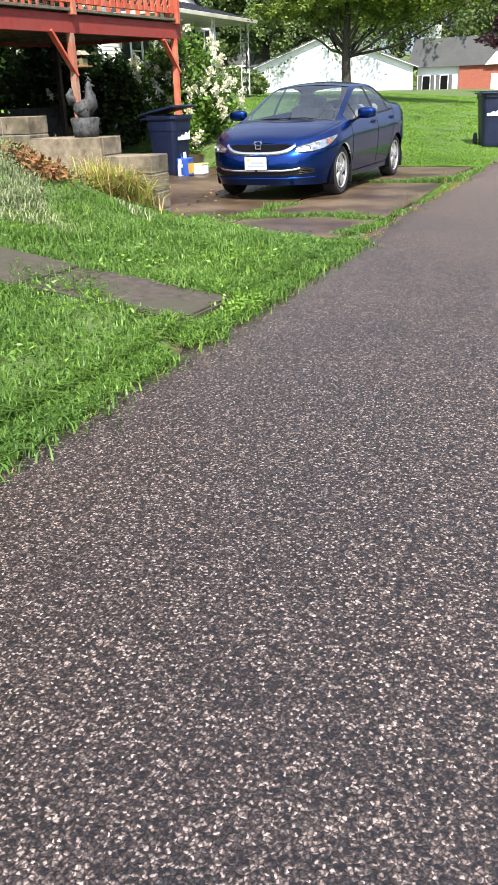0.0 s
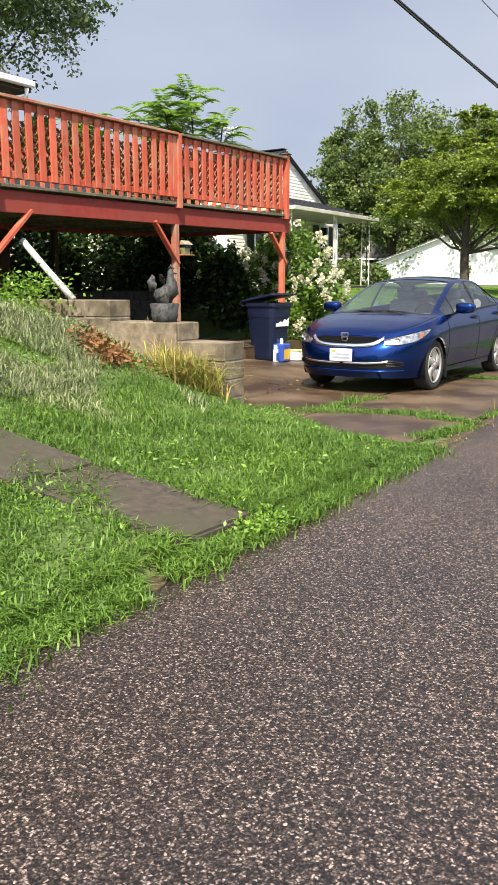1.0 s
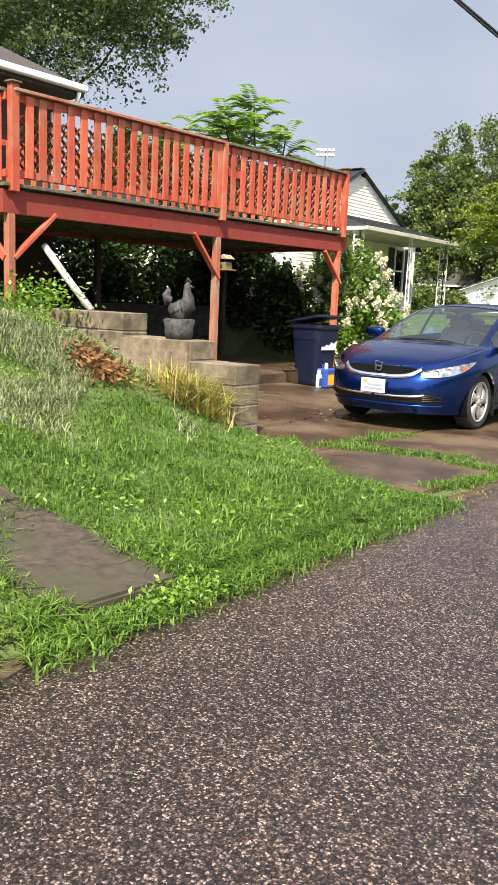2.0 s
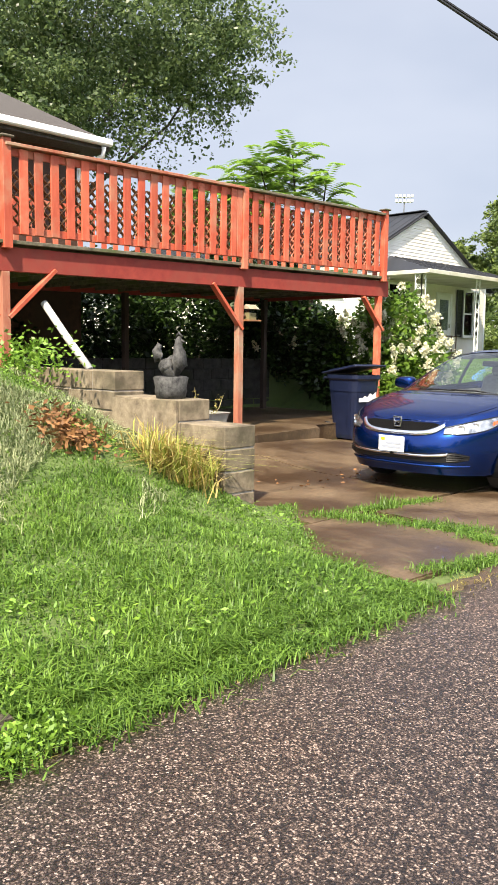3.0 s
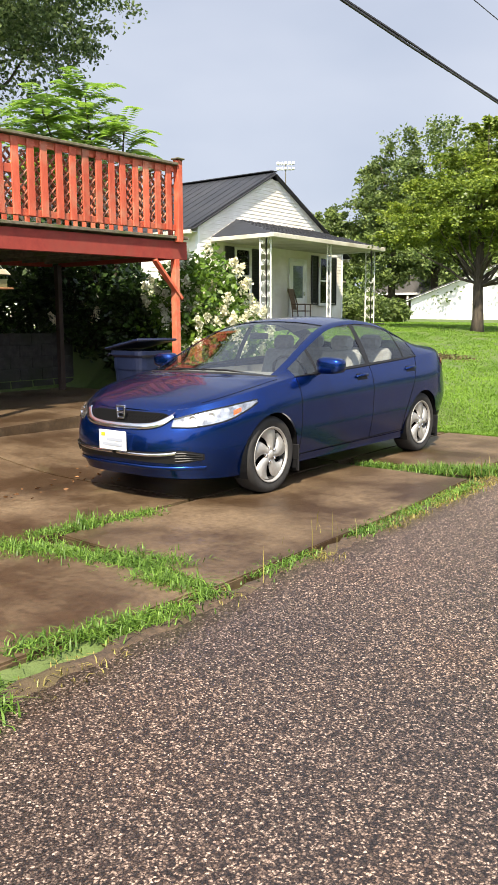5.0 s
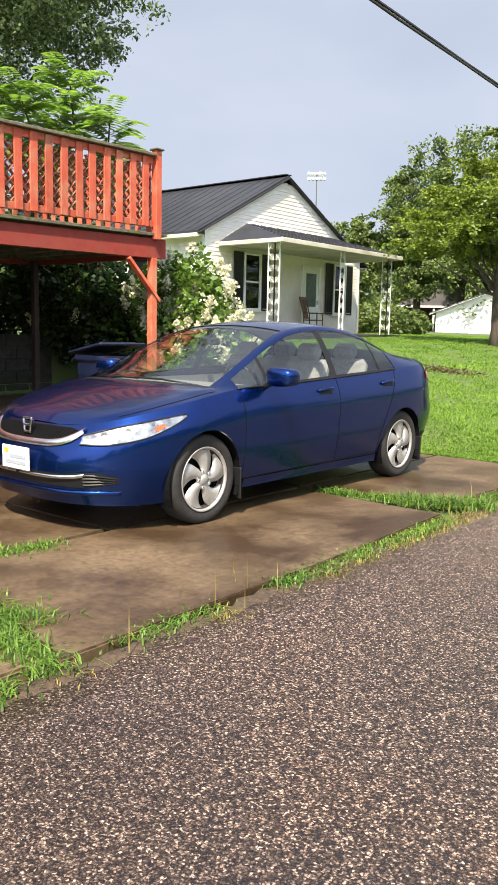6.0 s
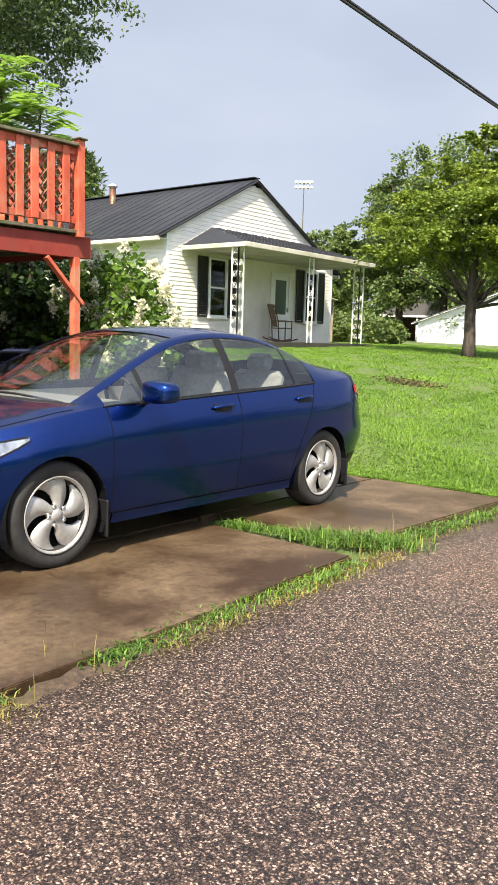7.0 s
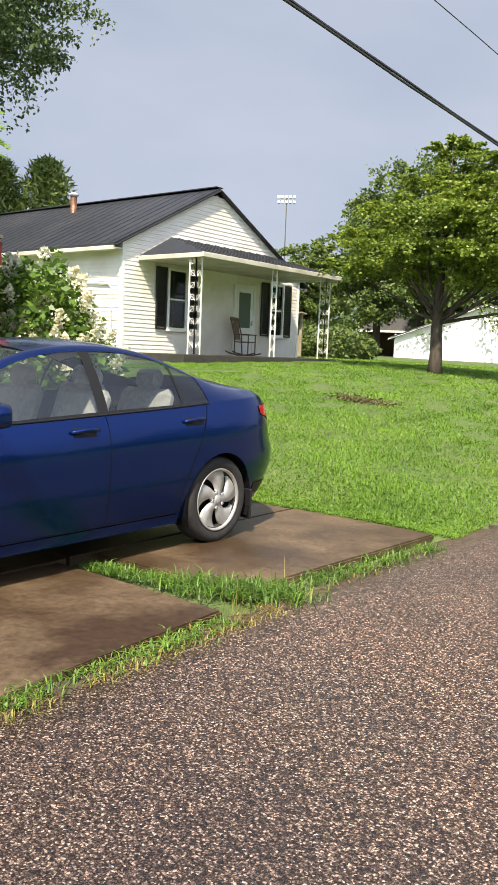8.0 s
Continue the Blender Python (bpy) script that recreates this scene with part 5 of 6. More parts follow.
part("print", new_box(plate_at + Vector((-0.12, -0.011, 0.03)), plate_at + Vector((-0.075, -0.0085, 0.058))), YELLOW, plate, "yellow mark")

# door shut lines, handles, mirror, sill, fuel flap edge
for side in (1, -1):
    for s_b, s_t in ((1.32, 1.30), (2.52, 2.52), (3.34, 3.52)):
        bm = bmesh.new()
        pts = []
        for i in range(15):
            u = i / 14
            s = s_b + (s_t - s_b) * u
            if s_b == 3.34:
                s = 3.20 + 0.26 * max(0, u - 0.25) / 0.75 if u > 0.25 else 3.20 - 0.08 * (0.25 - u)
            pts.append(side_point(t_of(s), 0.08 + 0.91 * u, side, 0.0008))
        tube(bm, pts, 0.0026, 4, False)
        part("shut_line", bm, DARK, car)
    bm = tube(bmesh.new(), [side_point(t_of(s), 0.075, side, 0.001) for s in np.linspace(1.3, 3.2, 24)], 0.0035, 4, False)
    part("shut_line", bm, DARK, car)
    bm = tube(bmesh.new(), [side_point(t_of(s), 1.0, side, 0.004) for s in np.linspace(1.28, 3.49, 40)], 0.006, 6)
    part("belt_moulding", bm, CAR_BLACK, car, smooth=True)
    for sh in (2.33, 3.29):
        t = t_of(sh)
        zc = 0.868 + 0.03 * (sh - 2.2)
        # flat black patch painted in for the shaded hollow behind the handle
        bowl = side_patch([t_of(sh + d) for d in np.linspace(-0.085, 0.085, 9)], lambda tt: zc - 0.028, lambda tt: zc + 0.028, 3, side, 0.002)
        part("handle_shade_patch", bowl, CAR_BLACK, car, smooth=True)
        pts = [side_point(t_of(sh + d), v_of(t, zc + 0.006), side, 0.006 + 0.03 * math.sin(math.pi * (d + 0.11) / 0.22)) for d in np.linspace(-0.11, 0.11, 11)]
        part("door_handle", tube(bmesh.new(), pts, [0.009, 0.013, 0.015, 0.016, 0.016, 0.016, 0.016, 0.016, 0.015, 0.013, 0.009], 8), PAINT, car, "body-coloured door handle", True)
    # mirror
    base = side_point(t_of(1.60), 1.0, side, 0.0)
    bm = bmesh.new()
    bmesh.ops.create_uvsphere(bm, u_segments=20, v_segments=12, radius=1, matrix=Matrix.Translation(base + Vector((side * 0.165, 0.0, 0.075))) @ Matrix.Diagonal((0.125, 0.085, 0.072, 1)))
    mc = base + Vector((side * 0.165, 0.0, 0.075))
    for v in bm.verts:
        d = v.co - mc
        u = [d.x / 0.125, d.y / 0.085, d.z / 0.072]
        k = (sum(abs(q) ** 2 for q in u) ** 0.5 / (sum(abs(q) ** 4 for q in u) ** 0.25 or 1.0))
        v.co = mc + Vector((d.x * k, d.y * k, d.z * k * (1.0 - 0.18 * max(0, u[0] * side))))
        v.co.y = min(v.co.y, base.y + 0.045)
    mir = part("door_mirror", bm, PAINT, car, "dark blue door mirror", True)
    part("mirror_glass", new_box(base + Vector((side * 0.165 - 0.105, 0.046, 0.03)), base + Vector((side * 0.165 + 0.105, 0.05, 0.125)), 0.0), CHROME, mir)
    part("mirror_foot", beam(bmesh.new(), base + Vector((-side * 0.01, 0.0, -0.005)), base + Vector((side * 0.11, 0.01, 0.045)), 0.06, 0.035, (0, 0, 1), 0.008), CAR_BLACK, mir)
    # tail lamp wrapping the corner
    ta, tb = t_of(4.10), t_of(4.50)
    tl = part("tail_lamp", side_patch(list(np.linspace(ta, tb + 0.02, 14)), curve([(ta, 0.93), (tb, 0.80), (tb + 0.03, 0.80)]), curve([(ta, 0.985), (tb, 1.0), (tb + 0.03, 1.0)]), 6, side, 0.006), TAIL_RED, car, "red tail lamp", True)
    # darker lower part of the rear bumper
    part("bumper_insert", side_patch(list(np.linspace(t_of(4.02), 1.0, 16)), lambda t: 0.31, lambda t: 0.40, 3, side, 0.004), CAR_BLACK, car, smooth=True)
    part("sill_cover", side_patch([t_of(s) for s in np.linspace(1.34, 3.18, 30)], lambda t: sill_z(2) - 0.02, lambda t: sill_z(2) + 0.045, 3, side, 0.006), PAINT, car, smooth=True)
# bonnet edge line and wiper
for side in (1, -1):
    pts = []
    for s in np.linspace(0.35, 1.08, 16):
        sec = upper_section(float(s))
        pts.append(Vector((sec[3].x * side, sec[3].y, sec[3].z + 0.001)))
    part("shut_line", tube(bmesh.new(), pts, 0.0018, 4, False), DARK, car)
for y0, y1 in ((0.58, 0.0), (0.04, -0.5)):
    part("wiper", tube(bmesh.new(), [(y0, 1.03 + 0.36 * y0 * y0, 0.972 - 0.10 * y0 * y0), ((y0 + y1) / 2, 1.04, 0.975), (y1, 1.03 + 0.36 * y1 * y1, 0.978 - 0.10 * y1 * y1)], 0.008, 6), CAR_BLACK, car)
# cabin
part("dashboard", new_box((-0.68, 1.25, 0.62), (0.68, 1.72, 0.93), 0.08), DASH, car)
part("cabin_floor", new_box((-0.66, 1.3, 0.36), (0.66, 3.75, 0.46), 0.03), DASH, car)
part("parcel_shelf", new_box((-0.55, 3.40, 0.90), (0.55, 3.80, 0.95), 0.02), DARK, car)
for x in (-0.36, 0.36):
    for y, wid in ((2.15, 0.24), (2.72, 0.27)):
        st = part("seat", new_box((x - wid, y, 0.44), (x + wid, y + 0.48, 0.60), 0.05), SEAT, car, "grey cloth seat")
        part("backrest", beam(bmesh.new(), (x, y + 0.42, 0.55), (x, y + 0.62, 1.10), wid * 1.9, 0.13, (0, 1, 0), 0.05), SEAT, st)
        part("headrest", beam(bmesh.new(), (x, y + 0.60, 1.09), (x, y + 0.63, 1.24), 0.25, 0.10, (0, 1, 0), 0.04), SEAT, st)
bm = bmesh.new()
ring = [(0.36 + 0.185 * math.cos(a), 1.86 - 0.07 * math.sin(a), 0.90 + 0.17 * math.sin(a)) for a in [i * 2 * math.pi / 20 for i in range(21)]]
tube(bm, ring, 0.015, 6, False)
part("steering_wheel", bm, CAR_BLACK, car, smooth=True)
part("inner_mirror", new_box((-0.11, 1.84, 1.22), (0.11, 1.87, 1.28), 0.012), CAR_BLACK, car)


# ---- grass ----
rng = np.random.default_rng(11)


def edge_off(y):
    return np.interp(y, [1, 4, 7, 11, 14.5, 16], [0.10, 0.06, 0.03, -0.08, -0.10, 0.06])


def on_path(x, y):
    return (x < -1.84) & (x > -5.6) & (y > 3.84 + 0.15 * (-1.85 - x) + 0.04 * np.sin(x * 9)) & (y < 4.41 + 0.03 * np.sin(x * 7 + 1)) & ~((x < -2.5) & (rng.random(len(x)) < np.interp(x, [-4.2, -2.5], [0.75, 0.12])))


def clumpy(x, y, f=1.0):
    return 0.5 + 0.5 * np.sin(x * 4.1 * f + 2 * np.sin(y * 3.3 * f)) * np.cos(y * 4.7 * f + 1.5 * np.sin(x * 2.9 * f))


def stuff(name, me, label, category="grass"):
    return tagged(part(name, me, None), label, category, kind="stuff")


n = 185000
x = rng.uniform(-8.2, -1.56, n)
y = rng.uniform(0.8, 9.0, n)
keep = (y < drive_south(x) + 0.05 * rng.normal(size=n)) & ((x > -4.1) | (y < 7.84)) & (x < ROAD_EDGE + edge_off(y) + 0.10 + 0.07 * rng.normal(size=n)) & ~on_path(x, y)
x, y = x[keep], y[keep]
c = clumpy(x, y)
h = (0.035 + 0.06 * c) * np.interp(y, [6.7, 7.4], [1.0, 0.55]) * np.interp(x, [-5.6, -3.8], [0.5, 1.0])
stuff("bank_grass", blades(x, y, land(x, y), h, 0.009, rng, GRASS, 1.45), "lush uncut green grass on the bank", "grass")
# a thicker fringe where the bank meets the asphalt
n = 30000
y = rng.uniform(0.6, 7.05, n)
x = ROAD_EDGE + edge_off(y) - 0.10 + 0.10 * rng.normal(size=n)
keep = ~on_path(x, y) & (clumpy(x, y, 1.1) > 0.12)
x, y = x[keep], y[keep]
stuff("edge_grass", blades(x, y, np.maximum(land(x, y), 0.015), 0.045 + 0.03 * clumpy(x, y, 0.7), 0.009, rng, GRASS, 1.5), "thick green grass hanging over the asphalt edge", "grass")
# broad weeds in the bank and along the path
n = 4200
x = rng.uniform(-7.9, -1.9, n)
y = rng.uniform(1.2, 7.8, n)
keep = (y < drive_south(x) - 0.1) & ~on_path(x, y) & (clumpy(x, y, 0.6) > 0.55)
x, y = x[keep], y[keep]
pts = np.repeat(np.stack([x, y, land(x, y) + 0.045], 1), 4, 0) + rng.normal(0, 0.03, (len(x) * 4, 3))
stuff("bank_weeds", leaves(pts, 0.036, rng, WEED, -0.3, 2.6, 0.5), "broad-leaved weeds among the grass", "weed")
# bright tuft at the foot of the path
pts = np.array([-1.72, 4.34, 0.07]) + rng.normal(0, 1, (520, 3)) * np.array([0.06, 0.12, 0.03])
stuff("path_weeds", leaves(pts, 0.03, rng, WEED, -0.4, 2.0, 0.6), "bright green weeds at the foot of the path", "weed")
# pale cut grass lying on the upper bank
n = 42000
x = rng.uniform(-7.6, -3.3, n)
y = rng.uniform(4.6, 7.7, n)
keep = (clumpy(x, y, 0.55) > 0.45) & (y < drive_south(x) - 0.5) & (rng.random(n) < smooth01((-3.4 - x) / 1.5)) & ~((x > -4.9) & (y > 6.9))
x, y = x[keep], y[keep]
HAY = leaf_material("grey green cut grass", (0.14, 0.17, 0.08), (0.38, 0.42, 0.25), 0.7, 0.2)
stuff("cut_grass", blades(x, y, land(x, y) + 0.035, 0.075, 0.0075, rng, HAY, 1.7), "pale cut grass lying on the bank", "grass")
# brown patch
n = 700
x, y = rng.normal(-4.98, 0.15, n), rng.normal(6.66, 0.13, n)
stuff("dead_weeds", leaves(np.stack([x, y, land(x, y) + rng.uniform(0.04, 0.14, n)], 1), 0.07, rng, DEADLEAF, 0.0, 2.5, 0.6), "withered brown weeds on the bank", "weed")

# grass in the joints of the driveway and along its edge
xs, ys, hs = [], [], []
def strip(n, x0, x1, y0, y1, wid, h):
    u = rng.random(n)
    u = u[clumpy(x0 * 3 + u * 5, y0 + u * 4, 0.9) > 0.28]
    n = len(u)
    xs.append(x0 + (x1 - x0) * u + rng.normal(0, wid, n))
    ys.append(y0 + (y1 - y0) * u + rng.normal(0, wid, n))
    hs.append(np.full(n, h) * rng.uniform(0.6, 1.2, n))
strip(int(2300 * 1.15), -3.65, -2.35, 8.25, 8.68, 0.085, 0.06)
strip(int(1200 * 1.15), -3.55, -3.35, 8.6, 9.6, 0.06, 0.05)
strip(int(1000 * 1.15), -2.35, -1.85, 8.45, 8.42, 0.06, 0.06)
strip(int(1100 * 1.15), -2.05, -1.83, 7.35, 8.2, 0.055, 0.055)
strip(int(700 * 1.15), -3.2, -2.5, 12.2, 12.33, 0.04, 0.06)
strip(int(1900 * 1.15), -2.45, -1.88, 12.35, 12.6, 0.085, 0.085)
strip(int(850 * 1.15), -1.98, -1.85, 12.9, 14.4, 0.06, 0.055)
for a in np.arange(8.75, 12.2, 0.23):
    if rng.random() < 0.85:
        strip(int(rng.integers(90, 360)), -1.89, -1.89, a, a + 0.26, 0.05, 0.034)
x, y, h = np.concatenate(xs), np.concatenate(ys), np.concatenate(hs)
stuff("joint_grass", blades(x, y, np.full(len(x), 0.02), h, 0.008, rng, GRASS, 1.5), "grass growing in the joints of the driveway", "grass")
n = 3600
y = np.where(rng.random(n) < 0.5, rng.uniform(8.6, 12.4, n), rng.uniform(1.5, 15.0, n))
x = ROAD_EDGE + edge_off(y) - 0.01 + 0.065 * rng.normal(size=n)
keep = clumpy(x * 0 + 3, y, 0.8) > 0.45
x, y = x[keep], y[keep]
stuff("dry_grass", blades(x, y, np.maximum(land(x, y), 0.01), 0.032, 0.006, rng, GRASS_DRY, 1.5), "dry yellow grass along the asphalt edge", "grass")
# a sprig standing in the joint before the car
sx, sy = rng.normal(-3.42, 0.05, 90), rng.normal(8.95, 0.06, 90)
stuff("joint_sprig", blades(sx, sy, np.full(90, 0.02), 0.12, 0.010, rng, GRASS, 0.6), "taller sprig of grass in the driveway joint", "grass")
# seed stalks
n = 34
x, y = rng.normal(-2.0, 0.12, n), np.concatenate([rng.normal(9.6, 0.3, 10), rng.normal(12.5, 0.25, 24)])
stuff("seed_stalks", blades(x, y, np.full(n, 0.03), 0.17, 0.004, rng, GRASS_DRY, 0.35), "thin seed stalks beside the slabs", "grass")

# mown lawn to the north
n = 250000
v = rng.random(n)
y = 14.8 + 26 * v ** 1.9
x = -1.75 - rng.random(n) * (7 + (y - 14.8) * 0.55)
keep = (x < ROAD_EDGE - 0.05 + 0.06 * rng.normal(size=n)) & ~((x < -15.3) & (y > 23.9) & (y < 31.8)) & ~((x < -13.1) & (y > 23.9) & (y < 31.8)) & ~((x < -7.2) & (y < 15.2))
x, y = x[keep], y[keep]
stuff("lawn_grass", blades(x, y, land(x, y), 0.03 + 0.025 * clumpy(x, y, 0.5), 0.009 + 0.0011 * (y - 14), rng, GRASS_SHORT, 1.1), "mown bright green lawn", "grass")

# ornamental grass beside the wall
pts_x, pts_y = rng.normal(-4.6, 0.16, 1000), rng.normal(7.5, 0.11, 1000)
clump = thing("grass_clump", "arching yellow-green ornamental grass beside the wall", "plant", (0, 0, 0))
part("green_foliage", blades(pts_x[:480], pts_y[:480], land(pts_x[:480], np.minimum(pts_y[:480], 7.8)) + 0.02, 0.32, 0.014, rng, CLUMP, 1.45), None, clump)
part("dry_foliage", blades(pts_x[480:], pts_y[480:], land(pts_x[480:], np.minimum(pts_y[480:], 7.8)) + 0.02, 0.33, 0.013, rng, CLUMP_DRY, 1.4), None, clump)


# ---- trees ----
def limb_points(a, b, rng, n=6, wander=0.12):
    a, b = np.array(a, float), np.array(b, float)
    L = np.linalg.norm(b - a)
    out = []
    for i in range(n):
        u = i / (n - 1)
        out.append(tuple(a + (b - a) * u + np.array([0, 0, -0.08 * L * math.sin(math.pi * u)]) + rng.normal(0, wander * L * 0.15, 3) * (0 < i < n - 1)))
    return out


def tree(name, label, base, height, trunk_r, fork, crowns, leaf_n, leaf_size, leaf_mat, rng, flat=0.5, droop=0.35, spread_z=0.35, limbs=7, aspect=1.7, category="tree", clump=75, limb_r=0.42, loose=0.4):
    """Trunk, limbs and a crown of leaf clumps; crowns are (x, y, z, rx, ry, rz) from the base."""
    t = thing(name, label, category, base)
    tr = bmesh.new()
    tube(tr, [(0, 0, -0.3), (0.03 * height * 0.1, 0, fork * 0.3), (-0.02, 0.03, fork * 0.7), (0, 0, fork), (0.05, 0.0, fork + (height - fork) * 0.45)], [trunk_r * 1.35, trunk_r, trunk_r * 0.9, trunk_r * 0.85, trunk_r * 0.35], 12)
    trunk = part("trunk", tr, BARK, t, smooth=True)
    ends = []
    for cx, cy, cz, rx, ry, rz in crowns:
        m = max(2, int(limbs * rx * ry / max(c[3] * c[4] for c in crowns)))
        for k in range(m):
            a = rng.uniform(0, 2 * math.pi)
            r = rng.uniform(0.35, 0.95)
            ends.append((cx + rx * r * math.cos(a), cy + ry * r * math.sin(a), cz + rz * rng.uniform(-0.5, 0.4)))
    for e in ends:
        lb = bmesh.new()
        s = fork * rng.uniform(0.8, 1.0) if rng.random() < 0.6 else fork + (height - fork) * 0.3
        pts = limb_points((0, 0, s), e, rng)
        tube(lb, pts, [trunk_r * limb_r * (1 - 0.82 * i / 5) for i in range(6)], 6)
        part("limb", lb, BARK, t, smooth=True)
    vol = np.array([c[3] * c[4] * c[5] for c in crowns]) ** 0.75
    P = []
    for (cx, cy, cz, rx, ry, rz), w in zip(crowns, vol / vol.sum()):
        m = int(leaf_n * w)
        k = max(10, int(m / clump))
        d = rng.normal(size=(k, 3))
        d /= np.linalg.norm(d, axis=1)[:, None]
        r = rng.uniform(0.45, 1.0, k) ** 0.6
        centres = d * r[:, None] * np.array([rx, ry, rz]) + np.array([cx, cy, cz])
        size = min(rx, ry) * rng.uniform(0.08, 0.17, k) * (clump / 75) ** (loose * 0.8)
        pick = rng.integers(0, k, m)
        # each clump is a spray that reaches outwards and hangs a little
        out = d * np.array([1, 1, 0.25]) + rng.normal(0, 0.35, (k, 3))
        out /= np.linalg.norm(out, axis=1)[:, None]
        u = rng.uniform(-1.3, 1.7, m)
        off = np.clip(rng.normal(size=(m, 3)), -1.6, 1.6) * size[pick][:, None] * np.array([0.5, 0.5, spread_z * 0.6]) * (1.25 - 0.35 * np.abs(u))[:, None]
        off += out[pick] * (u * size[pick] * 1.5)[:, None]
        off[:, 2] -= 0.28 * size[pick] * u ** 2
        P.append(centres[pick] + off)
    P = np.concatenate(P)
    part("crown", leaves(P, leaf_size, rng, leaf_mat, droop, aspect, flat), None, t)
    return t


dg = float(land(-9.07, 29.6))
tree("dogwood_tree", "spreading dogwood tree with layered yellow-green leaves on the lawn", (-9.07, 29.6, dg), 6.9, 0.17, 1.6,
     [(0.2, 0.2, 5.95, 0.7, 0.8, 0.22), (-0.2, 0.3, 5.25, 1.3, 1.2, 0.16), (1.5, 0.2, 5.45, 1.1, 1.2, 0.18), (-1.1, 0.2, 4.5, 1.4, 1.4, 0.16), (1.9, 0.0, 4.65, 1.7, 1.7, 0.18), (0.3, -0.8, 4.2, 1.7, 1.4, 0.15), (-1.9, 0.0, 3.75, 1.3, 1.4, 0.14), (2.6, -0.2, 3.85, 2.0, 1.8, 0.17), (-0.4, -0.9, 3.35, 1.8, 1.5, 0.14), (-1.7, -0.2, 2.9, 1.3, 1.3, 0.13), (2.1, 0.2, 3.05, 2.1, 1.8, 0.16), (0.6, 0.9, 2.7, 1.8, 1.6, 0.14), (3.9, 0.4, 3.3, 1.5, 1.5, 0.18)],
     96000, 0.10, DOGWOOD, np.random.default_rng(21), 0.2, 0.25, 0.12, 3, clump=150, limb_r=0.3)
tree("oak_tree", "tall old oak with drooping dark green boughs", (-38.0, 26.0, 1.2), 24, 0.55, 7,
     [(0, 0, 19, 9.5, 9.0, 5), (5.0, 3.0, 16, 6, 6, 3.2), (7.0, 5.0, 14.3, 3.6, 3.6, 2.2), (-2, -5, 15.5, 6, 6, 4), (1, 1, 12.0, 6.5, 6, 2.3), (-6, 0, 14, 6, 6, 4), (2, -7, 12.5, 4.5, 4.5, 3), (4, -3, 11.0, 4, 4, 2.0)],
     150000, 0.22, OAK, np.random.default_rng(22), 0.6, 0.5, 0.5, 8, clump=260, limb_r=0.34, loose=0.3)
# far woods behind the houses; from (37, -12) on, unseen trees added to darken reflections
WOOD_AT = [(-29.6, 63, 13.2, 3.7), (-26.5, 64, 15.0, 6.0), (-21, 66, 13.0, 6.5), (-35.2, 62, 9.2, 3.4), (-40, 60, 7.5, 5), (-15, 70, 14, 7), (-8, 74, 15, 7.5), (-46, 56, 7.0, 5.5), (-2, 80, 15, 8), (6, 84, 15, 8), (-30, 78, 15, 8), (-55, 62, 11, 7), (37, -12, 11, 6), (40, -2, 12, 6.5), (36, 8, 10, 6), (41, 16, 11, 7), (37, 26, 12, 6.5), (40, 36, 12, 7), (30, 48, 12, 6.5), (34, -24, 12, 7), (4, -40, 12, 7), (-8, -42, 11, 7)]
for i, (tx, ty, th, cr) in enumerate(WOOD_AT):
    g = np.random.default_rng(40 + i)
    wt = tree("woodland_tree", "full green woodland tree behind the houses", (tx, ty, float(land(tx, ty))), th, 0.3, th * 0.25,
         [(0, 0, th * 0.78, cr * 0.6, cr * 0.6, th * 0.2), (cr * 0.35, -1, th * 0.55, cr * 0.65, cr * 0.65, th * 0.2), (-cr * 0.4, 0, th * 0.55, cr * 0.6, cr * 0.65, th * 0.2), (0, -1.5, th * 0.36, cr * 0.8, cr * 0.7, th * 0.18)],
         26000 if i < 12 else 9000, 0.27 if i < 12 else 0.45, WOODS, g, 0.7, 0.2, 0.8, 4, clump=190 if i < 12 else 75)
    wt["group"] = "woodland trees"
# the far edge of the woods, all round the horizon
def far_woods():
    g = np.random.default_rng(77)
    a = g.uniform(0, 2 * math.pi, 26000)
    r = g.uniform(120, 190, 26000)
    X, Y = -5 + r * np.cos(a), 10 + r * np.sin(a)
    top = 8 + 4 * np.sin(a * 13) + 2.5 * np.sin(a * 37 + 1)
    Z = land(X, Y) + g.random(26000) ** 0.7 * top
    return leaves(np.stack([X, Y, Z], 1), 2.4, g, WOODS, 0.2, 1.4, 0.8)
stuff("far_woods", far_woods(), "distant wooded skyline round the valley", "woods")
for i, (tx, ty, th) in enumerate(((-31.0, 33.6, 9.9), (-32.9, 32.3, 9.9), (-34.6, 33.0, 9.0))):
    g = np.random.default_rng(60 + i)
    tr = thing("conifer", "bushy yellow-green conifer behind the white house", "tree", (tx, ty, 1.3), group="conifers")
    part("trunk", tube(bmesh.new(), [(0, 0, -0.2), (0, 0, th * 0.9 - 1.3)], [0.16, 0.03], 8), BARK, tr)
    m = 8000
    zz = g.uniform(0.08, 1, m)
    rr = (1 - zz) ** 0.38 * 2.3 * (0.2 + 0.8 * g.random(m))
    aa = g.uniform(0, 2 * math.pi, m)
    part("crown", leaves(np.stack([rr * np.cos(aa), rr * np.sin(aa), zz * (th - 1.3) + 0.25 * rr], 1), 0.34, g, CONIFER, -0.5, 3.5, 0.9), None, tr)
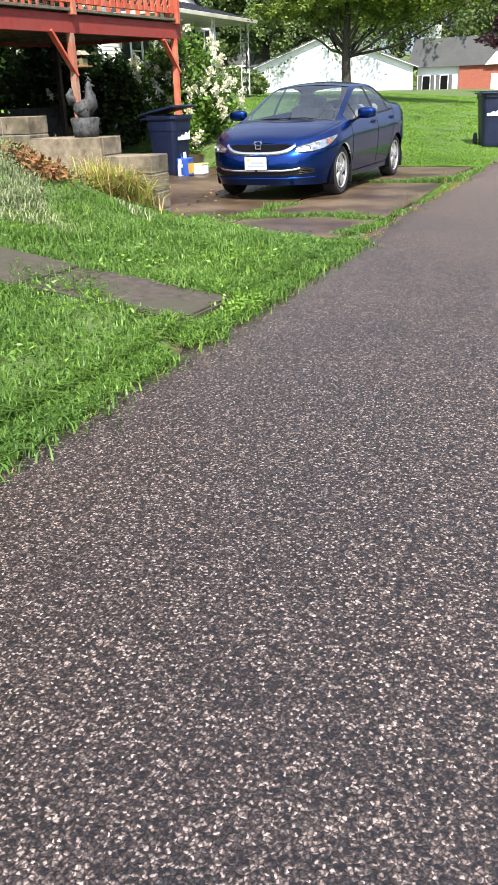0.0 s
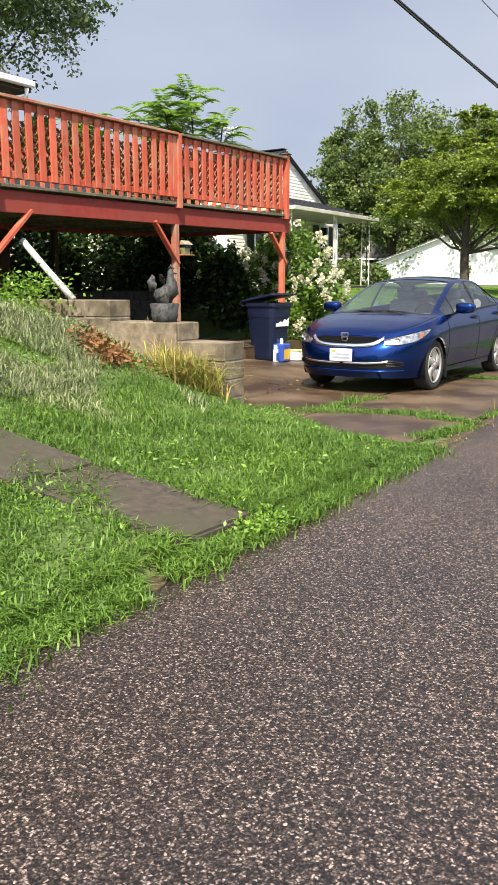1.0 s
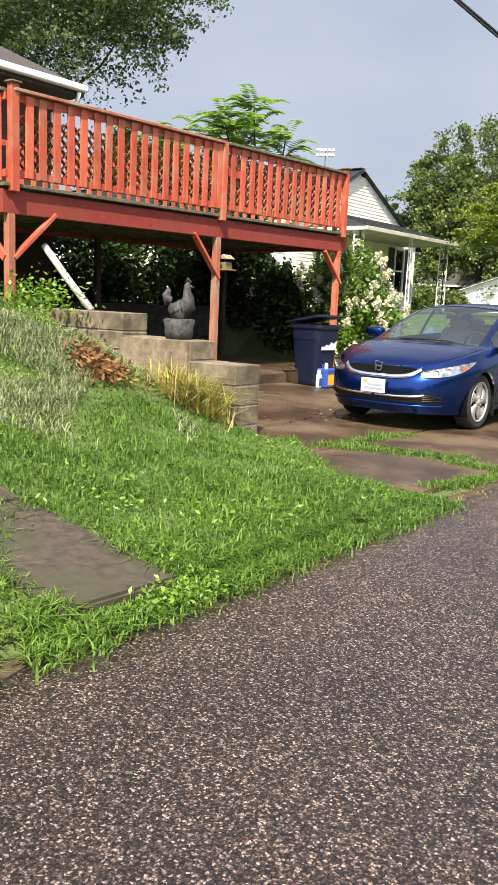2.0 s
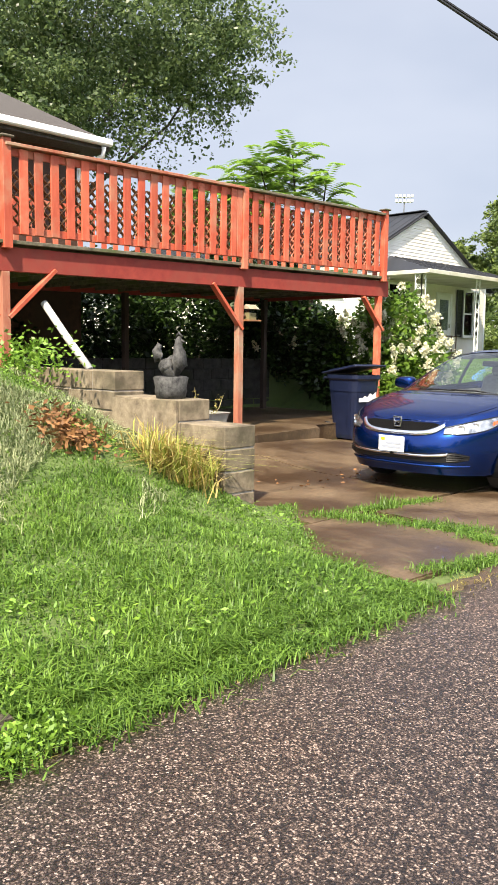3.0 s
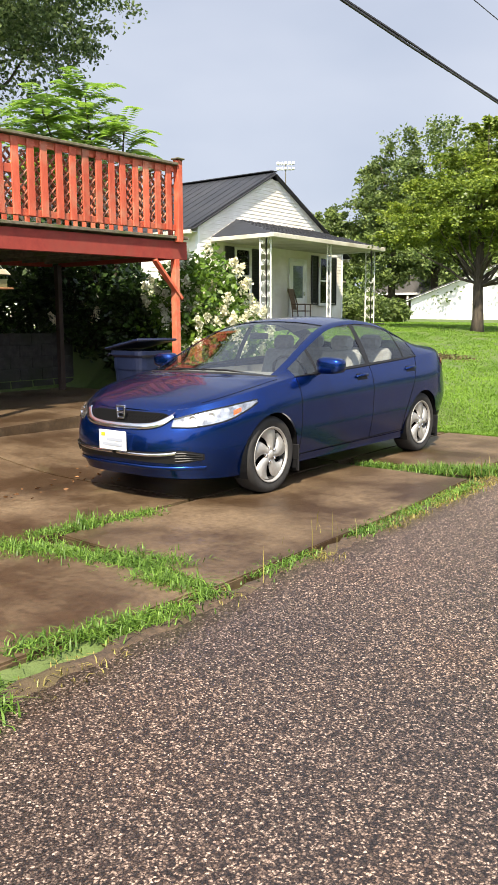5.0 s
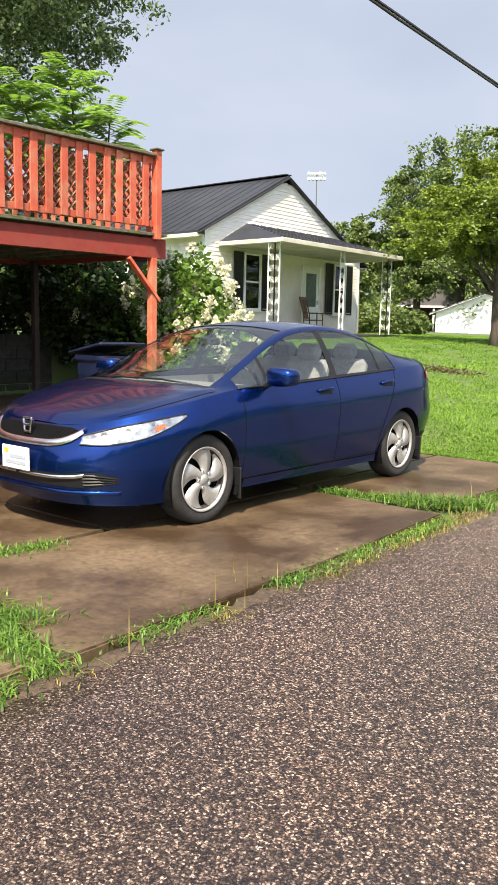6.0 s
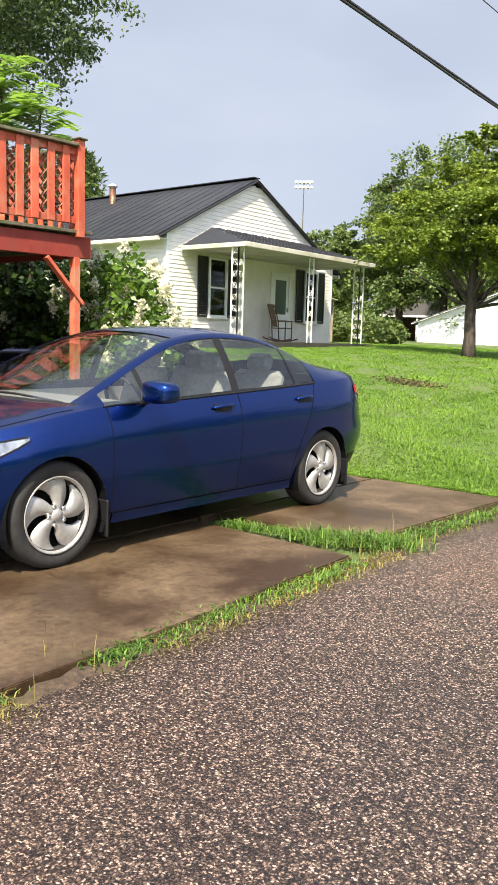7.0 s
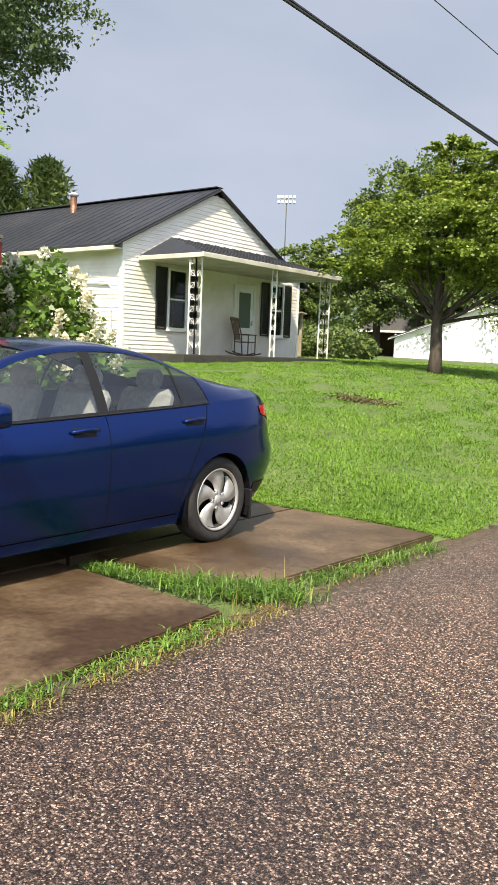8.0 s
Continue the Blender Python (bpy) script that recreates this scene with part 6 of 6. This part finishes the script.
tree("purple_plum_tree", "dark purple-leaved plum tree beside the road", (-5.2, 52, 0.4), 6.5, 0.18, 2.0, [(0, 0, 4.6, 2.4, 2.4, 1.7), (1.4, 0, 3.6, 1.8, 1.8, 1.2), (-1.0, 0, 3.5, 1.6, 1.6, 1.2)], 5000, 0.3, PLUM, np.random.default_rng(31), 0.6, 0.3, 0.6, 4)


# tree of heaven behind the deck: fronds of paired leaflets
def frond_tree(base, stems, rng):
    t = thing("tree_of_heaven", "young tree of heaven with bright feathery fronds", "tree", base)
    P, Q = [], []
    for (tx, ty, tz) in stems:
        part("stem", tube(bmesh.new(), [(0, 0, -0.1), (tx * 0.5, ty * 0.4, tz * 0.5), (tx, ty, tz)], [0.05, 0.035, 0.012], 7), BARK, t)
        for k in range(36):
            a = rng.uniform(0, 2 * math.pi)
            z0 = tz + 0.1 - rng.uniform(0, 1.15) ** 1.3
            lift = rng.uniform(0.15, 0.85)
            L = rng.uniform(0.45, 0.72)
            for i in range(13):
                u = (i + 1) / 13
                c = np.array([tx + L * u * math.cos(a), ty + L * u * math.sin(a), z0 + lift * u - (0.25 + 0.35 * lift) * u * u])
                sd = np.array([-math.sin(a), math.cos(a), 0])
                for s in (-1, 1):
                    d = sd * s * 0.9 + np.array([math.cos(a), math.sin(a), -0.35]) * 0.35
                    d /= np.linalg.norm(d)
                    n = np.cross(d, [math.cos(a), math.sin(a), 0])
                    w = np.cross(n, d)
                    w /= np.linalg.norm(w) + 1e-9
                    l = 0.19 * (1.05 - 0.6 * abs(u - 0.45))
                    P.append([c, c + d * l * 0.4 + w * 0.039, c + d * l, c + d * l * 0.4 - w * 0.039])
    q = np.array(P).reshape(-1, 3)
    part("crown", quads_mesh(q, len(P), SUMAC), None, t)


frond_tree((-10.3, 15.6, 1.05), [(0.1, -0.5, 4.1), (0.7, -0.2, 3.55), (-0.5, -1.3, 3.5), (0.2, -1.5, 3.7), (-0.6, -0.2, 3.8), (-1.2, -2.2, 3.3)], np.random.default_rng(91))


def shrub(name, label, base, blobs, n, size, mat, rng, flowers=0, droop=0.2):
    t = thing(name, label, "shrub", base)
    for k in range(7):
        c = blobs[k % len(blobs)]
        part("stem", tube(bmesh.new(), limb_points((rng.normal(0, 0.1), rng.normal(0, 0.1), -0.05), (c[0] + rng.normal(0, 0.2), c[1] + rng.normal(0, 0.2), c[2]), rng), [0.022 - 0.003 * i for i in range(6)], 5), BARK, t)
    w = np.array([b[3] * b[4] * b[5] for b in blobs])
    P, Fl = [], []
    for b, ww in zip(blobs, w / w.sum()):
        m = int(n * ww)
        d = rng.normal(size=(m, 3))
        d /= np.linalg.norm(d, axis=1)[:, None]
        r = rng.uniform(0.35, 1.08, m) ** 0.5
        lump = 1 + 0.18 * np.sin(d[:, 0] * 7 + b[0] * 3) * np.cos(d[:, 2] * 6 + d[:, 1] * 5)
        P.append(d * (r * lump)[:, None] * np.array(b[3:6]) + np.array(b[:3]))
        for k in range(int(flowers * ww + 0.5)):
            dd = rng.normal(size=3) + np.array([0.7, -0.4, 0.5])
            dd /= np.linalg.norm(dd)
            Fl.append((dd * 1.02 * np.array(b[3:6]) + np.array(b[:3]), dd))
    part("foliage", leaves(np.concatenate(P), size, rng, mat, droop, 1.8, 0.6), None, t)
    for c, d in Fl:
        m = 95
        u = rng.random(m)
        L, R = rng.uniform(0.11, 0.20), rng.uniform(0.065, 0.10)
        ax = np.array([d[0] * 0.5, d[1] * 0.5, 0.75])
        ax /= np.linalg.norm(ax)
        pp = c + ax * (u * L)[:, None] + rng.normal(size=(m, 3)) * (R * (1.05 - u))[:, None] * 0.62
        part("flower_head", leaves(pp, 0.05, rng, PETAL, 0.0, 1.2, 1.0), None, t)["kind"] = "stuff"
    return t


shrub("hydrangea", "panicle hydrangea bush covered in cream flower heads", (-8.05, 15.6, 0.5), [(0.1, -0.1, 1.25, 0.7, 0.6, 0.75), (0.3, 0.1, 0.65, 0.8, 0.75, 0.55), (-0.4, 0.1, 1.0, 0.8, 0.75, 0.7), (0.3, 0.4, 0.55, 0.4, 0.45, 0.4), (-0.1, -0.35, 1.6, 0.45, 0.4, 0.35), (0.45, -0.9, 0.15, 0.3, 0.4, 0.45)], 9000, 0.11, HYDRANGEA_LEAF, np.random.default_rng(101), 84)
g = np.random.default_rng(111)
# the last shrub is added as a dark screen before the sunlit wall
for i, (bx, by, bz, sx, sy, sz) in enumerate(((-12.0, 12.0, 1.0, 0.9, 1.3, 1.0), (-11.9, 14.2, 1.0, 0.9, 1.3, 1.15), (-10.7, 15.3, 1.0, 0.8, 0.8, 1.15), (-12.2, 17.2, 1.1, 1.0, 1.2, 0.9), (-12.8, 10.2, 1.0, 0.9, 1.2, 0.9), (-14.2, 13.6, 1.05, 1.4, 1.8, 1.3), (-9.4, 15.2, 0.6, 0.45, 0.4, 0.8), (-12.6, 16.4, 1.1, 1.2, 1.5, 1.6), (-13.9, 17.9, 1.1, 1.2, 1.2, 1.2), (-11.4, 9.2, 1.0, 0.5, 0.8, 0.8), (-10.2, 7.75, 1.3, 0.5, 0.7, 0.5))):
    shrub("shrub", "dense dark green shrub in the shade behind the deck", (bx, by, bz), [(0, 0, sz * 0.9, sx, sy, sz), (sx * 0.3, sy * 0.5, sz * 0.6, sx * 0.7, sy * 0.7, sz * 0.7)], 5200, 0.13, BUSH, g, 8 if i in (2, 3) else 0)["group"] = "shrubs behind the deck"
for i, (bx, by, s) in enumerate(((-17.0, 36.8, 0.78), (-16.5, 38.2, 0.66), (-18.2, 36.6, 0.75))):
    shrub("hedge_shrub", "bright green hedge shrub beyond the porch", (bx, by, float(land(bx, by))), [(0, 0, 0.7 * s, 1.2 * s, 1.1 * s, 0.9 * s)], 2200, 0.16, WOODS, g)["group"] = "hedge shrubs"
# weeds by the pipe
pts = np.array([-7.1, 7.5, 1.28]) + g.normal(0, 1, (850, 3)) * np.array([0.38, 0.14, 0.12])
stuff("tall_weeds", leaves(pts, 0.065, g, WEED, -0.1, 2.0, 0.6), "tall bright weeds beside the deck post", "weed")


# ---- bins and clutter by the carport ----
def wheelie_bin(at, rz, lid_open=8, group="navy wheeled bins"):
    b = thing("wheeled_bin", "navy blue wheeled bin with white printed mark", "bin", at, rz, group)
    bm = bmesh.new()
    levels = [(0.0, 0.235, 0.20), (0.06, 0.25, 0.215), (0.9, 0.335, 0.275), (0.93, 0.36, 0.30), (0.985, 0.36, 0.30)]
    rings = []
    for z, hx, hy in levels:
        ring = []
        for k in range(20):
            a = (k + 0.5) * 2 * math.pi / 20
            cx = math.copysign(abs(math.cos(a)) ** 0.35, math.cos(a))
            cy = math.copysign(abs(math.sin(a)) ** 0.35, math.sin(a))
            ring.append(bm.verts.new((hx * cx, hy * cy, z + 0.02)))
        rings.append(ring)
    for r0, r1 in zip(rings, rings[1:]):
        for k in range(20):
            bm.faces.new((r0[k], r0[(k + 1) % 20], r1[(k + 1) % 20], r1[k]))
    bm.faces.new(rings[0][::-1])
    inner = [bm.verts.new((v.co.x * 0.93, v.co.y * 0.93, v.co.z)) for v in rings[-1]]
    low = [bm.verts.new((v.co.x * 0.9, v.co.y * 0.9, v.co.z - 0.25)) for v in rings[-1]]
    for k in range(20):
        j = (k + 1) % 20
        bm.faces.new((rings[-1][k], rings[-1][j], inner[j], inner[k]))
        bm.faces.new((inner[k], inner[j], low[j], low[k]))
    bm.faces.new(low)
    part("body", bm, BIN_BLUE, b)
    lid = new_box((-0.40, -0.32, 0.0), (0.40, 0.32, 0.03), 0.012)
    box(lid, (-0.30, -0.25, 0.03), (0.30, 0.25, 0.055), 0.02)
    bmesh.ops.transform(lid, matrix=Matrix.Translation((-0.40, 0, 1.01)) @ Matrix.Rotation(math.radians(-lid_open), 4, "Y") @ Matrix.Translation((0.40, 0, 0)), verts=lid.verts)
    part("lid", lid, BIN_BLUE, b, "dark blue lid slightly raised")
    part("axle", tube(bmesh.new(), [(-0.30, -0.28, 0.13), (-0.30, 0.28, 0.13)], 0.014, 6), CHROME, b)
    for s in (-1, 1):
        part("wheel", lathe(bmesh.new(), [(0.02, -0.025), (0.13, -0.025), (0.135, 0), (0.13, 0.025), (0.02, 0.025)], 18, Matrix.Translation((-0.30, s * 0.26, 0.135)) @ Matrix.Rotation(math.radians(90), 4, "X")), RUBBER, b, "black wheel")
    part("handle", tube(bmesh.new(), [(-0.42, -0.25, 0.93), (-0.47, -0.2, 0.95), (-0.47, 0.2, 0.95), (-0.42, 0.25, 0.93)], 0.014, 6), BIN_BLUE, b)
    # white mark: a bar with a jagged skyline above
    mk = bmesh.new()
    prism(mk, [(-0.17, 0.60), (0.17, 0.60), (0.17, 0.75), (0.10, 0.70), (0.05, 0.73), (0.0, 0.67), (-0.06, 0.69), (-0.10, 0.655), (-0.17, 0.66)], 0.322, 0.326, "x")
    for v in mk.verts:
        v.co.x += (v.co.z - 0.60) * 0.10 - 0.006
    part("printed_mark", mk, WHITE, b, "white printed mark")
    return b


wheelie_bin((-7.12, 13.2, DRIVE_Z), -10, 9)
wheelie_bin((-2.25, 18.0, float(land(-2.25, 18.0))), -70, 0)


def jug(at, rz, body, label_mat, h, w, label):
    j = thing("bottle", label, "bottle", at, rz)
    bm = bmesh.new()
    box(bm, (-w * 0.35, -w / 2, 0), (w * 0.35, w / 2, h * 0.78), 0.02)
    part("body", bm, body, j)
    part("cap", lathe(bmesh.new(), [(0.03, h * 0.78), (0.03, h * 0.9), (0.022, h), (0, h)], 12), WHITE, j)
    part("paper_label", new_box((w * 0.352, -w * 0.4, h * 0.12), (w * 0.357, w * 0.4, h * 0.55)), label_mat, j)
    part("handle", tube(bmesh.new(), [(-w * 0.2, 0, h * 0.76), (-w * 0.25, 0, h * 0.93), (0.0, 0, h * 0.95)], 0.012, 6), body, j)


jug((-6.72, 12.98, DRIVE_Z), 5, BLUE_LABEL, YELLOW, 0.40, 0.30, "blue plastic jug with yellow label beside the bin")
jug((-6.70, 12.75, DRIVE_Z), 0, WHITE, BLUE_LABEL, 0.30, 0.10, "white slim bottle with blue label beside the bin")
bx = thing("plastic_box", "pale yellow-white plastic box on the concrete", "box", (-6.6, 13.32, DRIVE_Z))
part("body", new_box((-0.1, -0.13, 0), (0.1, 0.13, 0.17), 0.015), WHITE, bx)
part("lid", new_box((-0.105, -0.135, 0.17), (0.105, 0.135, 0.19), 0.006), plain("pale yellow", (0.75, 0.72, 0.25), 0.5), bx)

# rooster figure standing in a pot on the wall: one plain shape
rs = bmesh.new()
lathe(rs, [(0.0, 0.0), (0.19, 0.0), (0.215, 0.09), (0.205, 0.11), (0.235, 0.22), (0.20, 0.235), (0.0, 0.22)], 14)
tube(rs, [(-0.15, 0, 0.36), (-0.06, 0, 0.32), (0.05, 0, 0.33), (0.12, 0, 0.39), (0.12, 0, 0.48), (0.10, 0, 0.55), (0.11, 0, 0.61), (0.12, 0, 0.655)], [0.05, 0.11, 0.135, 0.12, 0.085, 0.055, 0.05, 0.018], 12)
tube(rs, [(-0.09, 0, 0.36), (-0.17, 0, 0.42), (-0.20, 0, 0.50), (-0.16, 0, 0.57)], [0.08, 0.075, 0.065, 0.03], 10)
tube(rs, [(0.14, 0, 0.605), (0.21, 0, 0.59)], [0.022, 0.004], 6)
tube(rs, [(0.07, 0, 0.645), (0.11, 0, 0.69), (0.16, 0, 0.65)], [0.012, 0.02, 0.012], 6)
for s in (-1, 1):
    tube(rs, [(0.05, s * 0.09, 0.36), (-0.10, s * 0.10, 0.30)], [0.05, 0.02], 8)
statue = part("garden_statue", rs, STONE_DARK, None, smooth=True)
statue.matrix_basis = pose(-5.32, 8.03, 0.93, 0, 0, 30) @ Matrix.Diagonal((0.72, 0.78, 0.90, 1))
tagged(statue, "dark cast-stone rooster figure in a pot on the wall", "statue")

# stucco face over the middle step
st = bmesh.new()
prism(st, [(-6.01, 0.91), (-5.01, 0.925), (-5.01, 0.36), (-5.3, 0.45), (-5.6, 0.6), (-6.01, 0.64)], 7.835, 7.858, "y")
part("stucco", st, BLOCK, wall, "tan stucco coat")
# leaning pipe
pipe = part("leaning_pipe", tube(bmesh.new(), [(-6.84, 8.14, 1.17), (-7.2, 8.08, 1.52), (-7.58, 8.03, 1.90)], 0.042, 10), PVC, None, smooth=True)
tagged(pipe, "grey-white pipe leaning against the deck", "pipe")
# cloudy tub with a plant in it
tub = thing("plastic_tub", "cloudy plastic tub with dry stalks standing on the carport floor", "tub", (-7.22, 10.12, 0.28))
bm = bmesh.new()
lv = [(0.0, 0.25, 0.19), (0.28, 0.31, 0.24), (0.30, 0.33, 0.26)]
rings = []
for z, hx, hy in lv:
    rings.append([bm.verts.new((sx * hy, sy * hx, z)) for sx, sy in ((-1, -0.8), (-0.8, -1), (0.8, -1), (1, -0.8), (1, 0.8), (0.8, 1), (-0.8, 1), (-1, 0.8))])
rings.append([bm.verts.new((v.co.x * 0.93, v.co.y * 0.93, 0.30)) for v in rings[-1]])
rings.append([bm.verts.new((v.co.x * 0.85, v.co.y * 0.85, 0.12)) for v in rings[-1]])
for r0, r1 in zip(rings, rings[1:]):
    for k in range(8):
        bm.faces.new((r0[k], r0[(k + 1) % 8], r1[(k + 1) % 8], r1[k]))
bm.faces.new(rings[0][::-1]); bm.faces.new(rings[-1])
part("body", bm, TUB, tub)
g = np.random.default_rng(5)
for (ex, ey, ez) in ((0.0, -0.12, 0.62), (0.05, 0.34, 0.52)):
    part("stalk", tube(bmesh.new(), [(0, ey * 0.3, 0.12), (ex, ey * 0.8, ez * 0.7), (ex, ey, ez)], [0.006, 0.005, 0.003], 5), STEM, tub)
    q = np.array([[0, ey * (0.3 + 0.7 * u), 0.12 + (ez - 0.12) * u] for u in g.uniform(0.35, 1, 40)]) + g.normal(0, 0.015, (40, 3))
    part("leaves", leaves(q, 0.035, g, GRASS_DRY, -0.1, 2.0, 0.6), None, tub)
# bird feeder on the post
fd = thing("bird_feeder", "small tan wooden bird feeder on the deck post", "feeder", (DX + 0.06, DB + 0.17, 1.80))
part("tray", new_box((-0.10, -0.13, 0.0), (0.10, 0.13, 0.02), 0.005), LATTICE, fd)
part("hopper", new_box((-0.06, -0.085, 0.02), (0.06, 0.085, 0.17), 0.005), HOUSE_GLASS, fd)
part("seed", new_box((-0.05, -0.075, 0.021), (0.05, 0.075, 0.12), 0.005), plain("seed", (0.55, 0.42, 0.2), 0.9), fd)
part("roof", prism(bmesh.new(), [(-0.09, 0.17), (0.09, 0.17), (0.0, 0.235)], -0.10, 0.10, "y"), TAN_BOARD, fd)
part("bracket", beam(bmesh.new(), (-0.02, -0.13, 0.08), (-0.02, -0.08, 0.08), 0.03, 0.03), WOOD, fd)
# leaf litter on the slabs
g = np.random.default_rng(6)
n = 260
x, y = g.uniform(-6.7, -4.4, n), g.uniform(9.0, 12.2, n)
stuff("leaf_litter", leaves(np.stack([x, y, np.full(n, DRIVE_Z + 0.004)], 1), 0.045, g, DEADLEAF, 0.0, 2.0, 0.08), "dead leaves scattered on the concrete", "leaf litter")
# lattice of twigs in the lawn: a mound of rough grass with a dark hollow
n = 420
x, y = g.normal(-6.35, 0.30, n), g.normal(21.0, 0.2, n)
stuff("lawn_weeds", leaves(np.stack([x, y, land(x, y) + g.uniform(0.02, 0.08, n)], 1), 0.07, g, THATCH, -0.2, 2.0, 0.4), "brown withered hollow in the lawn", "weed")

# ---- cables ----
def cable(x0, dx, z0, sag, r, twin=0.0, label="black overhead cable across the sky"):
    c = thing("overhead_cable", label, "cable", group="overhead cables")
    for k, off in enumerate((0.0, twin) if twin else (0.0,)):
        pts = [(x0 + dx * (y - 15), y, z0 + off + sag * (y - 16) ** 2 + 0.004 * math.sin(y * 2.2 + k * 3)) for y in np.arange(-30, 63, 1.5)]
        part("strand", tube(bmesh.new(), pts, r, 5), CABLE, c)
    return c


cable(-3.43, -0.039, 4.23, 0.0009, 0.0135, 0.027)
cable(-3.33, -0.012, 5.1, 0.0009, 0.006, label="thin overhead wire across the sky")
for py in (-30, 63):
    pl = thing("utility_pole", "tall weathered wooden utility pole", "pole", (-3.43 - 0.039 * (py - 15), py, 0), group="utility poles")
    part("pole", tube(bmesh.new(), [(0, 0, -0.5), (0, 0, 9)], [0.15, 0.11], 10), BARK, pl)
    part("crossarm", beam(bmesh.new(), (-0.4, 0, 6.4), (2.0, 0, 7.4), 0.1, 0.1), BARK, pl)

# ---- far houses ----
far_house = thing("white_building", "long low white gabled building across the lawn", "house", (-20.7, 62.0, 0.2), 18)
part("wall", prism(bmesh.new(), [(-6.1, -0.6), (6.1, -0.6), (6.1, 2.7), (0, 5.0), (-6.1, 2.7)], 0, 10, "y"), TRIM, far_house)
for s in (-1, 1):
    part("roof", prism(bmesh.new(), [(0, 5.02), (s * 6.5, 2.58), (s * 6.5, 2.70), (0, 5.16)], -0.25, 10.3, "y"), ROOF_GREY, far_house)
    part("rake_board", beam(bmesh.new(), (0, -0.26, 5.02), (s * 6.5, -0.26, 2.58), 0.04, 0.2, (0, 1, 0)), TRIM, far_house)
wing = thing("white_cottage", "white cottage wing with two shuttered windows and grey roof", "house", (-12.6, 66.0, 0.0), 10)
part("wall", new_box((-2.4, 0, -0.5), (0.6, 7, 2.9)), TRIM, wing)
part("roof", prism(bmesh.new(), [(-3.2, 2.8), (5.4, 2.8), (4.6, 4.7), (-2.6, 4.7)], -0.4, 7.4, "y"), ROOF_GREY, wing)
part("brick_wall", new_box((0.6, -0.2, -0.5), (4.6, 7, 2.85)), BRICK_RED, wing, "red brick part")
part("gable", prism(bmesh.new(), [(2.4, 2.8), (5.2, 2.8), (3.8, 4.4)], -0.5, -0.3, "y"), TRIM, wing)
part("chimney", new_box((-1.8, 2, 4.5), (-0.9, 2.8, 5.7), 0.02), TRIM, wing)
for wx in (-1.75, -0.45):
    fr = part("window", new_box((wx - 0.32, -0.06, 0.95), (wx + 0.32, -0.01, 2.25), 0.01), TRIM, wing)
    # black pane instead of glass, with the unlit room painted in
    part("pane", new_box((wx - 0.26, -0.07, 1.0), (wx + 0.26, -0.062, 2.2)), DARK, fr)
    for s in (-1, 1):
        part("shutter", new_box((wx + s * 0.46 - 0.13, -0.05, 0.95), (wx + s * 0.46 + 0.13, -0.012, 2.25)), ROOF_GREY, fr)
part("brick_window", new_box((2.9, -0.26, 0.8), (3.6, -0.205, 2.2), 0.01), TRIM, wing)
shed = thing("far_shed", "low open shed with hipped grey shingle roof", "shed", (-33.0, 72.5, float(land(-33, 72.5))), 25)
sr = bmesh.new()
prism(sr, [(-3.2, 2.2), (3.2, 2.2), (1.4, 3.9), (-1.4, 3.9)], 0, 5, "y")
part("roof", sr, ROOF_GREY, shed)
part("fascia", new_box((-3.25, -0.06, 2.05), (3.25, 0.0, 2.22)), TRIM, shed)
part("wall", new_box((-3.0, 2.5, -0.3), (3.0, 4.9, 2.2)), BRICK, shed)
for px in (-2.9, 0.0, 2.9):
    part("post", new_box((px - 0.08, 0.05, -0.3), (px + 0.08, 0.2, 2.2)), TRIM, shed)
fence = thing("brick_garden_wall", "low brown brick garden wall beyond the porch", "wall", (-22.5, 50.0, float(land(-22.5, 50))), 24)
for k in range(11):
    part("panel", new_box((-9 + k * 0.62, 0, -0.3), (-9 + k * 0.62 + 0.6, 0.22, 0.75 + 0.12 * math.sin(k * 1.7)), 0.02), BRICK if k % 3 else BRICK_RED, fence)
gt = thing("garden_shelter", "small tan lean-to shelter beside the porch", "shelter", (-17.6, 34.3, float(land(-17.6, 34.3))), 20)
part("roof", beam(bmesh.new(), (-0.8, 0, 1.2), (0.8, 0, 1.65), 1.0, 0.05), TAN_BOARD, gt)
for px, hh in ((-0.7, 1.2), (0.7, 1.6)):
    part("post", new_box((px - 0.05, -0.05, -0.2), (px + 0.05, 0.05, hh)), TAN_BOARD, gt)
part("panel", new_box((-0.7, 0.1, 0.0), (0.7, 0.14, 1.1)), TAN_BOARD, gt)
# floodlight mast of a distant sports ground
mast = thing("floodlight_mast", "distant white floodlight array on a tall mast", "floodlight", (-87, 130.5, float(land(-87, 130.5))))
mz = 29.4 - float(land(-87, 130.5))
part("pole", tube(bmesh.new(), [(0, 0, -1), (0, 0, mz)], [0.14, 0.08], 8), DECK_EDGE, mast)
fwd = Vector((0.55, -0.83, 0))
sidev = Vector((0.83, 0.55, 0))
for r in range(2):
    part("crossarm", beam(bmesh.new(), sidev * -1.5 + Vector((0, 0, mz - 0.9 * r)), sidev * 1.5 + Vector((0, 0, mz - 0.9 * r)), 0.12, 0.12), PVC, mast)
    for k in range(5):
        c = sidev * (-1.4 + 0.7 * k) + Vector((0, 0, mz - 0.9 * r + 0.25)) + fwd * 0.2
        part("lamp", beam(bmesh.new(), c - fwd * 0.12, c + fwd * 0.12, 0.52, 0.45, (0, 0, 1), 0.05), WHITE, mast)
